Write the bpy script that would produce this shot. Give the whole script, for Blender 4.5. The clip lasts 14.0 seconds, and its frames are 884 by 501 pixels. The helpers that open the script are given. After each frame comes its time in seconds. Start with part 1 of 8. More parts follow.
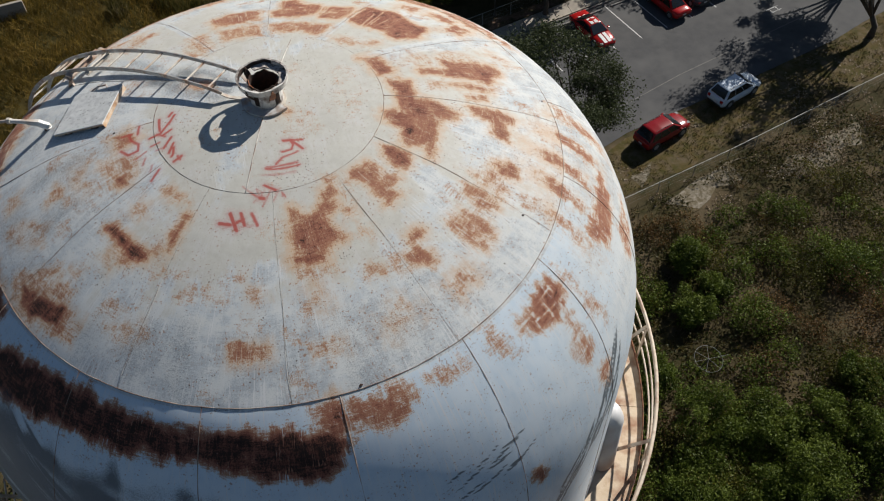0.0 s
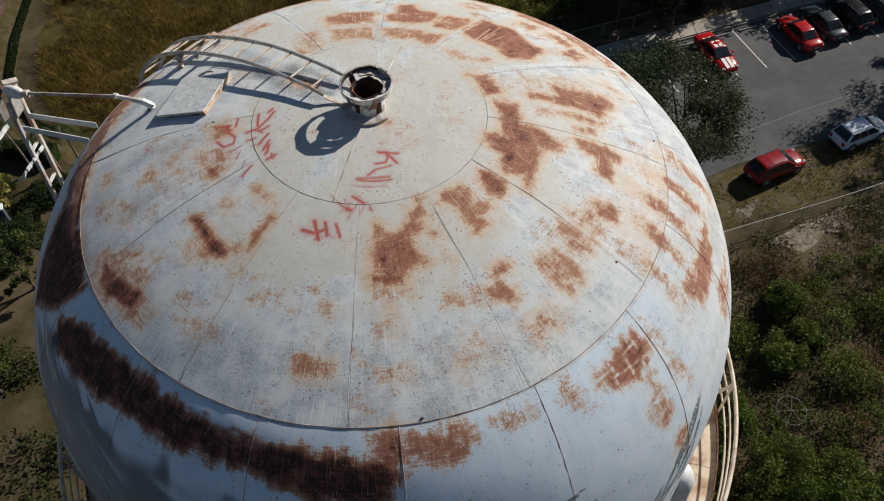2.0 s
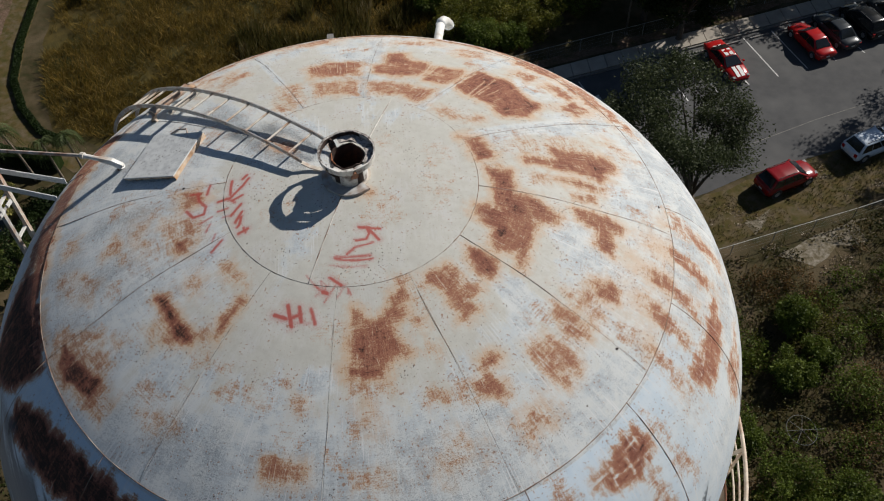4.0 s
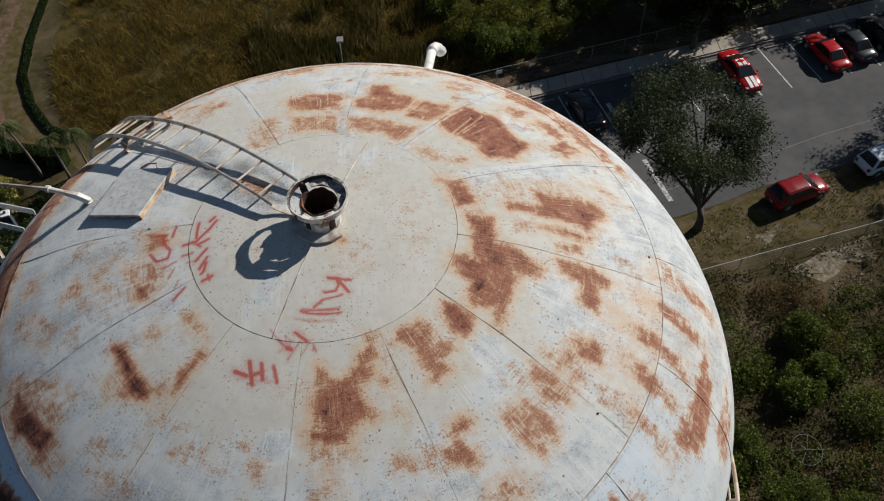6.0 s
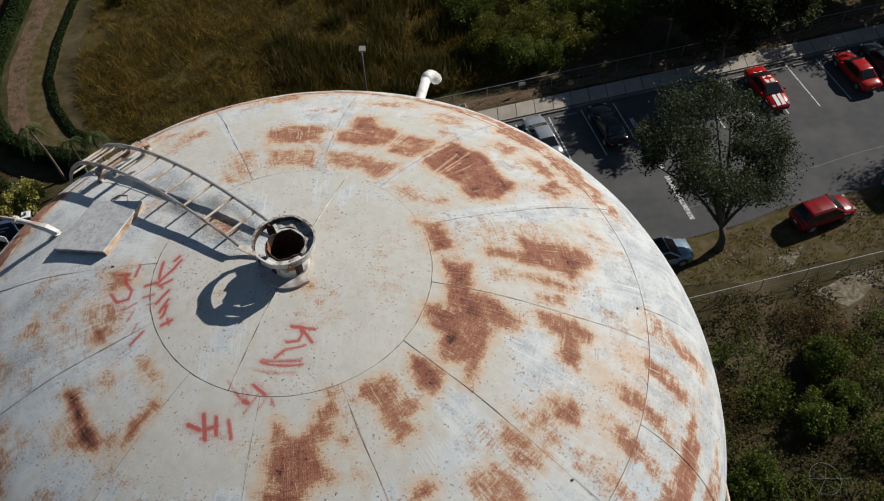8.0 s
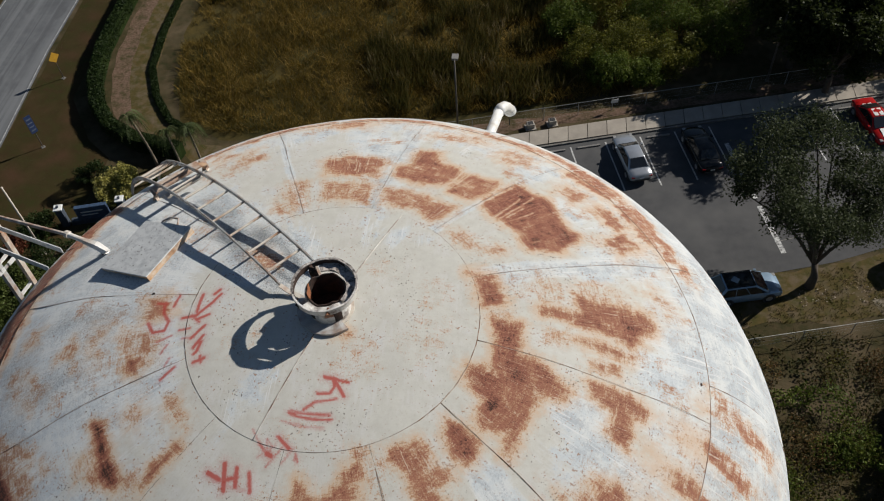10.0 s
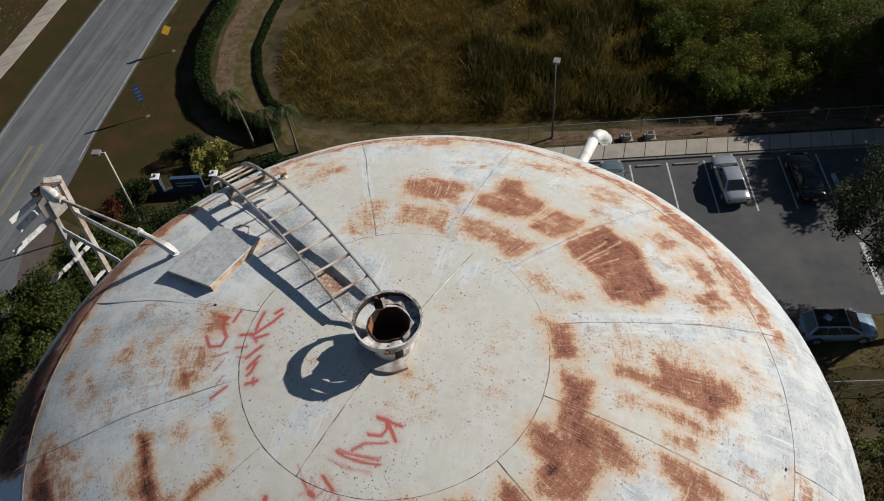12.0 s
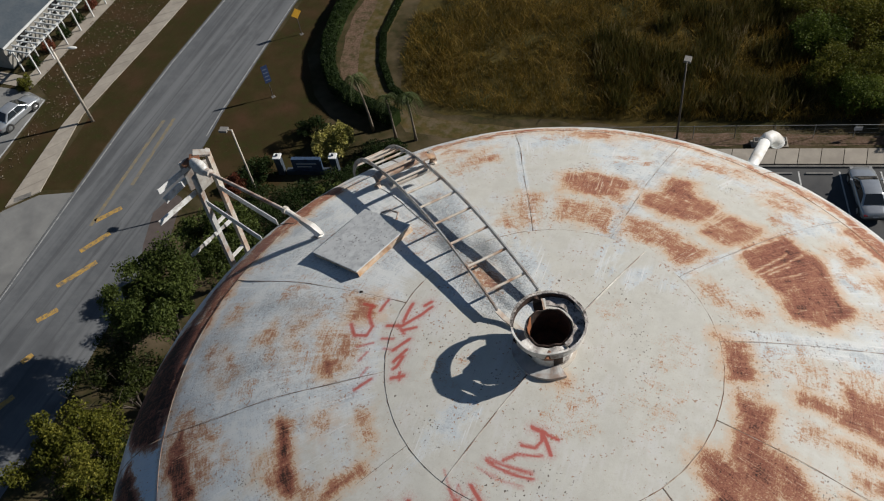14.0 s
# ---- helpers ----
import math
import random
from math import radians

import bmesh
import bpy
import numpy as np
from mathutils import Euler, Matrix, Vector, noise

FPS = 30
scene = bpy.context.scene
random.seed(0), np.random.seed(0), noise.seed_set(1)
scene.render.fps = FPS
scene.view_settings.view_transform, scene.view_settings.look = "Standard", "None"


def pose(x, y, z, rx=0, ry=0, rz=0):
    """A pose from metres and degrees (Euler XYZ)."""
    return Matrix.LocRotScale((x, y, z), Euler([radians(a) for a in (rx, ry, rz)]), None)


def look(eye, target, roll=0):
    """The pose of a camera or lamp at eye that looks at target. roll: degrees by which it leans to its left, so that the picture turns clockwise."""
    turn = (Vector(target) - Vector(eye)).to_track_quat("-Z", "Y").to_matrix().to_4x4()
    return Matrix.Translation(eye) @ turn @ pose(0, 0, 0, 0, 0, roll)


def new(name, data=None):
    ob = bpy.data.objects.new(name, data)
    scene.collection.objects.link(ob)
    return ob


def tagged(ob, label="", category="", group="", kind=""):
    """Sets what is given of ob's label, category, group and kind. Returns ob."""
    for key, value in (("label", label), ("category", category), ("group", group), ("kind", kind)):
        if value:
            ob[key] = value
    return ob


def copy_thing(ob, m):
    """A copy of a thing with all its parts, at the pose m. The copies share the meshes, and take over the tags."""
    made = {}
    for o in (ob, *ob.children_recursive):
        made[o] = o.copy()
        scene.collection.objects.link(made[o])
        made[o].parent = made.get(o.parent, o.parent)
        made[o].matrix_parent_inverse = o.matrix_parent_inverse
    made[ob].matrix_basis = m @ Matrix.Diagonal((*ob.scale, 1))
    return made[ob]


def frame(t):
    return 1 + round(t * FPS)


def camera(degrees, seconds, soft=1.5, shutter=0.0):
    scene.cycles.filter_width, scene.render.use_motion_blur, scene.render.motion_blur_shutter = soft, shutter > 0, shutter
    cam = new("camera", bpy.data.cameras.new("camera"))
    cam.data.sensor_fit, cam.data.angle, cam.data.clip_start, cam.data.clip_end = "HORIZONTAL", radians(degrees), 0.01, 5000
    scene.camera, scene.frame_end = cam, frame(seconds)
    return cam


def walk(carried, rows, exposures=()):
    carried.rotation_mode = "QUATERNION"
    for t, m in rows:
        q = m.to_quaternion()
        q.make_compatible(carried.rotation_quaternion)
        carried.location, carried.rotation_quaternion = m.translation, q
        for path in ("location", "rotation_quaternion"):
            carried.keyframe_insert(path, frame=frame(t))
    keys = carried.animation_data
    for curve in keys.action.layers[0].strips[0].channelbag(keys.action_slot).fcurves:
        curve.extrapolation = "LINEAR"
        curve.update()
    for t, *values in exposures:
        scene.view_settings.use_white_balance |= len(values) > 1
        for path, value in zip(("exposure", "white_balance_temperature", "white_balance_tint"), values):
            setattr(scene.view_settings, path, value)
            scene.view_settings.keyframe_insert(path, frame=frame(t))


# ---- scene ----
cam = camera(54.8, 14.0, soft=1.1)
# seconds, eye, target, roll; the tank's axis stands at the origin, the ground lies at z = 0
PATH = [
    (0, (0.026, -8.251, 46.661), (0.3321, -7.0514, 45.0899), -2.25),
    (0.5, (0.027, -8.203, 46.646), (0.2787, -6.9915, 45.0750), -0.08),
    (1, (0.079, -8.097, 46.584), (0.2528, -6.8709, 45.0133), -0.37),
    (1.5, (0.130, -7.920, 46.552), (0.2581, -6.6894, 44.9806), -1.08),
    (2, (0.179, -7.697, 46.562), (0.2816, -6.4640, 44.9908), -1.88),
    (2.5, (0.250, -7.420, 46.574), (0.3467, -6.1873, 45.0017), -2.41),
    (3, (0.340, -7.098, 46.550), (0.4383, -5.8665, 44.9765), -2.46),
    (5.5, (0.859, -5.990, 46.481), (0.9130, -4.7548, 44.9085), -2.02),
    (6, (0.971, -5.852, 46.463), (1.0290, -4.6194, 44.8894), -1.92),
    (6.5, (1.119, -5.726, 46.434), (1.1775, -4.4924, 44.8605), -1.95),
    (7, (1.258, -5.592, 46.422), (1.3142, -4.3567, 44.8503), -1.94),
    (9.5, (1.771, -4.728, 46.223), (1.6250, -3.4708, 44.6742), -4.18),
    (10, (1.804, -4.557, 46.214), (1.6147, -3.3055, 44.6653), -4.75),
    (10.5, (1.826, -4.381, 46.201), (1.5916, -3.1360, 44.6537), -5.31),
    (11, (1.837, -4.206, 46.169), (1.5494, -2.9707, 44.6223), -5.67),
    (11.5, (1.823, -4.052, 46.123), (1.4892, -2.8275, 44.5779), -5.71),
    (12, (1.784, -3.924, 46.080), (1.4050, -2.7116, 44.5358), -5.79),
    (12.5, (1.694, -3.848, 46.032), (1.2479, -2.6544, 44.4899), -7.29),
    (13, (1.571, -3.769, 45.962), (1.0674, -2.5950, 44.4228), -8.61),
    (13.5, (1.408, -3.728, 45.851), (0.8588, -2.5711, 44.3155), -9.69),
    (14, (1.169, -3.727, 45.720), (0.5599, -2.5966, 44.1867), -10.27),
]
walk(cam, [(t, look(eye, target, roll)) for t, eye, target, roll in PATH], [(0, 0.36), (3, 0.22), (6, 0.11), (14, 0.10)])

# ---- light ----
SUN_ELEV, SUN_DIR = 32.6, (0.836, 0.549)
world = bpy.data.worlds.new("sky")
scene.world = world
world.use_nodes = True
wt = world.node_tree
sky = wt.nodes.new("ShaderNodeTexSky")
sky.sky_type = "NISHITA"
sky.sun_disc = False
sky.dust_density, sky.ozone_density = 0.3, 2.4
sky.sun_elevation = radians(SUN_ELEV)
sky.sun_rotation = math.atan2(SUN_DIR[0], SUN_DIR[1])
wt.links.new(sky.outputs[0], wt.nodes["Background"].inputs[0])
wt.nodes["Background"].inputs[1].default_value = 0.041
sun = new("sun", bpy.data.lights.new("sun", "SUN"))
sun.data.energy = 5.0
sun.data.angle = radians(0.53)
sun.data.color = (1.0, 0.955, 0.89)
ce = math.cos(radians(SUN_ELEV))
sun.matrix_world = look((SUN_DIR[0] * ce * 200, SUN_DIR[1] * ce * 200, math.sin(radians(SUN_ELEV)) * 200), (0, 0, 0))


# ---- helpers of this scene ----
def mat(name, color, rough=0.6, metal=0.0, c2=None, scale=8.0, detail=4.0, c3=None, scale3=0.6, bump=0.0, bscale=40.0, spec=0.5, rand=0.0, coat=0.0):
    """A surface of up to three colours mixed by noise at two scales, with bump; object-space metres."""
    m = bpy.data.materials.new(name)
    m.use_nodes = True
    nt = m.node_tree
    b = nt.nodes["Principled BSDF"]
    b.inputs["Roughness"].default_value = rough
    b.inputs["Metallic"].default_value = metal
    b.inputs["Specular IOR Level"].default_value = spec
    b.inputs["Coat Weight"].default_value = coat
    b.inputs["Base Color"].default_value = (*color, 1)
    geo = nt.nodes.new("ShaderNodeNewGeometry")
    last = None

    def noise_mix(cola, colb, sc, det, lo, hi):
        n = nt.nodes.new("ShaderNodeTexNoise")
        n.inputs["Scale"].default_value = sc
        n.inputs["Detail"].default_value = det
        n.inputs["Roughness"].default_value = 0.65
        nt.links.new(geo.outputs["Position"], n.inputs["Vector"])
        r = nt.nodes.new("ShaderNodeMapRange")
        r.inputs["From Min"].default_value, r.inputs["From Max"].default_value = lo, hi
        nt.links.new(n.outputs["Fac"], r.inputs["Value"])
        x = nt.nodes.new("ShaderNodeMix")
        x.data_type = "RGBA"
        nt.links.new(r.outputs["Result"], x.inputs["Factor"])
        for sock, c in ((x.inputs[6], cola), (x.inputs[7], colb)):
            if isinstance(c, tuple):
                sock.default_value = (*c, 1)
            else:
                nt.links.new(c, sock)
        return x.outputs[2]

    if c2:
        last = noise_mix(color, c2, scale, detail, 0.35, 0.65)
    if c3:
        last = noise_mix(last or color, c3, scale3, 3.0, 0.45, 0.7)
    if rand:
        info = nt.nodes.new("ShaderNodeObjectInfo")
        hsv = nt.nodes.new("ShaderNodeHueSaturation")
        mr = nt.nodes.new("ShaderNodeMapRange")
        mr.inputs["To Min"].default_value, mr.inputs["To Max"].default_value = 1 - rand, 1 + rand
        nt.links.new(info.outputs["Random"], mr.inputs["Value"])
        nt.links.new(mr.outputs["Result"], hsv.inputs["Value"])
        if last:
            nt.links.new(last, hsv.inputs["Color"])
        else:
            hsv.inputs["Color"].default_value = (*color, 1)
        last = hsv.outputs[0]
    if last:
        nt.links.new(last, b.inputs["Base Color"])
    if bump:
        n = nt.nodes.new("ShaderNodeTexNoise")
        n.inputs["Scale"].default_value = bscale
        n.inputs["Detail"].default_value = 4
        nt.links.new(geo.outputs["Position"], n.inputs["Vector"])
        bp = nt.nodes.new("ShaderNodeBump")
        bp.inputs["Strength"].default_value = bump
        bp.inputs["Distance"].default_value = 0.3 / bscale
        nt.links.new(n.outputs["Fac"], bp.inputs["Height"])
        nt.links.new(bp.outputs[0], b.inputs["Normal"])
    return m


def place(ob, parent):
    ob.parent = parent
    return ob


def empty(name, m=None, **tags):
    ob = new(name)
    if m is not None:
        ob.matrix_world = m
    return tagged(ob, **tags)


def finish(me, material, smooth=False):
    me.materials.append(material)
    if smooth:
        me.polygons.foreach_set("use_smooth", [True] * len(me.polygons))
    me.update()
    return me


def part(name, bm, material, parent=None, label="", smooth=False, **tags):
    """Links a bmesh as one mesh object, under its thing if one is given."""
    me = bpy.data.meshes.new(name)
    bmesh.ops.recalc_face_normals(bm, faces=bm.faces)
    bm.to_mesh(me)
    bm.free()
    finish(me, material, smooth)
    ob = new(name, me)
    if parent:
        ob.parent = parent
    return tagged(ob, label=label, **tags)


def raw(name, verts, faces, material, parent=None, smooth=False, label="", **tags):
    me = bpy.data.meshes.new(name)
    me.from_pydata([tuple(v) for v in verts], [], faces)
    finish(me, material, smooth)
    ob = new(name, me)
    if parent:
        ob.parent = parent
    return tagged(ob, label=label, **tags)


def box(bm, x0, x1, y0, y1, z0, z1, bevel=0.0, m=None):
    r = bmesh.ops.create_cube(bm, size=1.0, matrix=Matrix.Translation(((x0 + x1) / 2, (y0 + y1) / 2, (z0 + z1) / 2)) @ Matrix.Diagonal((x1 - x0, y1 - y0, z1 - z0, 1)))
    vs = r["verts"]
    if bevel:
        es = list({e for v in vs for e in v.link_edges})
        k = bmesh.ops.bevel(bm, geom=es, offset=bevel, segments=2, affect="EDGES", profile=0.6)
        vs = list({v for f in k["faces"] for v in f.verts} | {v for v in vs if v.is_valid})
    if m is not None:
        bmesh.ops.transform(bm, matrix=m, verts=vs)
    return vs


def tube(bm, pts, radius, sides=10, closed=False, caps=True, flat=None):
    """A swept bar along points; flat=(w, h) makes a rectangular section."""
    pts = [Vector(p) for p in pts]
    n = len(pts)
    rings = []
    up0 = Vector((0, 0, 1))
    for i, p in enumerate(pts):
        a = pts[(i - 1) % n] if (closed or i) else p
        b = pts[(i + 1) % n] if (closed or i < n - 1) else p
        d = (b - a).normalized()
        up = up0 if abs(d.z) < 0.98 else Vector((1, 0, 0))
        s = d.cross(up).normalized()
        u = s.cross(d).normalized()
        rr = radius[i] if isinstance(radius, (list, tuple)) else radius
        if flat:
            w, h = flat
            ring = [bm.verts.new(p + s * sx * w / 2 + u * sy * h / 2) for sx, sy in ((-1, -1), (1, -1), (1, 1), (-1, 1))]
        else:
            ring = [bm.verts.new(p + (s * math.cos(k * 2 * math.pi / sides) + u * math.sin(k * 2 * math.pi / sides)) * rr) for k in range(sides)]
        rings.append(ring)
    m = len(rings[0])
    for i in range(n if closed else n - 1):
        r0, r1 = rings[i], rings[(i + 1) % n]
        for k in range(m):
            bm.faces.new((r0[k], r0[(k + 1) % m], r1[(k + 1) % m], r1[k]))
    if caps and not closed:
        bm.faces.new(rings[0][::-1])
        bm.faces.new(rings[-1])
    return bm


def arc(c, r, a0, a1, n, z=None):
    return [(c[0] + r * math.cos(radians(a0 + (a1 - a0) * i / n)), c[1] + r * math.sin(radians(a0 + (a1 - a0) * i / n)), c[2] if z is None else z) for i in range(n + 1)]


def sheet(name, outline, z, material, thick=0.0, grid=0.0, **tags):
    """A flat piece of ground with the given outline; thick gives it a step at its rim."""
    bm = bmesh.new()
    f = bm.faces.new([bm.verts.new((x, y, z)) for x, y in outline])
    if thick:
        r = bmesh.ops.extrude_face_region(bm, geom=[f])
        bmesh.ops.translate(bm, vec=(0, 0, -thick), verts=[v for v in r["geom"] if isinstance(v, bmesh.types.BMVert)])
    return part(name, bm, material, kind="structure", **tags)

# ---- the tank ----
TOP = 39.5          # height of the crown disc's rim
R_DISC, R_RING, R_SPH = 1.416, 3.690, 7.4595
RHO0, RHO1, RHO2 = 1.752, 3.922, 4.6      # shoulder, shoulder foot and bottom bowl
WALL = 3.6          # height of the upright wall between shoulder and bowl


def profile():
    """The meridian of the tank from the crown down: arrays of radius, height and arc length."""
    zc = -math.sqrt(R_SPH**2 - R_DISC**2)
    r = np.linspace(0.0, R_RING, 160)
    z = zc + np.sqrt(R_SPH**2 - r**2)
    t0 = math.asin(R_RING / R_SPH)
    th = np.linspace(t0, math.pi / 2, 121)
    d = th[1] - th[0]
    rho = RHO0 + (RHO1 - RHO0) * (th[1:] - t0) / (math.pi / 2 - t0)
    r2 = R_RING + np.cumsum(rho * np.cos(th[1:] - d / 2) * d)
    z2 = z[-1] - np.cumsum(rho * np.sin(th[1:] - d / 2) * d)
    t3 = np.linspace(math.pi / 2, math.pi * 0.99, 121)
    d3 = t3[1] - t3[0]
    down = np.linspace(0, WALL, 61)[1:]
    r3 = r2[-1] + np.cumsum(RHO2 * np.cos(t3[1:] - d3 / 2) * d3)
    z3 = z2[-1] - WALL - np.cumsum(RHO2 * np.sin(t3[1:] - d3 / 2) * d3)
    r, z = np.r_[r, r2, np.full(60, r2[-1]), r3], np.r_[z, z2, z2[-1] - down, z3]
    s = np.r_[0, np.cumsum(np.hypot(np.diff(r), np.diff(z)))]
    return r, z + TOP, s


PR, PZ, PS = profile()
S_DISC = float(np.interp(R_DISC, PR[:160], PS[:160]))
S_RING = float(PS[159])
S_EQ = float(PS[279])


def on_tank(az, s, lift=0.0):
    """The point of the tank's skin at an azimuth in degrees and an arc length from the apex, lifted along the normal."""
    r, z = np.interp(s, PS, PR), np.interp(s, PS, PZ)
    e = 0.01
    dr, dz = np.interp(s + e, PS, PR) - np.interp(s - e, PS, PR), np.interp(s + e, PS, PZ) - np.interp(s - e, PS, PZ)
    k = max(math.hypot(dr, dz), 1e-9)
    nr, nz = -dz / k, dr / k
    r, z = r + nr * lift, z + nz * lift
    return Vector((r * math.cos(radians(az)), r * math.sin(radians(az)), z))

# ---- the tank's paint: worn patches, each by azimuth, arc length from the apex, half sizes, turn and depth of wear ----
RUSTS, CHALKS, REDS, BLOTCHES, SCRAPES, SCRATCHES = [], [], [], [], [], []


def rust(az, s, a, b, turn, k):
    RUSTS.append((az, s, a, b, turn, k))


def chalk(az, s, a, b, turn, k):
    CHALKS.append((az, s, a, b, turn, k))


def red(az0, s0, az1, s1, w, k):
    REDS.append((az0, s0, az1, s1, w, k))


def scratch(az0, s0, az1, s1):
    SCRATCHES.append((az0, s0, az1, s1))


def blotch(k, *corners):
    """A worn-through patch with a corner outline, each corner an azimuth and an arc length."""
    BLOTCHES.append((k, corners))


rust(13.9, 3.44, 0.11, 0.05, 145, 0.45)
rust(28.1, 3.41, 0.16, 0.11, 76, 0.72)
rust(33.4, 3.99, 0.19, 0.42, 97, 0.70)
rust(35.1, 3.51, 0.11, 0.19, 76, 0.72)
rust(43.9, 3.36, 0.13, 0.12, 75, 0.62)
rust(45.9, 3.98, 0.25, 0.32, 82, 0.80)
rust(59.9, 3.41, 0.21, 0.17, 103, 0.50)
rust(73.4, 3.48, 0.27, 0.10, 161, 0.52)
rust(86.8, 2.99, 0.17, 0.07, -177, 0.40)
rust(98.2, 3.72, 0.24, 0.11, -161, 0.66)
rust(119.9, 3.32, 0.07, 0.12, -151, 0.45)
rust(125.2, 3.52, 0.15, 0.10, -126, 0.50)
rust(178.1, 1.83, 0.11, 0.10, -109, 0.70)
rust(180.5, 3.45, 0.09, 0.08, -100, 0.45)
rust(186.0, 2.46, 0.12, 0.05, 180, 0.48)
rust(198.5, 2.88, 0.11, 0.10, -77, 0.32)
rust(212.6, 2.04, 0.05, 0.05, -111, 0.42)
rust(239.5, 2.71, 0.09, 0.07, -28, 0.36)
rust(246.8, 2.67, 0.12, 0.08, -14, 0.38)
rust(270.8, 2.72, 0.04, 0.07, 0, 0.50)
rust(284.8, 3.33, 0.13, 0.06, 4, 0.45)
rust(286.1, 3.27, 0.12, 0.10, 21, 0.42)
rust(300.6, 3.35, 0.15, 0.11, -14, 0.52)
rust(325.2, 2.96, 0.15, 0.19, 41, 0.45)
rust(325.6, 3.47, 0.13, 0.10, 51, 0.40)
rust(359.9, 3.31, 0.07, 0.06, 111, 0.30)
blotch(0.60, (308.5, 2.73), (313.8, 2.80), (315.4, 3.15), (313.4, 3.30), (309.0, 3.32), (307.9, 3.18), (307.6, 2.90))
blotch(0.85, (331.9, 2.89), (333.7, 3.09), (332.7, 3.23), (330.4, 3.22), (328.7, 3.02))
blotch(0.66, (321.1, 2.65), (322.4, 2.85), (321.8, 3.11), (319.3, 3.17), (317.4, 2.95), (318.0, 2.78))
blotch(0.90, (25.3, 1.42), (21.3, 1.64), (13.5, 1.65), (10.0, 1.70), (7.6, 1.49), (13.4, 1.44), (19.0, 1.47))
blotch(0.86, (3.6, 1.52), (2.5, 1.82), (-6.2, 1.83), (-8.5, 1.82), (-9.8, 2.13), (-12.5, 2.25), (-13.7, 2.39), (-17.1, 2.25), (-18.5, 2.13), (-24.1, 2.13), (-30.5, 2.12), (-35.6, 2.17), (-36.1, 2.12), (-32.1, 2.05), (-36.5, 1.80), (-31.5, 1.72), (-27.6, 1.73), (-26.6, 1.53), (-24.0, 1.43), (-18.8, 1.43), (-16.6, 1.63), (-5.9, 1.58))
blotch(1.05, (338.4, 1.50), (342.4, 1.63), (341.0, 1.80), (335.9, 1.87), (329.4, 1.85), (329.7, 1.78), (333.0, 1.71))
blotch(1.00, (1.5, 1.60), (1.5, 1.80), (-5.4, 1.82), (-16.7, 1.84), (-17.8, 1.76), (-5.8, 1.60))
blotch(0.84, (13.7, 2.45), (11.7, 2.60), (11.1, 2.98), (10.5, 3.18), (8.4, 3.29), (6.2, 3.27), (4.5, 3.09), (1.6, 2.96), (2.9, 2.82), (4.1, 2.57), (4.6, 2.37), (5.8, 2.38), (5.9, 2.21), (6.1, 2.03), (9.2, 2.05), (8.4, 2.26), (7.9, 2.49), (10.9, 2.44))
blotch(1.00, (7.8, 2.95), (7.5, 3.20), (1.8, 2.95), (3.7, 2.86))
blotch(0.40, (18.0, 2.53), (16.6, 2.82), (13.8, 3.05), (11.7, 2.97), (12.1, 2.61), (14.0, 2.47))
blotch(0.76, (0.5, 2.36), (1.2, 2.62), (-0.4, 2.99), (-1.7, 2.96), (-1.7, 2.78), (-1.1, 2.55))
blotch(0.62, (355.8, 2.54), (356.8, 2.85), (354.4, 2.84), (354.4, 2.58))
blotch(0.42, (1.0, 2.07), (1.9, 2.32), (-0.7, 2.33), (-2.2, 2.08))
blotch(0.80, (350.8, 2.53), (351.1, 2.88), (349.7, 3.15), (347.7, 3.16), (346.9, 2.99), (342.2, 3.06), (340.5, 3.08), (340.8, 2.97), (342.0, 2.81), (345.7, 2.84), (347.1, 2.59))
blotch(1.02, (319.1, 1.60), (320.9, 1.70), (321.0, 1.91), (319.0, 1.97), (315.3, 1.97), (314.6, 1.82), (316.0, 1.67))
blotch(0.34, (21.7, 2.12), (19.0, 2.29), (12.1, 2.28), (11.4, 2.06))
blotch(0.88, (268.5, 1.66), (274.1, 1.85), (280.0, 1.75), (282.5, 1.61), (287.7, 1.55), (287.7, 1.64), (284.7, 1.71), (286.4, 1.82), (279.4, 1.90), (280.3, 2.05), (282.2, 2.22), (277.8, 2.28), (276.3, 2.30), (275.2, 2.41), (268.0, 2.38), (266.3, 2.31), (266.4, 2.26), (267.2, 2.24), (267.7, 1.85))
blotch(1.08, (266.4, 2.26), (275.5, 2.30), (275.2, 2.41), (266.8, 2.36))
blotch(1.05, (268.9, 2.05), (271.7, 2.04), (272.1, 2.16), (269.2, 2.17))
blotch(0.42, (266.1, 2.39), (276.7, 2.45), (276.3, 2.57), (266.7, 2.54))
blotch(0.55, (287.0, 1.45), (291.8, 1.47), (290.0, 1.56), (286.4, 1.53))
blotch(0.60, (286.9, 1.87), (289.3, 1.94), (289.0, 2.02), (287.4, 2.00))
blotch(0.45, (288.6, 2.17), (290.3, 2.25), (289.0, 2.34), (287.3, 2.27))
blotch(0.76, (297.8, 1.54), (302.8, 1.56), (308.0, 1.58), (308.4, 1.69), (306.5, 1.84), (309.5, 1.93), (309.3, 1.97), (304.4, 2.01), (305.2, 2.11), (302.9, 2.15), (299.3, 2.13), (300.1, 2.05), (299.9, 1.89), (299.4, 1.70), (297.1, 1.62))
blotch(0.84, (300.8, 2.57), (301.6, 2.64), (300.7, 2.68), (298.2, 2.66), (297.1, 2.72), (299.2, 2.88), (298.3, 2.97), (296.5, 2.95), (294.0, 2.85), (294.1, 2.75), (295.3, 2.75), (296.2, 2.78), (296.8, 2.65), (297.3, 2.59))
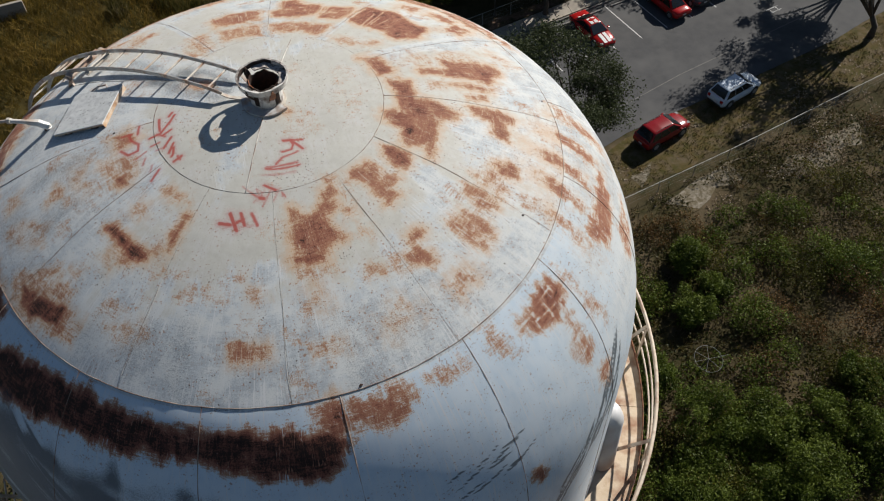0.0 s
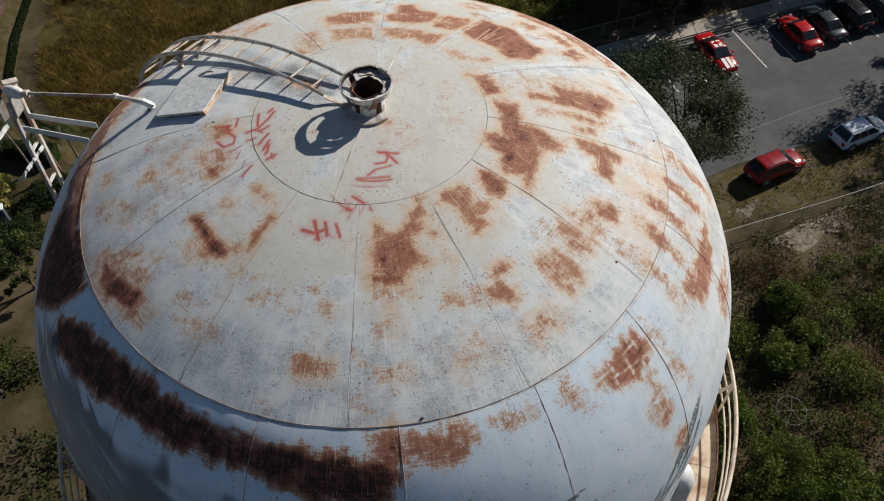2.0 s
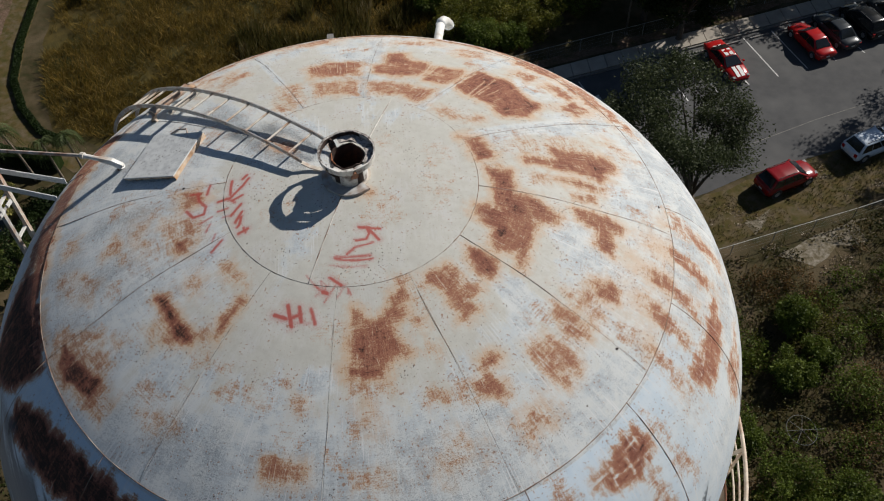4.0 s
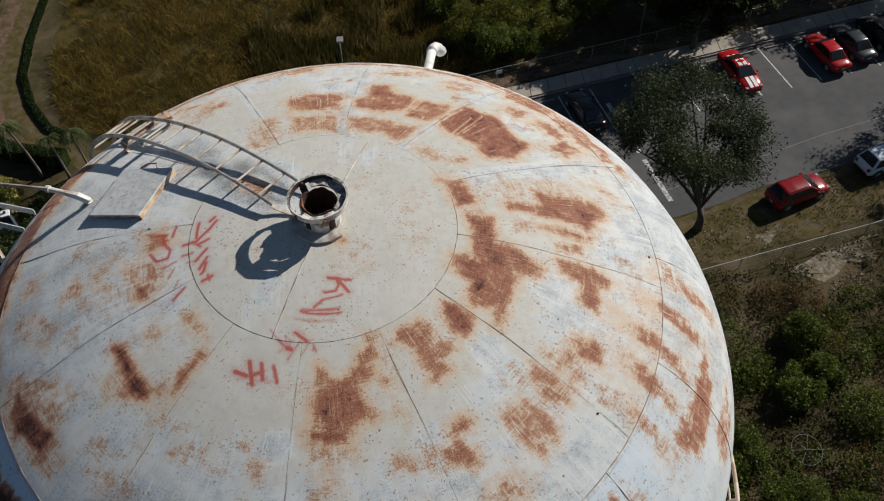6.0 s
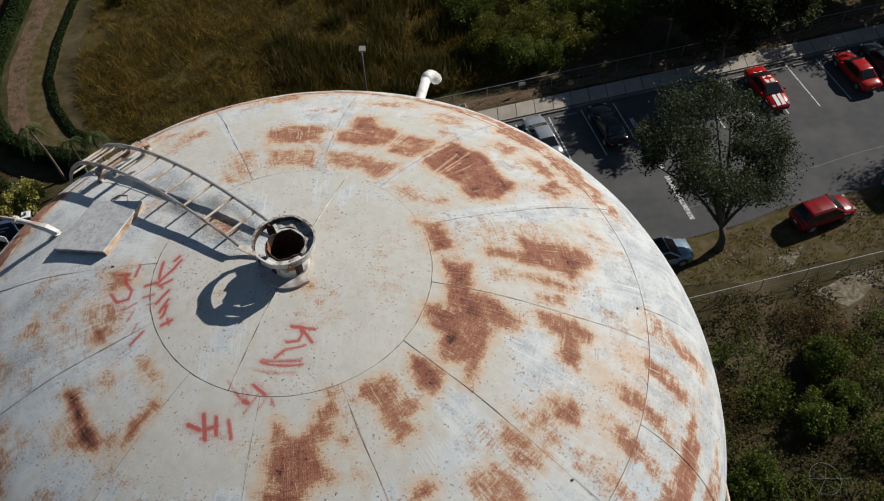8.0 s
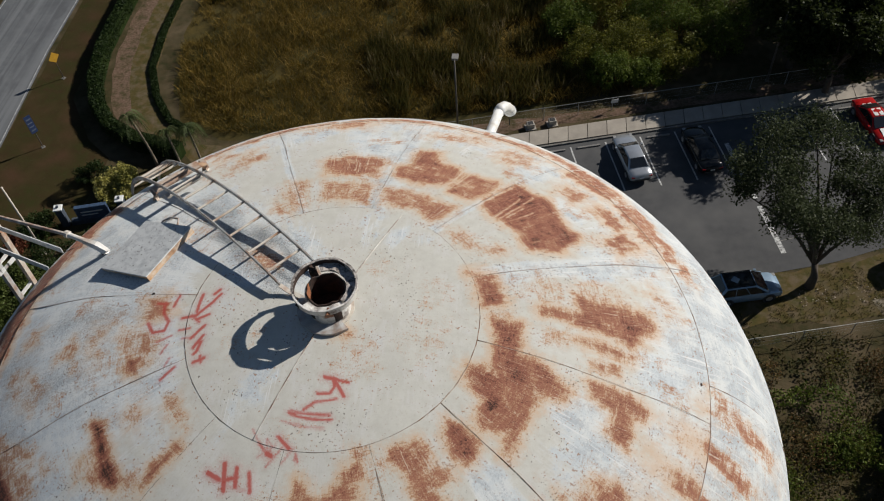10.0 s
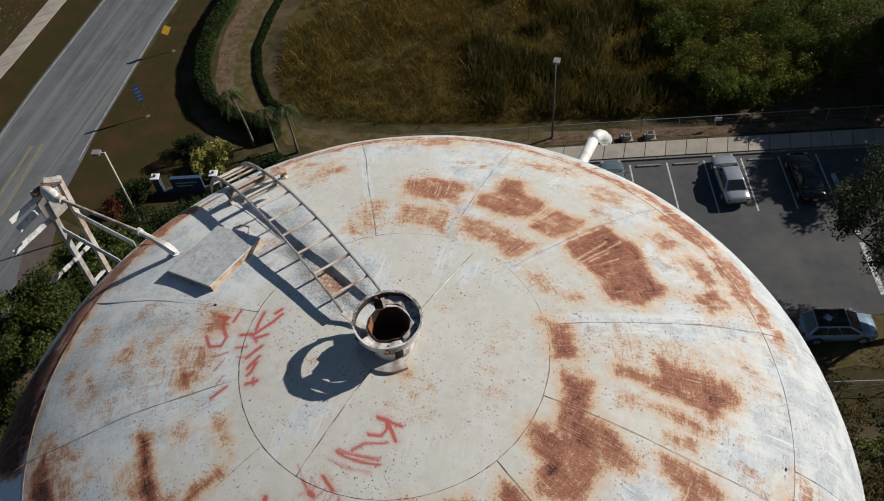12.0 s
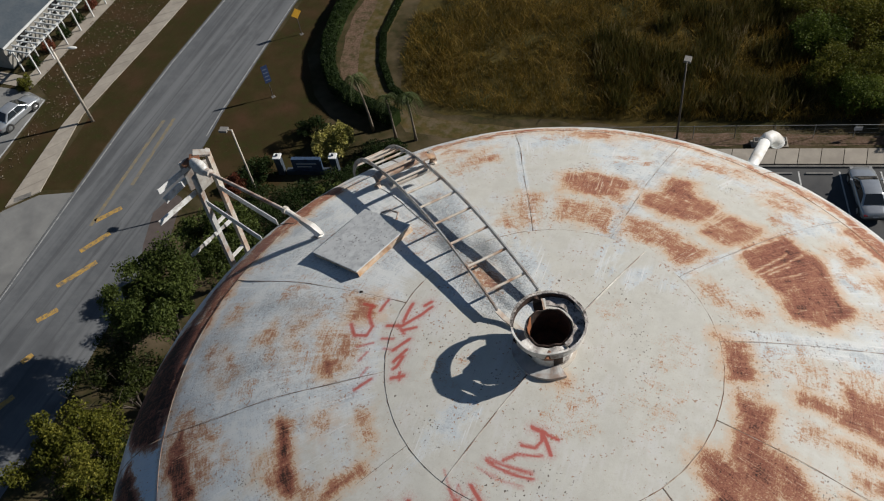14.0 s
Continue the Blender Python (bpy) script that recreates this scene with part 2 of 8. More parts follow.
blotch(0.42, (283.8, 2.64), (287.9, 2.69), (287.4, 2.81), (283.2, 2.75))
blotch(0.42, (290.5, 2.65), (292.4, 2.69), (291.2, 2.87), (289.1, 2.81))
blotch(1.18, (208.4, 2.44), (210.7, 2.35), (217.0, 2.39), (220.2, 2.38), (224.7, 2.40), (225.3, 2.48), (221.5, 2.55), (218.5, 2.53), (214.0, 2.45))
blotch(0.55, (207.9, 2.44), (209.8, 2.31), (224.7, 2.40), (225.4, 2.49), (221.0, 2.65), (217.1, 2.69), (213.9, 2.69), (214.6, 2.57), (214.0, 2.45))
blotch(0.80, (229.2, 1.83), (230.7, 1.84), (230.5, 2.29), (229.4, 2.29), (228.7, 2.09))
blotch(0.58, (213.3, 1.68), (215.6, 1.62), (225.1, 1.63), (227.4, 1.69), (223.3, 1.72), (216.6, 1.72))
blotch(1.10, (194.6, 2.02), (195.9, 1.94), (199.9, 1.96), (198.3, 2.04))
blotch(0.60, (195.8, 1.85), (197.8, 1.74), (199.8, 1.87), (197.8, 1.93))
blotch(0.52, (183.2, 2.20), (185.2, 1.93), (190.1, 1.69), (196.9, 1.73), (196.6, 1.90), (197.8, 2.03), (192.3, 2.13))
blotch(0.42, (187.1, 3.56), (187.0, 3.35), (193.2, 2.98), (198.3, 3.17), (195.2, 3.35), (191.5, 3.53))
blotch(0.62, (183.4, 2.77), (185.8, 2.70), (187.8, 2.74), (188.0, 2.92), (186.1, 2.92))
blotch(0.50, (184.2, 2.53), (187.8, 2.44), (189.1, 2.50))
blotch(0.55, (178.3, 3.51), (179.7, 3.40), (180.5, 3.43))
blotch(0.50, (190.0, 2.72), (190.9, 2.67), (192.6, 2.68))
blotch(0.48, (202.6, 3.30), (206.9, 3.14), (213.8, 3.22), (214.4, 3.42), (206.8, 3.48))
blotch(0.52, (209.0, 3.04), (211.7, 2.98), (211.8, 3.05))
blotch(0.50, (209.4, 2.08), (212.1, 2.02), (212.9, 2.09))
blotch(0.46, (224.8, 2.34), (226.3, 2.25), (229.8, 2.42), (229.2, 2.49))
blotch(0.90, (78.4, 2.78), (74.3, 2.83), (71.6, 2.59), (65.7, 2.61), (64.4, 2.41), (65.4, 2.21), (72.7, 2.04), (80.4, 2.13), (80.9, 2.32), (77.7, 2.44))
blotch(0.86, (63.9, 2.43), (63.4, 2.52), (55.1, 2.67), (53.6, 2.39), (55.9, 2.12), (62.2, 2.08))
blotch(1.00, (52.5, 2.24), (52.5, 2.58), (51.6, 2.83), (47.6, 2.86), (44.0, 2.95), (39.0, 2.84), (33.3, 2.81), (31.5, 2.88), (27.0, 2.50), (29.8, 2.18), (33.4, 2.18), (36.7, 2.22), (44.0, 2.12), (50.6, 2.17))
blotch(0.70, (81.5, 1.81), (74.0, 1.85), (66.4, 1.88), (62.2, 1.84), (56.2, 1.88), (55.7, 1.65), (57.4, 1.53), (64.3, 1.61), (72.7, 1.55), (79.3, 1.56))
blotch(0.48, (51.5, 1.57), (48.3, 1.62), (37.5, 1.68), (36.3, 1.58), (40.6, 1.51))
blotch(0.58, (33.7, 1.80), (32.1, 1.91), (30.6, 1.87), (31.1, 1.75))
blotch(0.78, (101.9, 2.46), (95.2, 2.52), (86.0, 2.45), (85.4, 2.05), (102.9, 2.12))
blotch(0.66, (101.6, 1.93), (86.2, 1.86), (86.0, 1.52), (102.9, 1.62))
blotch(0.50, (114.4, 2.13), (108.8, 2.02), (111.1, 1.52), (118.0, 1.58))
blotch(0.45, (120.3, 1.86), (117.1, 1.65), (117.6, 1.47), (122.9, 1.61))
blotch(0.50, (123.3, 3.23), (117.3, 3.13), (117.6, 2.97), (123.1, 3.03))
blotch(1.20, (202.1, 3.60), (204.8, 3.55), (210.1, 3.47), (214.2, 3.39), (215.0, 3.48), (214.9, 3.60), (208.7, 3.72), (204.6, 3.75))
blotch(0.52, (198.4, 3.59), (206.4, 3.14), (212.0, 3.37), (220.0, 3.41), (219.8, 3.66), (216.5, 3.67), (208.4, 3.86), (202.7, 3.88))
blotch(0.36, (225.0, 3.31), (230.8, 3.09), (234.9, 3.27), (228.9, 3.45))
blotch(0.50, (218.0, 2.78), (218.3, 2.57), (214.1, 2.43), (215.1, 2.63))
blotch(0.66, (251.4, 3.21), (258.8, 3.20), (258.9, 3.34), (252.2, 3.41))
blotch(0.45, (267.0, 3.25), (274.0, 3.30), (273.6, 3.44), (267.9, 3.42))
blotch(0.50, (254.6, 2.62), (257.2, 2.60), (257.2, 2.73), (255.3, 2.74))
blotch(1.42, (180.1, 4.19), (193.8, 3.97), (202.8, 3.98), (200.3, 4.54), (192.2, 5.13))
blotch(1.42, (203.1, 4.52), (209.1, 4.17), (221.1, 4.02), (231.0, 4.07), (238.9, 4.13), (247.3, 4.11), (237.3, 4.41), (226.6, 4.46), (214.6, 4.63), (204.4, 4.79))
blotch(0.92, (313.5, 4.08), (314.5, 4.31), (312.7, 4.48), (310.7, 4.53), (306.4, 4.41), (302.9, 4.28), (303.1, 4.15), (306.4, 4.11), (310.1, 4.11))
blotch(0.60, (311.8, 4.54), (312.9, 4.95), (312.8, 5.29), (310.7, 5.31), (308.9, 4.96), (310.7, 4.71))
blotch(0.50, (316.7, 4.52), (319.6, 5.05), (318.7, 5.26), (315.7, 4.85))
blotch(0.82, (312.5, 5.63), (315.4, 5.77), (315.0, 6.13), (312.1, 5.86))
blotch(0.50, (297.3, 3.90), (298.9, 3.92), (300.6, 4.34), (299.1, 4.36), (296.6, 4.18))
blotch(0.86, (344.9, 4.54), (344.3, 4.62), (338.7, 4.81), (330.2, 4.81), (327.7, 4.42), (335.1, 4.44))
blotch(0.50, (348.5, 4.20), (347.2, 4.41), (343.7, 4.24))
blotch(0.62, (345.9, 5.27), (338.1, 5.53), (335.1, 5.64), (333.1, 5.35), (336.6, 5.03))
blotch(0.62, (358.8, 3.88), (357.6, 4.16), (355.4, 4.25), (352.3, 4.06), (354.3, 3.93))
blotch(0.50, (352.5, 4.54), (354.1, 4.94), (350.6, 4.73))
blotch(1.00, (295.3, 6.00), (296.7, 6.10), (296.1, 6.31), (294.7, 6.12))
blotch(0.45, (316.5, 4.09), (318.2, 4.30), (317.2, 4.49), (314.7, 4.30))
blotch(1.36, (225.0, 4.22), (231.0, 4.18), (242.7, 4.16), (247.3, 4.17), (255.1, 4.13), (264.5, 4.16), (268.6, 4.26), (269.8, 4.40), (267.5, 4.65), (262.5, 4.70), (257.1, 4.62), (251.6, 4.52), (247.4, 4.41), (241.4, 4.45), (234.0, 4.50), (228.8, 4.44))
blotch(0.95, (265.3, 3.92), (269.7, 3.88), (270.2, 4.10), (269.2, 4.46), (267.3, 4.42), (266.3, 4.16))
blotch(0.86, (271.4, 3.97), (275.2, 3.96), (281.0, 3.98), (281.5, 4.13), (278.6, 4.30), (276.1, 4.36), (271.8, 4.32), (270.6, 4.17))
blotch(0.60, (283.9, 4.01), (291.1, 4.07), (292.3, 4.19), (287.0, 4.15))
blotch(1.10, (222.5, 4.14), (226.9, 4.07), (242.6, 4.13), (246.4, 4.16), (246.5, 4.33), (232.1, 4.51), (226.2, 4.35))
blotch(0.62, (143.1, 1.24), (138.3, 1.20), (135.6, 0.87), (141.7, 0.82), (146.8, 0.97))
blotch(0.70, (295.4, 0.26), (310.8, 0.29), (303.3, 0.36), (296.8, 0.33))
red(172.7, 1.615, 177.7, 1.633, 0.034, 0.85)
red(175.9, 1.839, 176.2, 1.712, 0.034, 0.80)
red(183.4, 1.866, 187.3, 1.784, 0.034, 0.90)
red(187.3, 1.784, 187.4, 1.660, 0.034, 0.90)
red(187.4, 1.660, 183.9, 1.634, 0.034, 0.90)
red(183.9, 1.634, 179.8, 1.722, 0.034, 0.90)
red(179.8, 1.722, 175.8, 1.750, 0.034, 0.90)
red(191.4, 1.728, 190.3, 1.574, 0.034, 0.60)
red(193.6, 1.611, 196.5, 1.680, 0.034, 0.60)
red(199.4, 1.585, 202.0, 1.648, 0.034, 0.55)
red(203.9, 1.549, 206.4, 1.706, 0.034, 0.80)
red(168.4, 1.193, 171.3, 1.231, 0.034, 0.95)
red(171.9, 1.355, 180.9, 1.346, 0.034, 0.90)
red(183.2, 1.490, 182.8, 1.344, 0.034, 0.95)
red(182.8, 1.344, 176.6, 1.218, 0.034, 0.95)
red(176.6, 1.218, 171.1, 1.160, 0.034, 0.95)
red(184.9, 1.329, 182.9, 1.210, 0.034, 0.90)
red(182.4, 1.388, 186.3, 1.295, 0.034, 0.80)
red(188.6, 1.504, 188.7, 1.386, 0.034, 0.70)
red(188.8, 1.231, 194.1, 1.366, 0.034, 0.90)
red(192.7, 1.459, 193.8, 1.328, 0.034, 0.60)
red(194.0, 1.240, 199.0, 1.346, 0.034, 0.90)
red(197.5, 1.322, 196.9, 1.260, 0.034, 0.90)
red(196.9, 1.260, 200.9, 1.309, 0.034, 0.90)
red(200.9, 1.309, 201.9, 1.347, 0.034, 0.90)
red(205.9, 1.255, 205.7, 1.366, 0.034, 0.95)
red(204.0, 1.288, 207.2, 1.296, 0.034, 0.80)
red(259.0, 1.095, 264.1, 1.119, 0.026, 0.85)
red(264.1, 1.119, 279.2, 1.140, 0.026, 0.85)
red(259.9, 1.077, 279.0, 1.097, 0.026, 0.75)
red(257.3, 1.184, 264.5, 1.197, 0.026, 0.50)
red(264.5, 1.197, 276.2, 1.207, 0.026, 0.50)
red(258.3, 1.326, 263.7, 1.404, 0.026, 0.80)
red(257.1, 1.508, 257.5, 1.468, 0.026, 0.80)
red(266.7, 1.437, 266.6, 1.500, 0.026, 0.60)
red(242.6, 1.837, 246.6, 1.836, 0.042, 1.00)
red(245.6, 1.701, 249.4, 1.901, 0.042, 1.00)
red(249.7, 1.688, 251.8, 1.834, 0.042, 0.90)
red(247.8, 1.825, 251.0, 1.760, 0.042, 0.90)
red(253.9, 1.687, 256.4, 1.838, 0.042, 0.80)
red(244.7, 1.866, 254.5, 1.837, 0.060, 0.45)
red(254.2, 1.545, 258.6, 1.401, 0.030, 0.50)
red(258.0, 1.605, 262.3, 1.343, 0.030, 0.55)
red(262.5, 1.546, 265.6, 1.393, 0.030, 0.50)
red(248.1, 1.342, 252.7, 1.422, 0.030, 0.50)
scratch(64.1, 2.207, 64.8, 2.901)
scratch(62.8, 2.226, 63.8, 2.892)
scratch(62.3, 2.286, 62.5, 2.850)
scratch(51.8, 2.084, 52.1, 2.554)
scratch(45.1, 2.144, 47.4, 2.649)
scratch(43.8, 2.170, 46.1, 2.807)
scratch(43.1, 2.241, 44.0, 2.540)
scratch(41.3, 2.328, 41.5, 2.583)
scratch(51.7, 2.276, 51.6, 2.728)
scratch(306.9, 4.083, 306.1, 4.392)
scratch(309.9, 4.089, 309.5, 4.439)
scratch(312.7, 4.119, 311.8, 4.540)
scratch(305.4, 4.287, 314.3, 4.400)
scratch(302.9, 4.198, 313.0, 4.173)
# the dark band below the shoulder goes on round the far side
for a in range(186, 200, 5):
    rust(a, 4.2, 0.3, 0.3, 0, 1.15)
for a in range(150, 186, 6):
    rust(a, 4.15 + 0.1 * math.sin(a), 0.28, 0.2, 0, 0.86)
for a in range(60, 130, 4):
    rust(a, 3.95 + 0.03 * math.sin(a * 2.1), 0.22, 0.06, 0, 0.66 + 0.12 * math.sin(a * 1.3))
for a in range(22, 62, 4):
    rust(a, 4.06 + 0.05 * math.sin(a * 2.1), 0.16, 0.09, 12, 0.66 + 0.12 * math.sin(a * 1.3))
for a in range(326, 360, 7):
    rust(a, 4.35 + 0.5 * math.sin(a * 1.9), 0.08, 0.35, 8, 0.66 + 0.1 * math.sin(a))
# slanting dark scrapes on the shaded side of the shell
for i in range(22):
    k = i / 21
    SCRAPES.append((203 + 20 * k + 1.2 * math.sin(i * 2.3), 4.95 + 0.55 * (0.5 + 0.5 * math.sin(i * 1.7)), 0.40 + 0.30 * math.sin(i * 0.9) ** 2, 0.022 + 0.010 * math.sin(i * 3.1), 24 + 10 * math.sin(i)))
for i in range(14):
    SCRAPES.append((206 + 1.6 * i, 5.35 + 0.5 * math.sin(i * 1.3) ** 2, 0.50, 0.048, 34 + 8 * math.sin(i * 2.0)))
for i in range(12):
    SCRAPES.append((283.5 + 0.95 * i, 5.25 + 0.38 * math.sin(i * 1.9) ** 2, 0.16 + 0.08 * math.sin(i) ** 2, 0.013, -14 + 4 * math.sin(i * 2.0)))
for i in range(30):
    SCRAPES.append((301 + 0.62 * i, 7.5 - 1.55 * i / 29 + 0.35 * math.sin(i * 2.7), 0.22 + 0.12 * math.sin(i * 1.1) ** 2, 0.030 + 0.012 * math.sin(i * 1.9), -58 + 9 * math.sin(i * 2.1)))
for a, s_, l in ((296, 6.3, 0.5), (301, 6.1, 0.45), (306, 6.4, 0.5), (314, 6.5, 0.7), (321, 6.6, 0.8), (328, 6.4, 0.8), (318, 7.2, 0.9), (335, 6.9, 0.8)):
    chalk(a, s_, l, 0.10, 30, 1.35)
chalk(7.3, 3.73, 0.28, 1.01, 127, 0.90)
chalk(22.3, 2.95, 0.40, 0.11, 93, 0.70)
chalk(38.6, 3.04, 0.20, 0.23, 102, 0.80)
chalk(85.9, 2.53, 0.21, 0.98, 155, 0.80)
chalk(180.2, 2.67, 0.36, 0.23, -83, 0.60)
chalk(203.7, 2.45, 0.68, 0.19, -76, 0.80)
chalk(210.2, 2.58, 0.36, 0.23, -70, 0.70)
chalk(235.2, 3.33, 0.41, 0.34, -24, 0.70)
chalk(247.0, 2.84, 0.72, 0.25, -13, 0.60)
chalk(260.2, 2.55, 0.11, 0.13, -13, 0.80)
chalk(277.2, 3.23, 0.66, 0.32, 12, 0.60)
chalk(291.8, 3.53, 0.25, 0.20, 24, 0.70)
chalk(304.9, 3.50, 0.29, 0.25, 46, 0.80)
chalk(313.0, 2.42, 0.23, 0.26, 51, 1.00)
chalk(317.9, 3.56, 0.22, 0.20, 45, 1.00)
chalk(336.1, 2.92, 0.33, 0.21, 68, 0.90)
chalk(341.4, 2.55, 0.17, 0.24, 52, 0.90)
# freckled stretches and smudges of the crown plate
for a, s_, w, h in ((345, 0.95, 0.30, 0.18), (15, 1.0, 0.20, 0.16), (300, 0.6, 0.2, 0.2), (55, 0.7, 0.2, 0.12), (262, 1.2, 0.15, 0.08), (205, 0.9, 0.2, 0.2)):
    rust(a, s_, w, h, 20, 0.16)
chalk(62, 1.0, 0.10, 0.16, 40, 0.5)
chalk(75, 1.15, 0.12, 0.08, 0, 0.5)
chalk(235, 1.1, 0.10, 0.3, 0, 0.45)
# grey stippled paint under the ladder
chalk(137, 0.85, 0.30, 0.45, 0, 1.0)
chalk(139, 1.7, 0.30, 0.6, 0, 1.0)
chalk(142, 2.5, 0.35, 0.5, 0, 0.95)
# faint freckled patches all over the dome
frk = random.Random(5)
for i in range(90):
    rust(frk.uniform(0, 360), frk.uniform(1.55, 3.75), frk.uniform(0.05, 0.22), frk.uniform(0.05, 0.16), frk.uniform(-20, 20), frk.uniform(0.14, 0.34))
red(275.1, 0.730, 282.8, 0.760, 0.035, 1.00)
red(281.3, 0.750, 281.7, 0.830, 0.030, 1.00)
red(281.7, 0.830, 278.8, 0.890, 0.025, 0.90)
red(278.8, 0.890, 271.4, 0.890, 0.025, 0.90)
red(282.1, 0.760, 291.0, 0.820, 0.025, 0.90)
red(282.8, 0.790, 286.7, 0.940, 0.030, 1.00)
red(282.5, 0.950, 270.8, 0.970, 0.025, 0.80)
red(270.8, 0.970, 265.6, 1.050, 0.030, 0.80)
red(260.3, 1.110, 272.4, 1.130, 0.025, 0.75)
red(272.4, 1.130, 279.8, 1.140, 0.025, 0.75)
red(267.8, 1.070, 279.3, 1.080, 0.020, 0.50)
red(259.9, 1.180, 265.5, 1.180, 0.030, 0.45)
red(263.5, 1.210, 276.6, 1.230, 0.020, 0.35)
red(258.9, 1.330, 264.2, 1.410, 0.035, 0.90)
red(255.1, 1.370, 258.2, 1.430, 0.030, 0.50)
red(252.9, 1.430, 255.6, 1.470, 0.035, 0.70)
red(256.8, 1.490, 258.4, 1.500, 0.045, 1.00)
red(266.7, 1.450, 267.7, 1.510, 0.035, 0.60)
red(254.9, 1.380, 257.4, 1.500, 0.030, 0.50)


def lattice(x, y, seed):
    """Smooth value noise on a unit lattice, 0 to 1."""
    xi, yi = np.floor(x), np.floor(y)
    fx, fy = x - xi, y - yi
    fx, fy = fx * fx * (3 - 2 * fx), fy * fy * (3 - 2 * fy)

    def h(i, j):
        v = np.sin(i * 127.1 + j * 311.7 + seed * 74.7) * 43758.5453
        return v - np.floor(v)

    return (h(xi, yi) * (1 - fx) + h(xi + 1, yi) * fx) * (1 - fy) + (h(xi, yi + 1) * (1 - fx) + h(xi + 1, yi + 1) * fx) * fy


def wear(az, s):
    """Depth of rust, tan staining, chalking (with the front shell's sky tint) and red spray paint at points of the
    skin.
    """
    r = np.interp(s, PS, PR)
    x, y = np.radians(az) * 3.7, s
    # ragged edges: small wanderings, and fingers that run down the slope
    wx = (lattice(x * 5, y * 5, 1) - 0.5) * 0.07 + (lattice(x * 16, y * 16, 2) - 0.5) * 0.05
    wy = (lattice(x * 5, y * 5, 3) - 0.5) * 0.07 + (lattice(x * 16, y * 16, 4) - 0.5) * 0.05
    wy = wy + (lattice(x * 11, y * 0.9, 5) - 0.5) * 0.09 + (lattice(x * 31, y * 1.6, 6) - 0.5) * 0.07
    cx, cy = (lattice(x * 2.2, y * 2.2, 7) - 0.5) * 0.30, (lattice(x * 7, y * 0.8, 8) - 0.5) * 0.40
    rust_f, tan_f, chalk_sky_f, red_f = (np.zeros_like(s) for _ in range(4))
    for a0, s0, a, b, turn, k in RUSTS:
        r0 = max(float(np.interp(s0, PS, PR)), 0.2)
        u = np.radians((az - a0 + 180) % 360 - 180) * r0 + wx
        v = s - s0 + wy
        c, n = math.cos(radians(turn)), math.sin(radians(turn))
        near = (np.abs(u) < a + b + 0.5) & (np.abs(v) < a + b + 0.5)
        un, vn = u[near] * c + v[near] * n, -u[near] * n + v[near] * c
        d = (np.abs(un / (a + 0.02)) ** 5 + np.abs(vn / (b + 0.02)) ** 5) ** 0.2
        out = (d - 1) * min(a, b)
        rust_f[near] = np.maximum(rust_f[near], k * np.clip(0.5 - out / 0.06, 0, 1))
        if k > 0.4:
            tan_f[near] = np.maximum(tan_f[near], min(1.0, k + 0.15) * np.clip(1.0 - np.maximum(out, 0) / 0.22, 0, 1))
    for k, corners in BLOTCHES:
        a0, s0 = sum(c[0] for c in corners) / len(corners), sum(c[1] for c in corners) / len(corners)
        r0 = float(np.interp(s0, PS, PR))
        q = [(math.radians(c[0] - a0) * r0, c[1] - s0) for c in corners]
        big = max(math.hypot(*p) for p in q) + 0.35
        low = s0 > S_RING
        u = np.radians((az - a0 + 180) % 360 - 180) * r0 + wx * (0.8 if low else 0.28)
        v = s - s0 + wy * (1.1 if low else 0.28)
        near = np.hypot(u, v) < big
        if not near.any():
            continue
        un, vn = u[near], v[near]
        dist, ok = np.full(un.shape, 9.0), np.zeros(un.shape, bool)
        for (x0_, y0_), (x1_, y1_) in zip(q, q[1:] + q[:1]):
            ex, ey = x1_ - x0_, y1_ - y0_
            t = np.clip(((un - x0_) * ex + (vn - y0_) * ey) / (ex * ex + ey * ey + 1e-9), 0, 1)
            dist = np.minimum(dist, np.hypot(un - x0_ - t * ex, vn - y0_ - t * ey))
            ok ^= ((y0_ > vn) != (y1_ > vn)) & (un < (x1_ - x0_) * (vn - y0_) / (y1_ - y0_ + 1e-12) + x0_)
        out = np.where(ok, -dist, dist)
        rust_f[near] = np.maximum(rust_f[near], k * np.clip(0.62 - out / (0.16 if low else 0.10), 0, 1) ** 0.8)
        tan_f[near] = np.maximum(tan_f[near], min(1.0, k + 0.10) * np.clip(1.0 - np.maximum(out, 0) / 0.20, 0, 1))
    for a0, s0, a, b, turn, k in CHALKS:
        r0 = max(float(np.interp(s0, PS, PR)), 0.2)
        u = np.radians((az - a0 + 180) % 360 - 180) * r0 + cx
        v = s - s0 + cy
        c, n = math.cos(radians(turn)), math.sin(radians(turn))
        un, vn = u * c + v * n, -u * n + v * c
        d = np.sqrt((un / (a + 0.05)) ** 2 + (vn / (b + 0.05)) ** 2)
        chalk_sky_f = np.maximum(chalk_sky_f, k * np.clip(1.55 - d, 0, 1))
    front = np.clip(1.35 - np.abs((az - 262 + 180) % 360 - 180) / 80, 0, 1)
    chalk_sky_f = np.maximum(chalk_sky_f, np.clip((s - 2.35 + cy) / 0.8, 0, 1) * front * 0.9)
    left = np.clip(1.3 - np.abs((az - 178 + 180) % 360 - 180) / 45, 0, 1)
    chalk_sky_f = np.maximum(chalk_sky_f, 1.0 * left * np.clip((s - 1.35 + cy * 0.5) / 0.35, 0, 1))
    chalk_sky_f = np.maximum(chalk_sky_f, 0.55 * np.clip((s - 2.9 + cy) / 0.5, 0, 1))
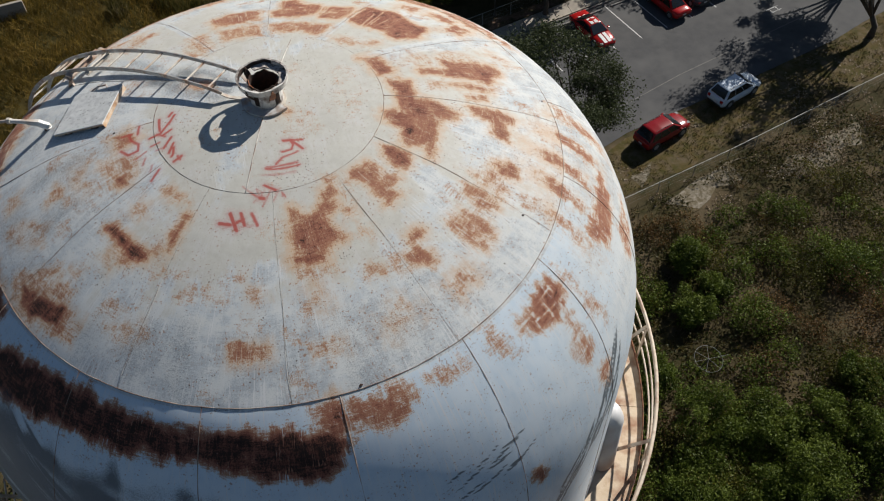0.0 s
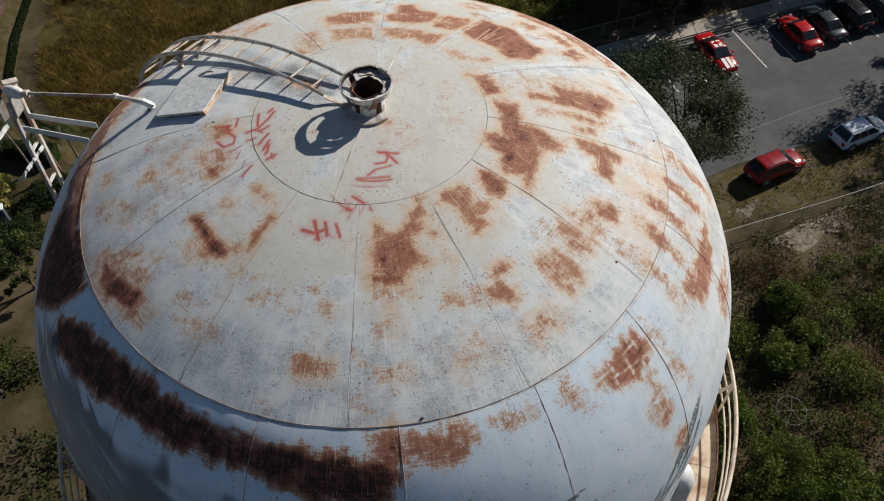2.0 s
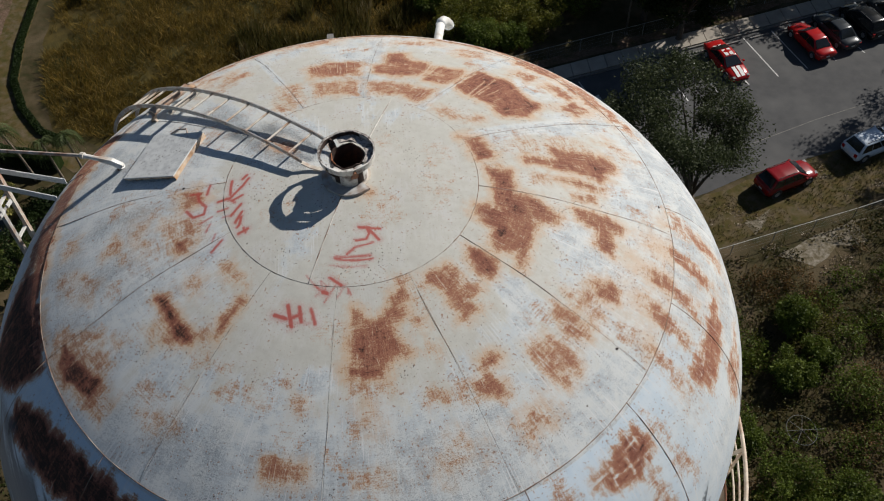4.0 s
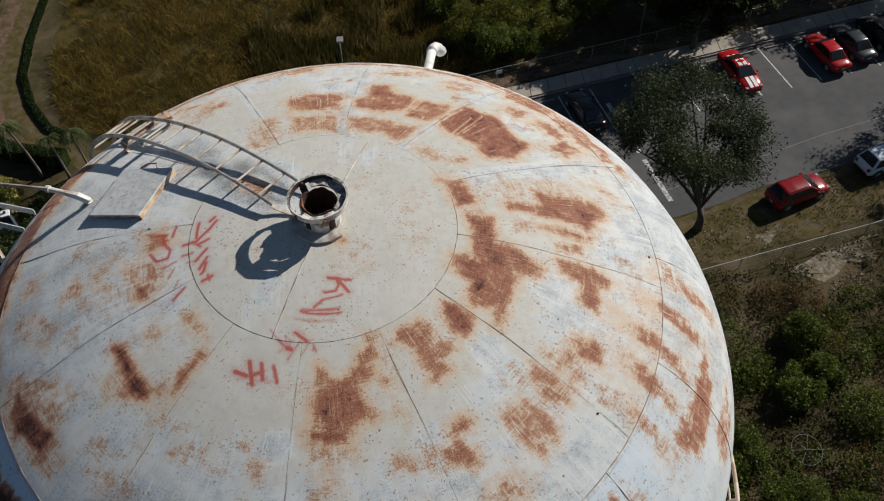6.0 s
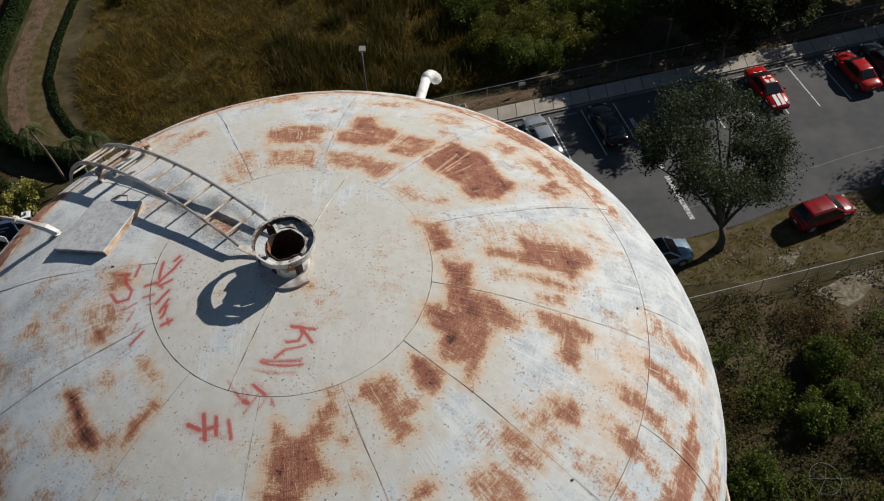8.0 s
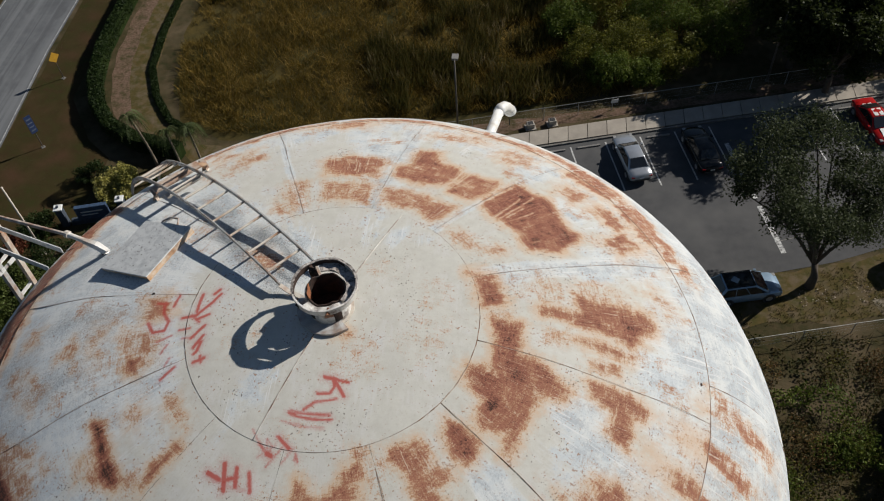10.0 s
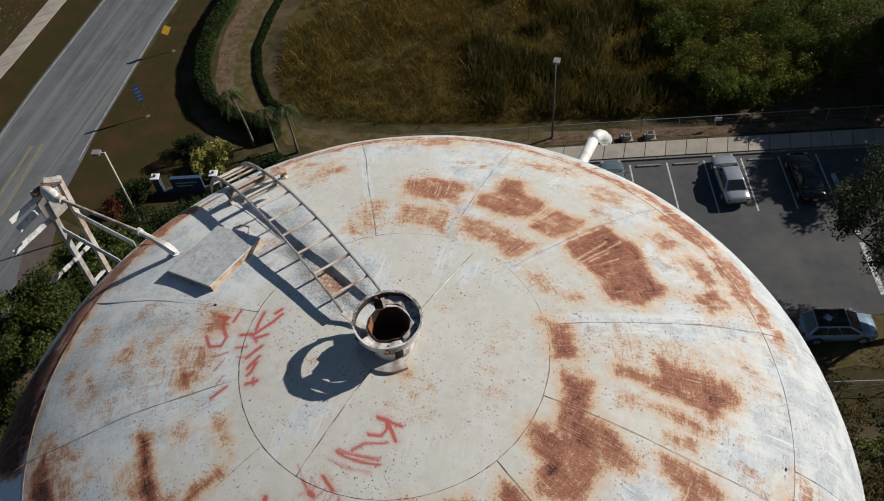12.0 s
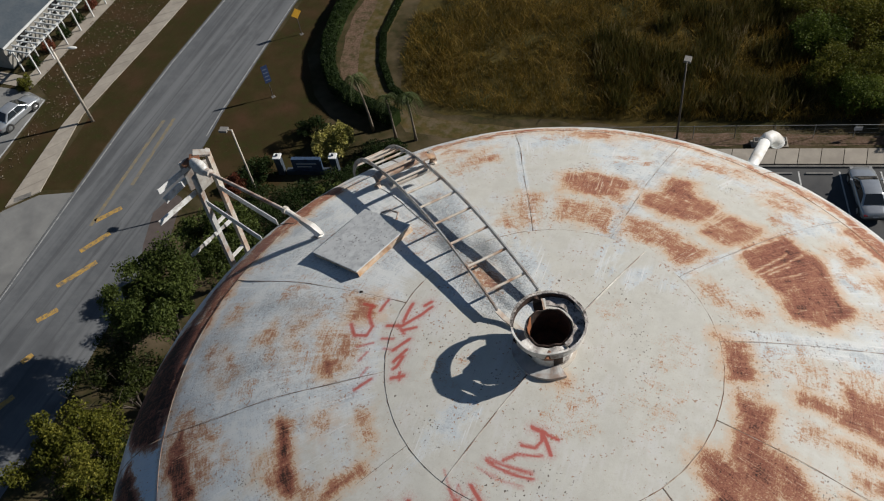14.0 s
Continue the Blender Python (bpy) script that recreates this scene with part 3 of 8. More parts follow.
    # front shell: past 1 the paint takes on the blue of skylit shade
    chalk_sky_f = np.maximum(chalk_sky_f, (0.95 + 0.27 * np.clip(1.6 - np.abs((az - 250 + 180) % 360 - 180) / 62 + cx, 0, 1)) * np.clip((s - S_RING + 0.05) / 0.1, 0, 1))
    for a0, wd in ((82.3, 0.16), (22.3, 0.13), (52.3, 0.05), (112.3, 0.05)):
        u = np.radians((az - a0 + 180) % 360 - 180) * r
        chalk_sky_f = np.maximum(chalk_sky_f, 0.95 * np.clip(1.4 - np.abs(u + cx * 0.2) / wd, 0, 1) * (s > S_DISC))
    for a0, s0, a1, s1, w, k in REDS:
        r0 = max(float(np.interp(s0, PS, PR)), 0.2)
        u, v = np.radians((az - a0 + 180) % 360 - 180) * np.maximum(r, 0.05), s - s0
        bu, bv = math.radians((a1 - a0 + 180) % 360 - 180) * (r0 + float(np.interp(s1, PS, PR))) / 2, s1 - s0
        near = np.hypot(u, v) < math.hypot(bu, bv) + 0.3
        un, vn = u[near], v[near]
        t = np.clip((un * bu + vn * bv) / (bu * bu + bv * bv + 1e-9), 0, 1)
        d = np.hypot(un - t * bu, vn - t * bv)
        red_f[near] = np.maximum(red_f[near], np.maximum(k * np.clip(1.25 - d / (w * 0.72), 0, 1), 0.42 * k * np.clip(1.15 - d / (w * 3.0), 0, 1)))
    # pale scratches through the rust
    for a0, s0, a1, s1 in SCRATCHES:
        r0 = float(np.interp(s0, PS, PR))
        u, v = np.radians((az - a0 + 180) % 360 - 180) * r0 + wx * 0.1, s - s0
        bu, bv = math.radians((a1 - a0 + 180) % 360 - 180) * r0, s1 - s0
        f = np.clip((u * bu + v * bv) / (bu * bu + bv * bv + 1e-9), 0, 1)
        rust_f = rust_f * (1 - 0.65 * np.clip(1.3 - np.hypot(u - f * bu, v - f * bv) / 0.011, 0, 1))
    scr_shade_f = np.zeros_like(s)
    # grey stipple where the paint has gone thin: under the ladder, on the left and on the low front
    u = np.radians((az - 138 + 180) % 360 - 180) * r
    m = np.clip(1.4 - np.abs(u) / 0.42, 0, 1) * np.clip((s - 0.35) / 0.2, 0, 1) * np.clip((2.9 - s) / 0.3, 0, 1)
    scr_shade_f = np.maximum(scr_shade_f, 0.46 * m * (0.55 + 0.9 * lattice(x * 3, y * 3, 15)))
    scr_shade_f = np.maximum(scr_shade_f, 0.26 * left * np.clip((s - 1.4) / 0.3, 0, 1) * (0.3 + 1.4 * lattice(x * 2, y * 2, 16)))
    scr_shade_f = np.maximum(scr_shade_f, 0.24 * front * np.clip((s - 2.5) / 0.5, 0, 1) * (0.2 + 1.6 * lattice(x * 3, y * 1.5, 17)) * (s < S_RING))
    if float(np.max(s)) > S_RING + 0.1:
        # streaky darkening of the shaded left flank, painted in along with its smears
        m = np.clip(1.5 - np.abs((az - 222 + 180) % 360 - 180) / 32, 0, 1) * np.clip((s - 4.55 + cy) / 0.5, 0, 1)
        scr_shade_f = np.maximum(scr_shade_f, m * (0.42 + 0.80 * lattice(x * 2.2 + y * 1.1, y * 5 - x * 1.4, 18)))
        tan_f = tan_f * np.where((az > 20) & (az < 130), 0.7, np.where((az > 190) & (az < 275), 0.15, 0.6))
        for a0, s0, a, b, turn in SCRAPES:
            r0 = float(np.interp(s0, PS, PR))
            u, v = np.radians((az - a0 + 180) % 360 - 180) * r0 + wx * 0.5, s - s0 + wx * 0.4
            near = (np.abs(u) < a + 0.2) & (np.abs(v) < a + 0.2)
            c, n = math.cos(radians(turn)), math.sin(radians(turn))
            un, vn = u[near] * c + v[near] * n, -u[near] * n + v[near] * c
            d = np.sqrt((un / a) ** 2 + (vn / b) ** 2)
            scr_shade_f[near] = np.maximum(scr_shade_f[near], np.clip(1.6 - d, 0, 1))
    return rust_f, tan_f, chalk_sky_f, red_f, scr_shade_f


def paint_material():
    """Cream paint, chalked blue-white and grey in places, tinted skylight blue on the shaded front shell, worn through
    to orange, brown and black rust, with red spray paint.
    """
    m = bpy.data.materials.new("weathered_tank_paint")
    m.use_nodes = True
    nt = m.node_tree
    N, L = nt.nodes.new, nt.links.new
    b = nt.nodes["Principled BSDF"]

    def attr(name, kind="Fac"):
        n = N("ShaderNodeAttribute")
        n.attribute_name = name
        return n.outputs[kind]

    skin = attr("skin", "Vector")
    pos = N("ShaderNodeNewGeometry").outputs["Position"]

    def nz(vec, scale, detail=3.0, rough=0.6, stretch=None):
        if stretch:
            mp = N("ShaderNodeMapping")
            mp.inputs["Scale"].default_value = stretch
            L(vec, mp.inputs["Vector"])
            vec = mp.outputs[0]
        n = N("ShaderNodeTexNoise")
        n.inputs["Scale"].default_value, n.inputs["Detail"].default_value, n.inputs["Roughness"].default_value = scale, detail, rough
        L(vec, n.inputs["Vector"])
        return n.outputs["Fac"]

    def ma(op, a, c, d=None):
        n = N("ShaderNodeMath")
        n.operation = op
        for i, v in enumerate((a, c, d)):
            if v is None:
                continue
            if isinstance(v, (int, float)):
                n.inputs[i].default_value = v
            else:
                L(v, n.inputs[i])
        return n.outputs[0]

    def amp(v, k):
        """Noise about zero, scaled."""
        return ma("MULTIPLY_ADD", v, k, -0.5 * k)

    def step(v, lo, hi, to=1.0):
        n = N("ShaderNodeMapRange")
        n.interpolation_type = "SMOOTHSTEP"
        n.inputs["From Min"].default_value, n.inputs["From Max"].default_value, n.inputs["To Max"].default_value = lo, hi, to
        L(v, n.inputs["Value"])
        return n.outputs["Result"]

    def mix(f, a, c):
        n = N("ShaderNodeMix")
        n.data_type = "RGBA"
        L(f, n.inputs["Factor"])
        for i, v in ((6, a), (7, c)):
            if isinstance(v, tuple):
                n.inputs[i].default_value = (*v, 1)
            else:
                L(v, n.inputs[i])
        return n.outputs[2]

    fine = nz(pos, 75, 3, 0.75)
    grit = nz(pos, 190, 2, 0.7)
    mid = nz(pos, 9, 4, 0.65)
    big = nz(pos, 1.3, 3, 0.6)
    patchy = nz(pos, 3.2, 4, 0.65)
    speck = nz(pos, 48, 3, 0.6)
    down = nz(skin, 6, 4, 0.7, (5.0, 0.45, 1))        # streaks that run downhill
    band = nz(skin, 3, 3, 0.65, (2.6, 0.5, 1))        # broad downhill smears
    round_ = nz(skin, 9, 4, 0.7, (0.35, 5.0, 1))      # brush lines that run round the tank
    # sound cream paint
    base = mix(step(mid, 0.3, 0.7), (0.615, 0.603, 0.545), (0.560, 0.545, 0.490))
    base = mix(step(ma("ADD", patchy, amp(down, 0.6)), 0.45, 0.65, 0.7), base, (0.635, 0.622, 0.590))
    base = mix(step(ma("ADD", speck, amp(big, 0.25)), 0.56, 0.66, 0.30), base, (0.50, 0.46, 0.39))
    # chalked paint: pale blue-white, with stippled grey where it has worn thin
    cz = ma("ADD", attr("chalk"), amp(patchy, 1.3))
    cz = ma("ADD", cz, amp(down, 0.55))
    cz = ma("ADD", cz, amp(fine, 0.9))
    base = mix(step(cz, 0.15, 0.60, 0.95), base, mix(step(ma("ADD", patchy, amp(mid, 0.7)), 0.38, 0.62), (0.675, 0.690, 0.675), (0.585, 0.625, 0.640)))
    # shaded front shell: blue skylight put into the paint colour
    base = mix(step(attr("chalk"), 0.98, 1.16, 0.9), base, mix(step(ma("ADD", band, amp(patchy, 0.8)), 0.35, 0.65), (0.66, 0.74, 0.80), (0.60, 0.70, 0.78)))
    gz = ma("ADD", ma("MULTIPLY", attr("chalk"), 0.50), amp(band, 0.9))
    gz = ma("ADD", gz, amp(patchy, 1.4))
    gz = ma("ADD", gz, amp(round_, 0.9))
    gz = ma("ADD", gz, amp(grit, 1.0))
    gz = ma("ADD", gz, amp(fine, 1.6))
    shell = step(ma("ADD", attr("chalk"), amp(patchy, 0.3)), 0.97, 1.10)
    gz = ma("SUBTRACT", gz, ma("MULTIPLY", shell, 0.55))
    base = mix(step(gz, 0.32, 0.72, 0.66), base, (0.365, 0.395, 0.420))
    # thin drips of fresh white
    drip = ma("MULTIPLY", step(nz(skin, 9, 2, 0.5, (6.0, 0.16, 1)), 0.605, 0.645), ma("MULTIPLY", step(big, 0.36, 0.50), step(attr("chalk"), 0.1, 0.45)))
    base = mix(ma("MULTIPLY", drip, 0.8), base, (0.74, 0.74, 0.73))
    # tan staining round the rust, and a scatter of rust freckles
    tz = ma("ADD", attr("tan"), amp(mid, 1.1))
    tz = ma("ADD", tz, amp(down, 0.7))
    tz = ma("ADD", tz, amp(fine, 0.9))
    tz = ma("ADD", tz, amp(grit, 0.6))
    base = mix(step(tz, 0.20, 0.95, 0.72), base, (0.640, 0.450, 0.290))
    fr = ma("ADD", nz(pos, 34, 2, 0.6), amp(patchy, 0.42))
    fr = ma("ADD", fr, ma("MULTIPLY", attr("tan"), 0.06))
    base = mix(step(fr, 0.655, 0.71, 0.75), base, (0.33, 0.17, 0.085))
    # pits: clusters of small black dots, and a few larger ones
    pit = None
    for scale_, lo_, hi_, size_ in ((19, 0.60, 0.68, 0.22), (46, 0.55, 0.62, 0.40)):
        vo = N("ShaderNodeTexVoronoi")
        vo.inputs["Scale"].default_value = scale_
        vo.inputs["Randomness"].default_value = 1
        wv = N("ShaderNodeVectorMath")
        wv.operation = "MULTIPLY_ADD"
        wn = N("ShaderNodeTexNoise")
        wn.inputs["Scale"].default_value = 60
        L(pos, wn.inputs["Vector"])
        L(wn.outputs["Color"], wv.inputs[0])
        wv.inputs[1].default_value = (0.03, 0.03, 0.03)
        L(pos, wv.inputs[2])
        L(wv.outputs[0], vo.inputs["Vector"])
        sp = N("ShaderNodeSeparateColor")
        L(vo.outputs["Color"], sp.inputs[0])
        pd = ma("SUBTRACT", vo.outputs["Distance"], ma("MULTIPLY", ma("POWER", sp.outputs[0], 3.0), size_))
        one = ma("MULTIPLY", step(pd, 0.03, -0.03), step(nz(pos, 3 if scale_ < 30 else 2.1, 3, 0.6), lo_, hi_))
        pit = one if pit is None else ma("MAXIMUM", pit, one)
    pit = ma("MULTIPLY", pit, ma("SUBTRACT", 1.0, ma("MULTIPLY", shell, 0.8)))
    base = mix(ma("MULTIPLY", pit, 0.88), base, (0.070, 0.042, 0.028))
    # rust: stippled towards the edges, cross-brushed and mottled within
    lines = nz(skin, 9, 3, 0.7, (7.0, 0.35, 1))
    v = ma("ADD", attr("rust"), amp(fine, 1.5))
    v = ma("ADD", v, amp(grit, 1.3))
    v = ma("ADD", v, amp(down, 0.70))
    v = ma("ADD", v, amp(lines, 0.45))
    v = ma("ADD", v, amp(round_, 1.15))
    v = ma("ADD", v, amp(mid, 1.3))
    v = ma("ADD", v, amp(patchy, 1.15))
    v = ma("SUBTRACT", v, step(attr("rust"), 0.12, 0.0, 0.30))
    scr = nz(skin, 4, 1, 0.4, (4.5, 0.22, 1))
    scr = step(ma("ABSOLUTE", ma("SUBTRACT", scr, 0.5), None), 0.008, 0.003)
    scr = ma("MULTIPLY", scr, step(patchy, 0.48, 0.56))
    v = ma("SUBTRACT", v, ma("MULTIPLY", scr, 0.62))
    base = mix(step(v, 0.24, 0.52, 0.78), base, (0.575, 0.365, 0.215))
    base = mix(step(v, 0.46, 0.68, 0.95), base, (0.445, 0.225, 0.120))
    core = mix(step(ma("ADD", mid, ma("ADD", amp(grit, 0.7), amp(round_, 0.8))), 0.36, 0.64), (0.265, 0.092, 0.060), (0.37, 0.155, 0.098))
    base = mix(step(v, 0.62, 0.88), base, core)
    base = mix(step(v, 1.02, 1.26, 0.75), base, (0.150, 0.048, 0.032))
    base = mix(step(v, 1.20, 1.44), base, (0.042, 0.022, 0.016))
    # dark scrapes, grey stipple and the darkness painted onto the shaded flank
    sz = ma("ADD", attr("scrape_shade"), amp(fine, 0.9))
    sz = ma("ADD", sz, amp(grit, 0.5))
    base = mix(step(sz, 0.25, 0.75, 0.85), base, (0.075, 0.092, 0.108))
    # spray paint
    rp = ma("ADD", attr("red"), amp(fine, 0.8))
    base = mix(step(rp, 0.12, 0.85, 0.9), base, (0.46, 0.075, 0.055))
    L(base, b.inputs["Base Color"])
    rr = step(v, 0.3, 0.7)
    ro = N("ShaderNodeMapRange")
    ro.inputs["To Min"].default_value, ro.inputs["To Max"].default_value = 0.62, 0.88
    L(rr, ro.inputs["Value"])
    L(ma("SUBTRACT", ro.outputs["Result"], ma("MULTIPLY", ma("MULTIPLY", shell, step(v, 0.5, 0.3)), 0.22)), b.inputs["Roughness"])
    b.inputs["Specular IOR Level"].default_value = 0.32
    b.inputs["Diffuse Roughness"].default_value = 0.55
    bp = N("ShaderNodeBump")
    bp.inputs["Strength"].default_value, bp.inputs["Distance"].default_value = 0.4, 0.004
    hgt = ma("ADD", ma("MULTIPLY", fine, 0.7), ma("MULTIPLY", step(v, 0.35, 0.7), -0.8))
    hgt = ma("ADD", hgt, ma("MULTIPLY", pit, -1.0))
    L(hgt, bp.inputs["Height"])
    L(bp.outputs[0], b.inputs["Normal"])
    return m


PAINT = paint_material()
SEAM = mat("weld_rust", (0.10, 0.052, 0.032), 0.85, c2=(0.24, 0.13, 0.075), scale=16, c3=(0.42, 0.36, 0.29), scale3=5.0, bump=0.4, bscale=60)
SEAM_PALE = mat("weld_painted", (0.60, 0.58, 0.54), 0.7, c2=(0.50, 0.46, 0.40), scale=9, c3=(0.16, 0.09, 0.06), scale3=3.5, bump=0.3)
INNER = mat("tank_inner_steel", (0.05, 0.035, 0.028), 0.9, c2=(0.09, 0.05, 0.03), scale=5)


def plate(name, a0, a1, s0, s1, lift, parent, da=0.4, ds=0.016, gap=0.0015, dent=0.004, label=""):
    na, ns = max(2, round((a1 - a0) / da)), max(2, round((s1 - s0) / ds))
    full = a1 - a0 >= 360
    ss = np.linspace(s0 + (0 if s0 == 0 else gap), s1 - gap, ns + 1)
    r, z = np.interp(ss, PS, PR), np.interp(ss, PS, PZ)
    e = 0.012
    dr, dz = np.interp(ss + e, PS, PR) - np.interp(np.maximum(ss - e, 0), PS, PR), np.interp(ss + e, PS, PZ) - np.interp(np.maximum(ss - e, 0), PS, PZ)
    k = np.hypot(dr, dz)
    nr, nzv = -dz / k, dr / k
    ga = 0 * r if full else np.degrees(gap / np.maximum(r, 0.3))
    u = np.linspace(0, 1, na + 1)
    az = (a0 + ga)[:, None] + u * ((a1 - a0) - 2 * ga)[:, None]
    S = np.repeat(ss[:, None], na + 1, 1)
    x0 = np.radians(az) * 3.7
    if s1 <= S_RING + 0.01:
        dx, dy = S * np.cos(np.radians(az)), S * np.sin(np.radians(az))
    else:
        dx, dy = x0, S
    dent = dent * np.clip(np.abs(S - S_RING) / 0.15, 0, 1)      # plates meet flush at the shoulder weld
    up = lift + dent * (lattice(dx * 1.6, dy * 1.6, 11) - 0.5) * 2 + dent * 0.4 * (lattice(dx * 5, dy * 5, 12) - 0.5) * 2
    rr, zz = r[:, None] + nr[:, None] * up, z[:, None] + nzv[:, None] * up
    v = np.stack([rr * np.cos(np.radians(az)), rr * np.sin(np.radians(az)), zz], -1).reshape(-1, 3)
    i = (np.arange(ns)[:, None] * (na + 1) + np.arange(na)).ravel()
    me = mesh_arrays(name, v, np.stack([i, i + na + 1, i + na + 2, i + 1], 1))
    for key, val in zip(("rust", "tan", "chalk", "red", "scrape_shade"), wear(az.ravel() % 360, S.ravel())):
        at = me.attributes.new(key, "FLOAT", "POINT")
        at.data.foreach_set("value", val.astype(np.float32))
    at = me.attributes.new("skin", "FLOAT_VECTOR", "POINT")
    at.data.foreach_set("vector", np.stack([(dx if s0 == 0 else x0).ravel(), (dy if s0 == 0 else S).ravel(), 0 * S.ravel()], 1).astype(np.float32).ravel())
    finish(me, PAINT, True)
    ob = new(name, me)
    ob.parent = parent
    return tagged(ob, label=label)


def mesh_arrays(name, v, f):
    """A mesh from arrays of vertices and of triangles or quads."""
    me = bpy.data.meshes.new(name)
    n = f.shape[1]
    me.vertices.add(len(v))
    me.vertices.foreach_set("co", np.asarray(v, np.float32).ravel())
    me.loops.add(len(f) * n)
    me.loops.foreach_set("vertex_index", np.asarray(f, np.int32).ravel())
    me.polygons.add(len(f))
    me.polygons.foreach_set("loop_start", np.arange(len(f)) * n)
    me.polygons.foreach_set("loop_total", np.full(len(f), n))
    me.update(calc_edges=True)
    return me


def seam(points, radius, material, parent):
    bm = bmesh.new()
    tube(bm, points, radius, sides=6)
    return part("weld_seam", bm, material, parent, smooth=True)


tank = empty("water_tank", pose(0, 0, 0), label="white steel elevated water tank, paint peeling to orange rust", category="water tank")
S_LOW = S_EQ + 4.2
plate("crown_plate", 30, 390, 0.0, S_DISC, 0.007, tank, da=0.6, label="cream painted round crown plate")
DOME_SEAMS = [22.3 + 30.0 * i for i in range(12)]
SHELL_SEAMS = [-1.0, 22.3, 45.0, 67.5, 90.0, 112.5, 135.0, 157.5, 180.0, 202.0, 224.3, 247.5, 270.2, 293.2, 315.5, 337.2]
for i in range(12):
    plate("dome_plate", DOME_SEAMS[i], DOME_SEAMS[i] + 30.0, S_DISC, S_RING, 0.004, tank)
for i in range(16):
    a1 = SHELL_SEAMS[i + 1] if i < 15 else SHELL_SEAMS[0] + 360
    plate("shell_plate", SHELL_SEAMS[i], a1, S_RING, S_LOW, 0.0, tank, da=0.5, ds=0.026)
# welds: radial beads between plates, ring beads round crown and shoulder
for i, a in enumerate(DOME_SEAMS):
    seam([on_tank(a + 0.25 * math.sin(k * 0.7 + i), S_DISC + (S_RING - S_DISC) * k / 16, 0.002) for k in range(17)], 0.0042 if i in (2, 3) else 0.0036, SEAM_PALE if i in (1, 2, 4, 7, 8) else SEAM, tank)
for i, a in enumerate(SHELL_SEAMS):
    seam([on_tank(a, S_RING + (S_LOW - S_RING) * k / 30, -0.001) for k in range(31)], 0.006, SEAM, tank)
for s, rad in ((S_DISC, 0.0058), (S_RING, 0.0062)):
    bm = bmesh.new()
    tube(bm, [on_tank(a * 2.0 + 0.0, s + 0.002 * math.sin(a * 1.3), 0.003) for a in range(180)], [rad * (0.8 + 0.35 * math.sin(a * 2.3) * math.sin(a * 0.37)) for a in range(180)], sides=6, closed=True)
    part("weld_seam", bm, SEAM, tank, smooth=True)
# the straight bead across the crown plate
seam([on_tank(68.5, S_DISC * (1 - k / 10), 0.006) for k in range(9)], 0.006, SEAM_PALE, tank)
seam([on_tank(250.0, 0.3 + (S_DISC - 0.3) * k / 10, 0.006) for k in range(11)], 0.006, SEAM_PALE, tank)
# inner skin and bottom, so that the joints show dark
bm = bmesh.new()
rows = [[bm.verts.new((max(r - 0.03, 0) * math.cos(radians(a)), max(r - 0.03, 0) * math.sin(radians(a)), z - 0.02)) for a in range(0, 360, 5)] for r, z in zip(PR[8::8], PZ[8::8])]
for p, q in zip(rows, rows[1:]):
    for k in range(72):
        bm.faces.new((p[k], p[(k + 1) % 72], q[(k + 1) % 72], q[k]))
bm.faces.new(rows[0][::-1])
bm.faces.new(rows[-1])
part("inner_skin", bm, INNER, tank, smooth=True, label="dark inner steel skin")
# small brackets and lumps welded to the shoulder
CREAM = mat("cream_steel", (0.56, 0.52, 0.45), 0.6, c2=(0.48, 0.44, 0.38), scale=6, c3=(0.30, 0.14, 0.07), scale3=4.0, bump=0.3)
GREYP = mat("grey_steel", (0.42, 0.42, 0.41), 0.6, c2=(0.33, 0.33, 0.32), scale=9, c3=(0.26, 0.15, 0.09), scale3=5.0, bump=0.3)
RUSTY = mat("rusted_steel", (0.17, 0.07, 0.04), 0.85, c2=(0.27, 0.12, 0.06), scale=14, c3=(0.05, 0.03, 0.025), scale3=6.0, bump=0.6)
BLACKR = mat("black_scale", (0.018, 0.014, 0.012), 0.9, c2=(0.06, 0.03, 0.02), scale=16, bump=0.5)
for a, s, w in ((274.0, S_RING - 0.04, 0.05), (321.8, 3.45, 0.045), (358.5, 3.75, 0.045), (172.0, 1.95, 0.05), (303, 1.47, 0.02), (322.5, 1.33, 0.018), (268.5, 0.95, 0.022), (275.5, 0.99, 0.018), (262, 0.74, 0.015), (8, 1.22, 0.014)):
    bm = bmesh.new()
    p = on_tank(a, s, 0.0)
    for k in range(3):
        bmesh.ops.create_icosphere(bm, subdivisions=1, radius=w * (0.42 - 0.10 * k), matrix=Matrix.Translation(p + Vector((0.2 * w * k * math.sin(a), 0.2 * w * k * math.cos(a), 0.0))) @ Matrix.Diagonal((1.3, 1, 0.55, 1)))
    part("rust_lug", bm, BLACKR, tank)

# ---- things on the tank ----
WHITE_P = mat("white_pipe_paint", (0.68, 0.67, 0.64), 0.5, c2=(0.56, 0.54, 0.49), scale=5, c3=(0.33, 0.19, 0.11), scale3=2.5, bump=0.25)
PALE = mat("pale_lid_paint", (0.60, 0.61, 0.60), 0.7, spec=0.3, c2=(0.53, 0.54, 0.535), scale=6, c3=(0.40, 0.41, 0.415), scale3=14.0, bump=0.35, bscale=50)
LIDRUST = mat("lid_edge_paint", (0.58, 0.52, 0.43), 0.65, c2=(0.44, 0.25, 0.12), scale=7, c3=(0.12, 0.06, 0.04), scale3=5.0, bump=0.4)


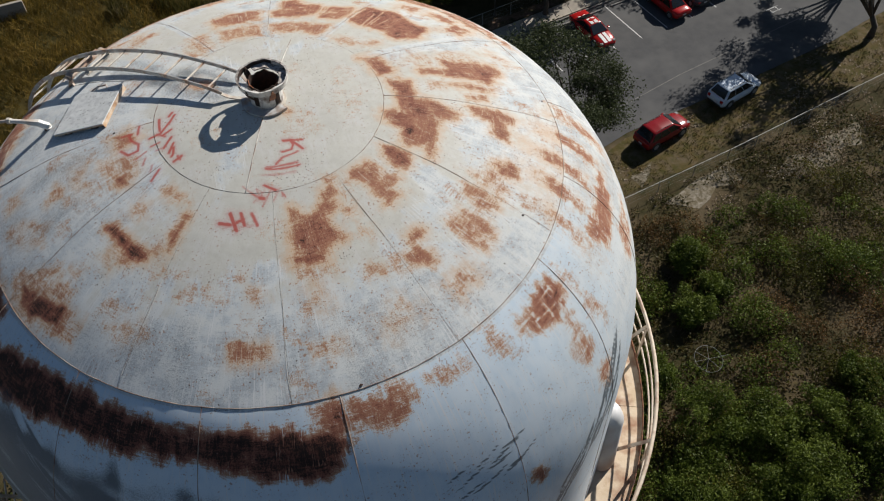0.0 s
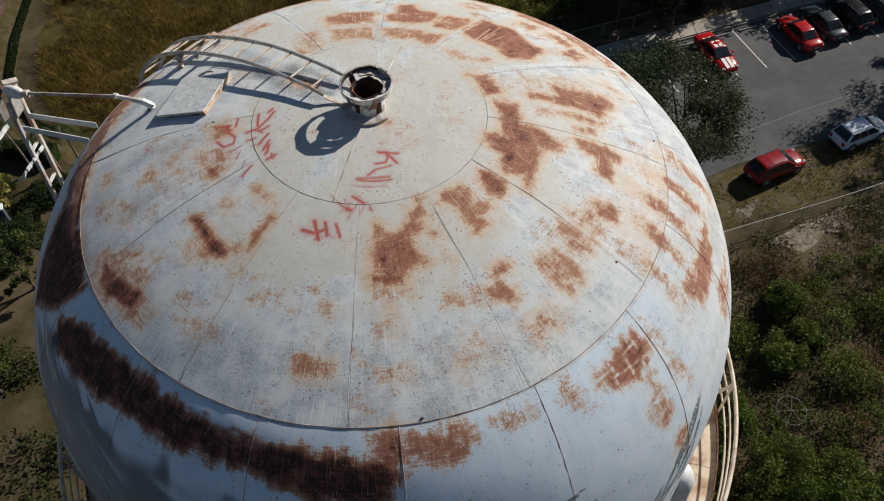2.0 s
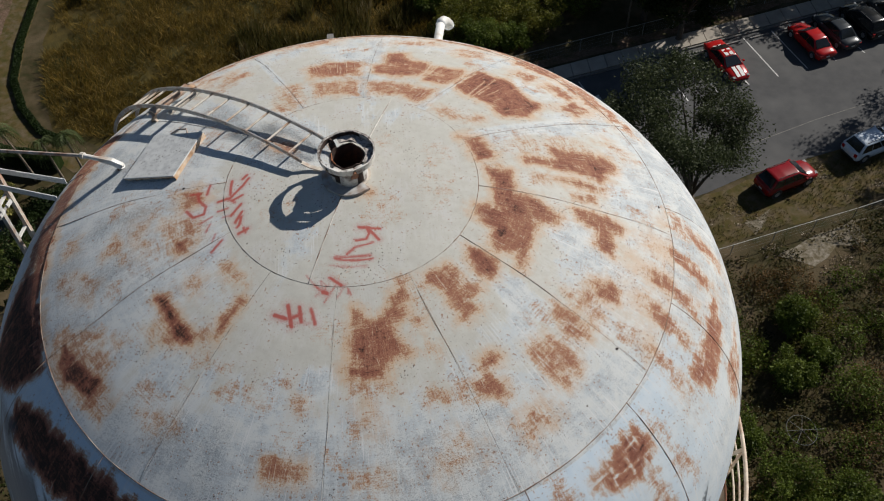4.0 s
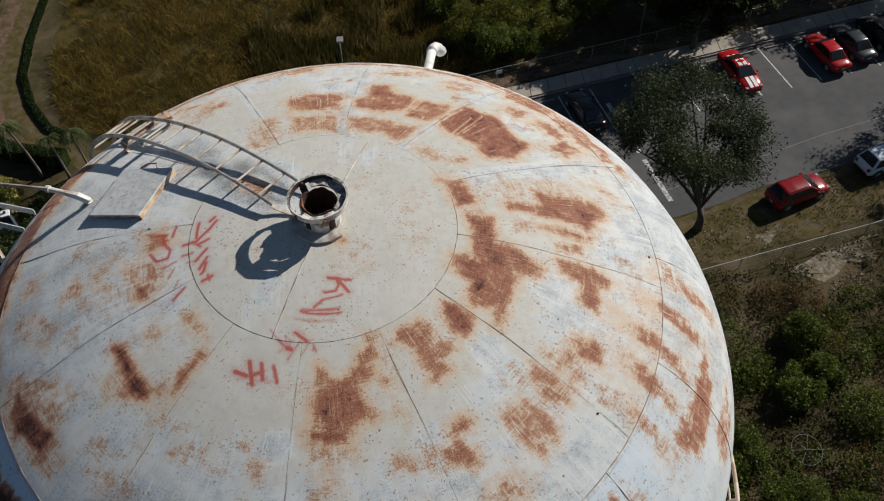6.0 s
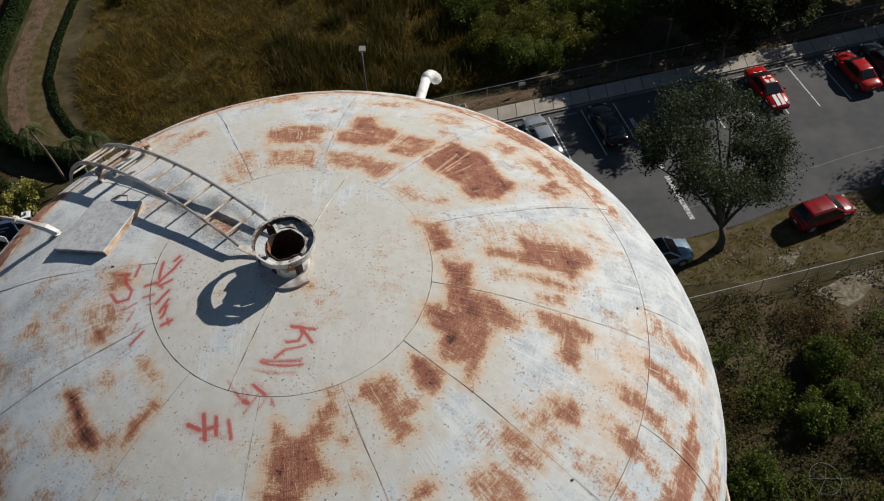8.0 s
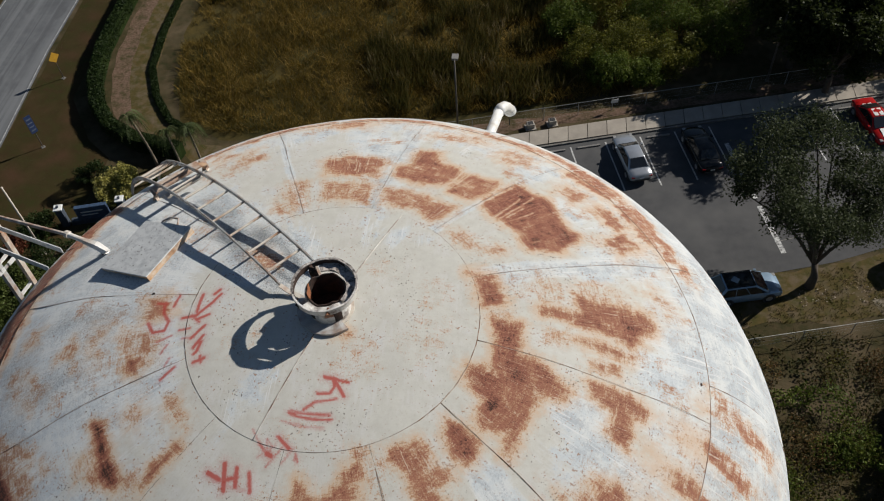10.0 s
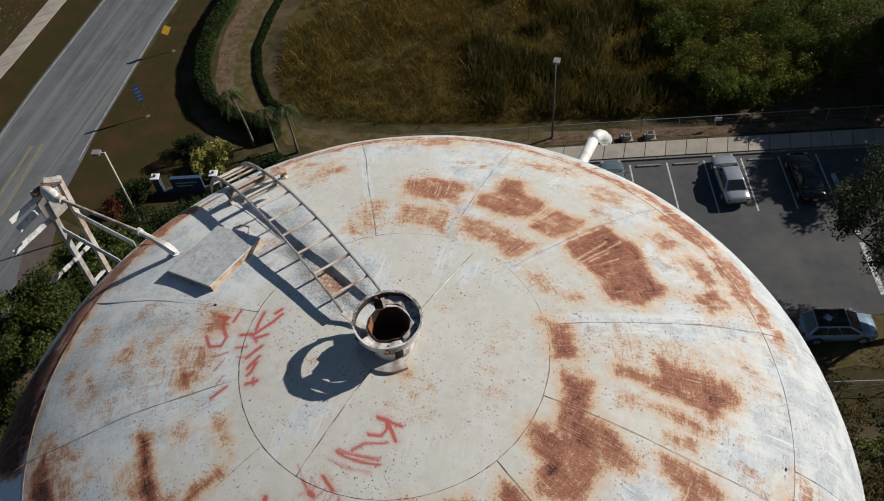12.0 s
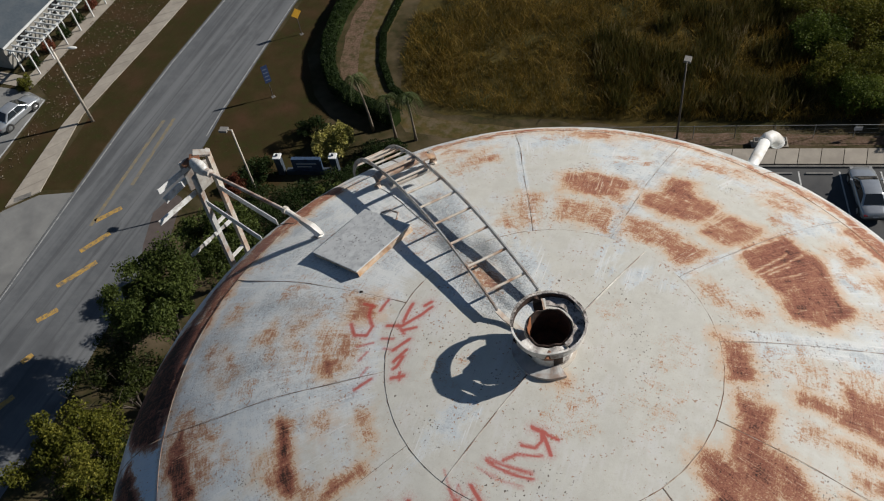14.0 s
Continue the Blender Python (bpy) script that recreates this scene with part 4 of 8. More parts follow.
def ring(bm, r0, r1, z0, z1, n=48, a0=0.0, a1=360.0, wob=0.0):
    """A band of wall between two radii and heights, closed or a stretch of the circle."""
    full = a1 - a0 >= 360
    m = n if full else n + 1
    cols = []
    for i in range(m):
        a = radians(a0 + (a1 - a0) * i / n)
        w = wob * math.sin(a * 5 + 1) + wob * 0.6 * math.sin(a * 11)
        c, s = math.cos(a), math.sin(a)
        cols.append([bm.verts.new((r * c, r * s, z)) for r, z in ((r0, z0), (r1, z0), (r1, z1 + w), (r0, z1 + w))])
    for i in range(n):
        p, q = cols[i], cols[(i + 1) % m]
        for k in range(4):
            bm.faces.new((p[k], q[k], q[(k + 1) % 4], p[(k + 1) % 4]))
    if not full:
        bm.faces.new(cols[0])
        bm.faces.new(cols[-1][::-1])


VENTW = mat("vent_paint", (0.66, 0.65, 0.62), 0.6, c2=(0.54, 0.51, 0.46), scale=7, c3=(0.10, 0.06, 0.045), scale3=9.0, bump=0.4)


def roof_vent():
    z = float(PZ[0]) + 0.006
    v = empty("roof_vent", pose(0.0, 0.0, z), label="open steel roof vent, rusted through, standing on the crown plate", category="vent")
    bm = bmesh.new()
    ring(bm, 0.185, 0.20, -0.04, 0.285, wob=0.010)
    part("tube", bm, VENTW, v, "white tube with flaking paint", smooth=False)
    # lining and floor disc are black to hold the tube's dark depth
    bm = bmesh.new()
    ring(bm, 0.174, 0.1845, -0.05, 0.312, wob=0.012)
    part("lining", bm, BLACKR, v, "rusted lining, blackened for the dark depth of the tube", smooth=False)
    bm = bmesh.new()
    ring(bm, 0.170, 0.176, 0.10, 0.32, n=14, a0=165, a1=225, wob=0.02)
    part("rust_scale", bm, mat("orange_scale", (0.34, 0.13, 0.05), 0.9, c2=(0.22, 0.08, 0.04), scale=20, bump=0.5), v, "orange rust scale inside the tube")
    bm = bmesh.new()
    bmesh.ops.create_circle(bm, cap_ends=True, radius=0.178, segments=32, matrix=Matrix.Translation((0, 0, 0.004)))
    part("opening", bm, BLACKR, v)
    bm = bmesh.new()
    ring(bm, 0.20, 0.315, 0.0, 0.03, a0=160, a1=312, n=30, wob=0.006)
    part("base_flange", bm, GREYP, v, "broken grey base flange")
    bm = bmesh.new()
    ring(bm, 0.20, 0.228, 0.0, 0.012, a0=308, a1=526, n=30)
    part("base_flange", bm, CREAM, v)
    bm = bmesh.new()
    ring(bm, 0.294, 0.304, 0.310, 0.372, wob=0.005)
    part("hood_band", bm, VENTW, v, "outer band of the lost hood, rust flaked rim")
    bm = bmesh.new()
    ring(bm, 0.291, 0.309, 0.371, 0.384, wob=0.005)
    part("band_rim", bm, VENTW, v, "white rim")
    bm = bmesh.new()
    ring(bm, 0.288, 0.312, 0.369, 0.388, n=60, a0=15, a1=205, wob=0.006)
    part("flaked_rim", bm, mat("flaked_rim", (0.5, 0.46, 0.42), 0.8, c2=(0.03, 0.02, 0.016), scale=28, bump=0.6), v, "black flaked rim")
    bm = bmesh.new()
    ring(bm, 0.2865, 0.2935, 0.318, 0.380, n=40, a0=60, a1=200, wob=0.006)
    part("inner_scale", bm, BLACKR, v, "black scale inside the band")
    bm = bmesh.new()
    ring(bm, 0.202, 0.292, 0.296, 0.310, n=30, a0=228, a1=322, wob=0.007)
    part("shelf", bm, VENTW, v, "flaked ledge between tube and band")
    bm = bmesh.new()
    ring(bm, 0.200, 0.290, 0.318, 0.334, n=40, a0=-36, a1=112, wob=0.010)
    part("shelf", bm, mat("flaked_ledge", (0.56, 0.51, 0.47), 0.8, c2=(0.42, 0.37, 0.33), scale=14, c3=(0.03, 0.02, 0.016), scale3=22.0, bump=0.6), v, "flaked ledge between tube and band")
    # thin dark plates stand in for the shade inside the tube's rust holes
    for a0, a1, z0, z1 in ((222, 240, 0.07, 0.24), (296, 318, 0.05, 0.26), (286, 296, 0.14, 0.22)):
        bm = bmesh.new()
        ring(bm, 0.2005, 0.206, z0, z1, n=8, a0=a0, a1=a1, wob=0.02)
        part("rust_hole", bm, RUSTY if a0 == 286 else BLACKR, v, "thin dark plate in place of a rusted-through hole in the tube")
    for a in (126, 222, 285, 20):
        bm = bmesh.new()
        c, s = math.cos(radians(a)), math.sin(radians(a))
        tube(bm, [(0.19 * c, 0.19 * s, 0.14), (0.24 * c, 0.24 * s, 0.20), (0.285 * c, 0.285 * s, 0.285), (0.297 * c, 0.297 * s, 0.368)], 0.02, flat=(0.075, 0.014))
        part("strap", bm, RUSTY if a == 285 else BLACKR, v, "rusted strap")
    return v


roof_vent()


LAD = [(0.52, 0.215), (0.78, 0.22), (1.10, 0.20), (1.45, 0.165), (1.80, 0.105), (2.15, 0.015), (2.50, -0.095), (2.85, -0.225), (3.30, -0.43), (3.70, -0.65), (4.02, -0.88), (4.32, -1.17), (4.56, -1.48), (4.68, -1.70)]


RUNGP = mat("rung_paint", (0.62, 0.58, 0.51), 0.6, c2=(0.54, 0.48, 0.40), scale=9, c3=(0.34, 0.19, 0.11), scale3=6.0)


def roof_ladder():
    az = radians(137.2)
    d, n = Vector((math.cos(az), math.sin(az), 0)), Vector((-math.sin(az), math.cos(az), 0))
    xs, zs = [p[0] for p in LAD], [p[1] for p in LAD]
    # a smooth curve through the points
    rho = np.linspace(0, len(LAD) - 1, 60)

    def curve(vals, t):
        k = int(min(max(math.floor(t), 0), len(vals) - 2))
        f = t - k
        p0, p1, p2, p3 = vals[max(k - 1, 0)], vals[k], vals[k + 1], vals[min(k + 2, len(vals) - 1)]
        return 0.5 * (2 * p1 + (p2 - p0) * f + (2 * p0 - 5 * p1 + 4 * p2 - p3) * f * f + (3 * p1 - p0 - 3 * p2 + p3) * f**3)

    cx, cz = [curve(xs, t) for t in rho], [curve(zs, t) + TOP for t in rho]
    lad = empty("roof_ladder", pose(0, 0, 0), label="curved grey steel roof ladder arching over the dome", category="ladder")
    for off in (0.205, -0.205):
        bm = bmesh.new()
        tube(bm, [d * x + n * off + Vector((0, 0, z)) for x, z in zip(cx, cz)], 0.02, flat=(0.012, 0.055))
        part("rail", bm, GREYP, lad)
    k = 0
    s_at = 0.74
    while s_at < 4.5:
        z = float(np.interp(s_at, cx, cz)) - 0.005
        bm = bmesh.new()
        tube(bm, [d * s_at + n * 0.215 + Vector((0, 0, z)), d * s_at - n * 0.215 + Vector((0, 0, z))], 0.013, sides=8)
        part("rung", bm, RUNGP, lad)
        s_at += 0.35 if s_at < 3.3 else 0.19
        k += 1
    # foot straps at the vent, and the flat feet that carry the arch
    for off in (0.205, -0.205):
        p = d * 0.53 + n * off
        bm = bmesh.new()
        tube(bm, [p + Vector((0, 0, TOP + 0.20)), p - d * 0.10 + n * (-0.03 if off > 0 else 0.03) + Vector((0, 0, TOP + 0.165)), p - d * 0.27 - n * off * 0.45 + Vector((0, 0, TOP + 0.15))], 0.02, flat=(0.045, 0.014))
        part("foot", bm, CREAM, lad)
    for off in (0.28, -0.42):
        bm = bmesh.new()
        p = d * 3.27 + n * off
        r = math.hypot(p.x, p.y)
        z = float(np.interp(r, PR[:280], PZ[:280]))
        q = d * 3.22 + n * off * 0.6
        zl = float(np.interp(3.22, cx, cz)) - 0.05
        tube(bm, [q + Vector((0, 0, zl)), p * 0.98 + Vector((0, 0, z + 0.16)), p + Vector((0, 0, z))], 0.02, flat=(0.09, 0.012))
        part("outrigger", bm, LIDRUST, lad, "rusted curved outrigger")
        bm = bmesh.new()
        ringpts = [p + Vector((0, 0, z + 0.07)) + (d * math.cos(a) + Vector((0, 0, 1)) * math.sin(a)) * 0.085 for a in np.linspace(0, 5.2, 14)]
        tube(bm, ringpts, 0.012, flat=(0.05, 0.008))
        part("hoop", bm, CREAM, lad, "bent hoop")
    bm = bmesh.new()
    tube(bm, [d * 3.22 + n * 0.28 + Vector((0, 0, float(np.interp(3.22, cx, cz)) - 0.05)), d * 3.22 - n * 0.34 + Vector((0, 0, float(np.interp(3.22, cx, cz)) - 0.05))], 0.02, flat=(0.12, 0.03))
    part("cross_bar", bm, CREAM, lad, "broad cross bar")
    bm = bmesh.new()
    tube(bm, [d * 2.85 + n * 0.26 + Vector((0, 0, float(np.interp(2.85, cx, cz)) - 0.05)), d * 2.85 - n * 0.26 + Vector((0, 0, float(np.interp(2.85, cx, cz)) - 0.05))], 0.02, flat=(0.06, 0.03))
    part("cross_bar", bm, CREAM, lad)
    return lad


roof_ladder()


def roof_hatch():
    az, rc = 157.1, 2.41
    zc = float(np.interp(rc, PR[:160], PZ[:160]))
    slope = math.degrees(math.asin(rc / R_SPH))
    m = pose(rc * math.cos(radians(az)), rc * math.sin(radians(az)), zc - 0.025, 0, 0, az) @ pose(0, 0, 0, 0, slope, 0)
    h = empty("roof_hatch", m, label="square pale grey steel hatch with a rusted lid on a curb", category="hatch")
    bm = bmesh.new()
    for x0, x1, y0, y1 in ((-0.29, 0.29, -0.29, -0.275), (-0.29, 0.29, 0.275, 0.29), (-0.29, -0.275, -0.275, 0.275), (0.275, 0.29, -0.275, 0.275)):
        box(bm, x0, x1, y0, y1, -0.06, 0.049)
    part("curb", bm, RUSTY, h, "rusted steel curb")
    tilt = pose(0, 0, 0.010, -0.4, 0.8, 0)
    bm = bmesh.new()
    box(bm, -0.395, 0.395, -0.375, 0.375, 0.056, 0.069, bevel=0.005)
    bmesh.ops.transform(bm, matrix=tilt, verts=bm.verts)
    lid = part("lid", bm, PALE, h, "pale grey lid with pitted paint")
    chips = random.Random(5)
    bm = bmesh.new()
    for k in range(150):
        x, y, r = chips.uniform(-0.37, 0.37), chips.uniform(-0.35, 0.35), 0.0025 + 0.006 * chips.random() ** 2
        ring_ = [bm.verts.new((x + r * (0.6 + 0.7 * chips.random()) * math.cos(a), y + r * (0.6 + 0.7 * chips.random()) * math.sin(a), 0.0705)) for a in (0.0, 1.05, 2.1, 3.14, 4.2, 5.24)]
        bm.faces.new(ring_)
    bmesh.ops.transform(bm, matrix=tilt, verts=bm.verts)
    part("paint_chips", bm, BLACKR, lid, "dark chips in the paint", kind="stuff")
    for x0, x1, y0, y1, z0 in ((-0.395, -0.387, -0.37, 0.37, -0.025), (0.387, 0.395, -0.33, 0.37, 0.026), (-0.387, 0.387, 0.367, 0.375, 0.036), (-0.387, 0.387, -0.375, -0.367, 0.0)):
        bm = bmesh.new()
        n = 18
        lo, hi = [], []
        for k in range(n + 1):
            x, y = x0 + (x1 - x0) * (k / n if x1 - x0 > 0.1 else 0), y0 + (y1 - y0) * (k / n if y1 - y0 > 0.1 else 0)
            w = 0.008 * math.sin(k * 1.9) + 0.006 * math.sin(k * 4.3)
            lo.append((x, y, z0 + w))
            hi.append((x, y, 0.057))
        t = Vector((0.008, 0, 0)) if x1 - x0 < 0.1 else Vector((0, 0.008, 0))
        rows_ = [[bm.verts.new(Vector(p) + o) for p in line] for o in (Vector((0, 0, 0)), t) for line in (lo, hi)]
        for r0, r1 in ((0, 1), (1, 3), (3, 2), (2, 0)):
            for k in range(n):
                bm.faces.new((rows_[r0][k], rows_[r0][k + 1], rows_[r1][k + 1], rows_[r1][k]))
        bmesh.ops.transform(bm, matrix=tilt, verts=bm.verts)
        part("lid_skirt", bm, LIDRUST, h, "cream skirt eaten by rust")
    bm = bmesh.new()
    tube(bm, [(0.16, -0.36, 0.03), (0.18, -0.43, 0.04), (0.10, -0.49, 0.05), (-0.04, -0.49, 0.05), (-0.09, -0.42, 0.04), (-0.07, -0.38, 0.03)], 0.011, sides=8)
    part("handle", bm, GREYP, h, "bent steel rod handle")
    for x in (-0.22, 0.20):
        bm = bmesh.new()
        box(bm, x - 0.06, x + 0.06, 0.29, 0.355, -0.02, 0.046, bevel=0.01)
        part("hinge", bm, BLACKR, h, "blackened hinge lump")


roof_hatch()


GREYW_ = mat("pale_grey_steel", (0.46, 0.44, 0.40), 0.6, c2=(0.36, 0.34, 0.31), scale=9, c3=(0.22, 0.15, 0.11), scale3=7.0, bump=0.3)
BOARDW = mat("flaking_white_paint", (0.74, 0.74, 0.72), 0.55, c2=(0.64, 0.64, 0.62), scale=7, c3=(0.30, 0.27, 0.24), scale3=9.0, bump=0.3)


def level_gauge():
    """The water level gauge: pulley head on a braced mast beside the tank, its pipe running to the roof."""
    g = empty("level_gauge", pose(0, 0, 0), label="white level gauge mast with pulley head braced to the tank", category="gauge")
    T = Vector((0, 0, TOP))
    ra, rb = Vector((-4.93, 2.03, 0)), Vector((-4.99, 1.74, 0))
    for p, top, low in ((ra, -0.60, -3.6), (rb, -0.78, -3.6)):
        bm = bmesh.new()
        tube(bm, [p + T + Vector((0.05, 0, top)), p + T + Vector((0.02, 0, -1.2)), p + T + Vector((-0.05, 0.0, low))], 0.02, flat=(0.075, 0.05))
        part("mast_rail", bm, CREAM if p is ra else GREYP, g)
    # braces down to the shell
    for p, q in ((Vector((-4.91, 2.01, -1.24)), Vector((-3.88, 1.65, -1.22))), (Vector((-4.90, 1.70, -1.20)), Vector((-3.96, 1.385, -1.26)))):
        bm = bmesh.new()
        tube(bm, [p + T, q + T], 0.02, flat=(0.012, 0.10))
        part("brace", bm, PALE, g, "flat steel brace")
    for p, q in ((ra + Vector((-0.05, 0, -3.5)), Vector((-4.70, 1.94, -3.5))), (rb + Vector((-0.05, 0, -3.5)), Vector((-4.72, 1.66, -3.5)))):
        bm = bmesh.new()
        tube(bm, [p + T, q + T], 0.02, flat=(0.05, 0.05))
        part("brace", bm, PALE, g)
    for z in (-1.72, -2.4, -3.0):
        bm = bmesh.new()
        tube(bm, [ra + T + Vector((-0.02, 0, z)), rb + T + Vector((-0.02, 0, z))], 0.02, flat=(0.04, 0.03))
        part("tie", bm, WHITE_P, g)
    # head: pulley cover, bearing plate and top cleat
    bm = bmesh.new()
    bmesh.ops.create_uvsphere(bm, u_segments=20, v_segments=12, radius=0.13, matrix=Matrix.Translation(Vector((-4.78, 1.72, -0.56)) + T) @ pose(0, 0, 0, 0, 0, -20) @ Matrix.Diagonal((1.25, 0.55, 0.8, 1)))
    part("pulley_cover", bm, BOARDW, g, "rounded white pulley cover", smooth=True)
    bm = bmesh.new()
    tube(bm, [Vector((-4.63, 1.66, -0.55)) + T, Vector((-4.56, 1.64, -0.54)) + T], 0.05, sides=12)
    part("collar", bm, WHITE_P, g)
    bm = bmesh.new()
    box(bm, -0.10, 0.10, -0.045, 0.045, -0.02, 0.02, bevel=0.005, m=pose(-4.87, 1.93, TOP - 0.55, 8, 12, 30))
    part("top_cleat", bm, GREYW_, g, "weathered top cleat")
    bm = bmesh.new()
    box(bm, -0.10, 0.02, -0.03, 0.03, -0.02, 0.02, bevel=0.006, m=pose(-5.0, 1.82, TOP - 0.60, 14, -20, 70))
    box(bm, -0.06, 0.06, -0.04, 0.04, -0.05, 0.02, bevel=0.006, m=pose(-4.92, 1.84, TOP - 0.56, 30, 10, 20))
    part("bearing", bm, RUSTY, g, "rusted bearing blocks")
    bm = bmesh.new()
    box(bm, -0.02, 0.02, -0.09, 0.11, -0.40, 0.0, bevel=0.006, m=pose(-4.86, 1.80, TOP - 0.62, 0, 6, -14))
    part("head_plate", bm, GREYW_, g, "pale head plate")
    bm = bmesh.new()
    box(bm, -0.02, 0.02, -0.06, 0.06, -0.50, 0.0, bevel=0.006, m=pose(-5.08, 1.80, TOP - 0.62, 0, 6, -30))
    part("head_plate", bm, GREYP, g, "dark grey head plate")
    # target boards with flaking white paint, set out from the mast
    out = Vector((-0.28, -0.96, 0)).normalized()
    for p, ln, w, dz in ((Vector((-5.06, 1.86, -0.74)), 0.52, 0.07, 0), (Vector((-5.16, 1.78, -0.95)), 0.36, 0.10, -0.03), (Vector((-5.02, 1.72, -1.06)), 0.60, 0.07, 0)):
        bm = bmesh.new()
        tube(bm, [p + T, p + out * ln + T + Vector((0, 0, dz))], 0.02, flat=(0.02, w))
        part("target_board", bm, BOARDW, g, "flaking white target board")
    p = Vector((-4.90, 1.96, -1.80))
    for k in range(4):
        bm = bmesh.new()
        a, b = p + out * (0.01 + 0.19 * k), p + out * (0.12 + 0.19 * k)
        tube(bm, [a + T, b + T], 0.02, flat=(0.02, 0.06))
        part("target_board", bm, BOARDW, g)
    bm = bmesh.new()
    tube(bm, [p + T + Vector((-0.012, 0, -0.01)), p + out * 0.72 + T + Vector((-0.012, 0, -0.01))], 0.02, flat=(0.012, 0.05))
    part("board_backing", bm, GREYP, g, "dark backing bar of the boards")
    # pipe from the pulley head to the roof
    j, e = Vector((-3.30, 1.215, -0.36)) + T, Vector((-2.93, 1.10, -0.42)) + T
    bm = bmesh.new()
    tube(bm, [Vector((-4.58, 1.645, -0.54)) + T, j + Vector((-0.02, 0, 0))], 0.022, sides=10)
    part("cable_pipe", bm, mat("half_rusted_pipe", (0.50, 0.46, 0.41), 0.7, c2=(0.20, 0.09, 0.05), scale=9, bump=0.4), g, "rust-blistered cable pipe")
    bm = bmesh.new()
    tube(bm, [j, e + Vector((-0.10, 0.03, 0.035))], 0.03, sides=12)
    part("sleeve_pipe", bm, WHITE_P, g, "white sleeve pipe")
    bm = bmesh.new()
    tube(bm, [j + Vector((-0.01, 0.003, 0)), j + Vector((0.03, -0.01, 0))], 0.043, sides=12)
    part("collar", bm, CREAM, g)
    bm = bmesh.new()
    ft = on_tank(158.9, 3.16, 0.0)
    tube(bm, [e + Vector((-0.14, 0.04, 0.04)), e + Vector((0.0, 0.0, 0.02)), e + Vector((0.10, -0.03, -0.04)), ft + Vector((0.04, -0.01, 0.02))], [0.040, 0.052, 0.050, 0.026], sides=6)
    part("elbow_cover", bm, WHITE_P, g, "white bolted elbow cover")
    for k in (0, 1, 2):
        bm = bmesh.new()
        c = e + Vector((-0.05 + 0.07 * k, 0.045 - 0.03 * k, 0.045 - 0.03 * k))
        bmesh.ops.create_icosphere(bm, subdivisions=1, radius=0.016, matrix=Matrix.Translation(c))
        part("bolt", bm, BLACKR, g)
    bm = bmesh.new()
    bmesh.ops.create_icosphere(bm, subdivisions=2, radius=0.05, matrix=Matrix.Translation(ft) @ Matrix.Diagonal((1, 1, 0.5, 1)))
    part("foot", bm, RUSTY, g, "rusted foot")


level_gauge()


PIPEW = mat("clean_white_pipe", (0.70, 0.70, 0.68), 0.5, c2=(0.62, 0.62, 0.60), scale=6, c3=(0.46, 0.42, 0.36), scale3=4.0, bump=0.2)


def overflow_pipe():
    p = empty("overflow_pipe", pose(0, 0, 0), label="white overflow pipe with a bent end rising behind the shoulder", category="pipe")
    T = Vector((0, 0, TOP))
    bm = bmesh.new()
    tube(bm, [Vector((1.21, 3.66, -1.35)) + T, Vector((1.30, 3.95, -1.28)) + T, Vector((1.40, 4.45, -1.33)) + T], 0.070, sides=16)
    part("pipe", bm, PIPEW, p, smooth=True)
    bm = bmesh.new()
    pts = [Vector((1.40, 4.45, -1.33)), Vector((1.425, 4.55, -1.345)), Vector((1.47, 4.64, -1.39)), Vector((1.515, 4.69, -1.45)), Vector((1.545, 4.72, -1.52))]
    tube(bm, [q + T for q in pts], 0.080, sides=16)
    part("elbow", bm, PIPEW, p, "white elbow", smooth=True)
    bm = bmesh.new()
    tube(bm, [pts[-1] + T + Vector((0, 0, 0.01)), pts[-1] + T + Vector((0.01, 0.01, -0.04))], 0.088, sides=16)
    part("flange", bm, PIPEW, p, "worn white end flange")
    bm = bmesh.new()
    tube(bm, [Vector((1.21, 3.60, -1.50)) + T, Vector((1.25, 3.80, -1.20)) + T], 0.02, flat=(0.14, 0.012))
    part("bracket", bm, CREAM, p)


overflow_pipe()

# ---- balcony and legs ----
R_RAIL, Z_RAIL, Z_DECK = 5.70, TOP - 5.72, TOP - 6.78
DECK = mat("deck_paint", (0.60, 0.50, 0.38), 0.8, c2=(0.52, 0.40, 0.27), scale=4, c3=(0.24, 0.10, 0.05), scale3=2.2, bump=0.4)
RAILP = mat("rail_paint", (0.60, 0.52, 0.42), 0.6, c2=(0.50, 0.40, 0.30), scale=5, c3=(0.28, 0.15, 0.09), scale3=3.0)
balcony = empty("balcony", pose(0, 0, 0), label="rust-stained round steel balcony with pipe railing under the tank", category="balcony")
for i in range(16):
    bm = bmesh.new()
    ring(bm, 4.25, 5.62, Z_DECK - 0.03, Z_DECK, n=14, a0=0.1 + 22.5 * i + 0.05, a1=0.1 + 22.5 * (i + 1) - 0.05)
    part("deck_plate", bm, DECK, balcony)
for i in range(16):
    bm = bmesh.new()
    a = 11.0 + 22.5 * i
    c, s = math.cos(radians(a)), math.sin(radians(a))
    tube(bm, [(5.66 * c, 5.66 * s, Z_DECK - 0.1), (5.69 * c, 5.69 * s, Z_RAIL)], 0.02, flat=(0.06, 0.012))
    part("post", bm, RAILP, balcony)
    bm = bmesh.new()
    tube(bm, [(4.95 * c, 4.95 * s, Z_DECK + 0.02), (5.685 * c, 5.685 * s, Z_RAIL - 0.03)], 0.02, flat=(0.07, 0.01))
    part("brace", bm, RAILP, balcony, "slanting flat brace")
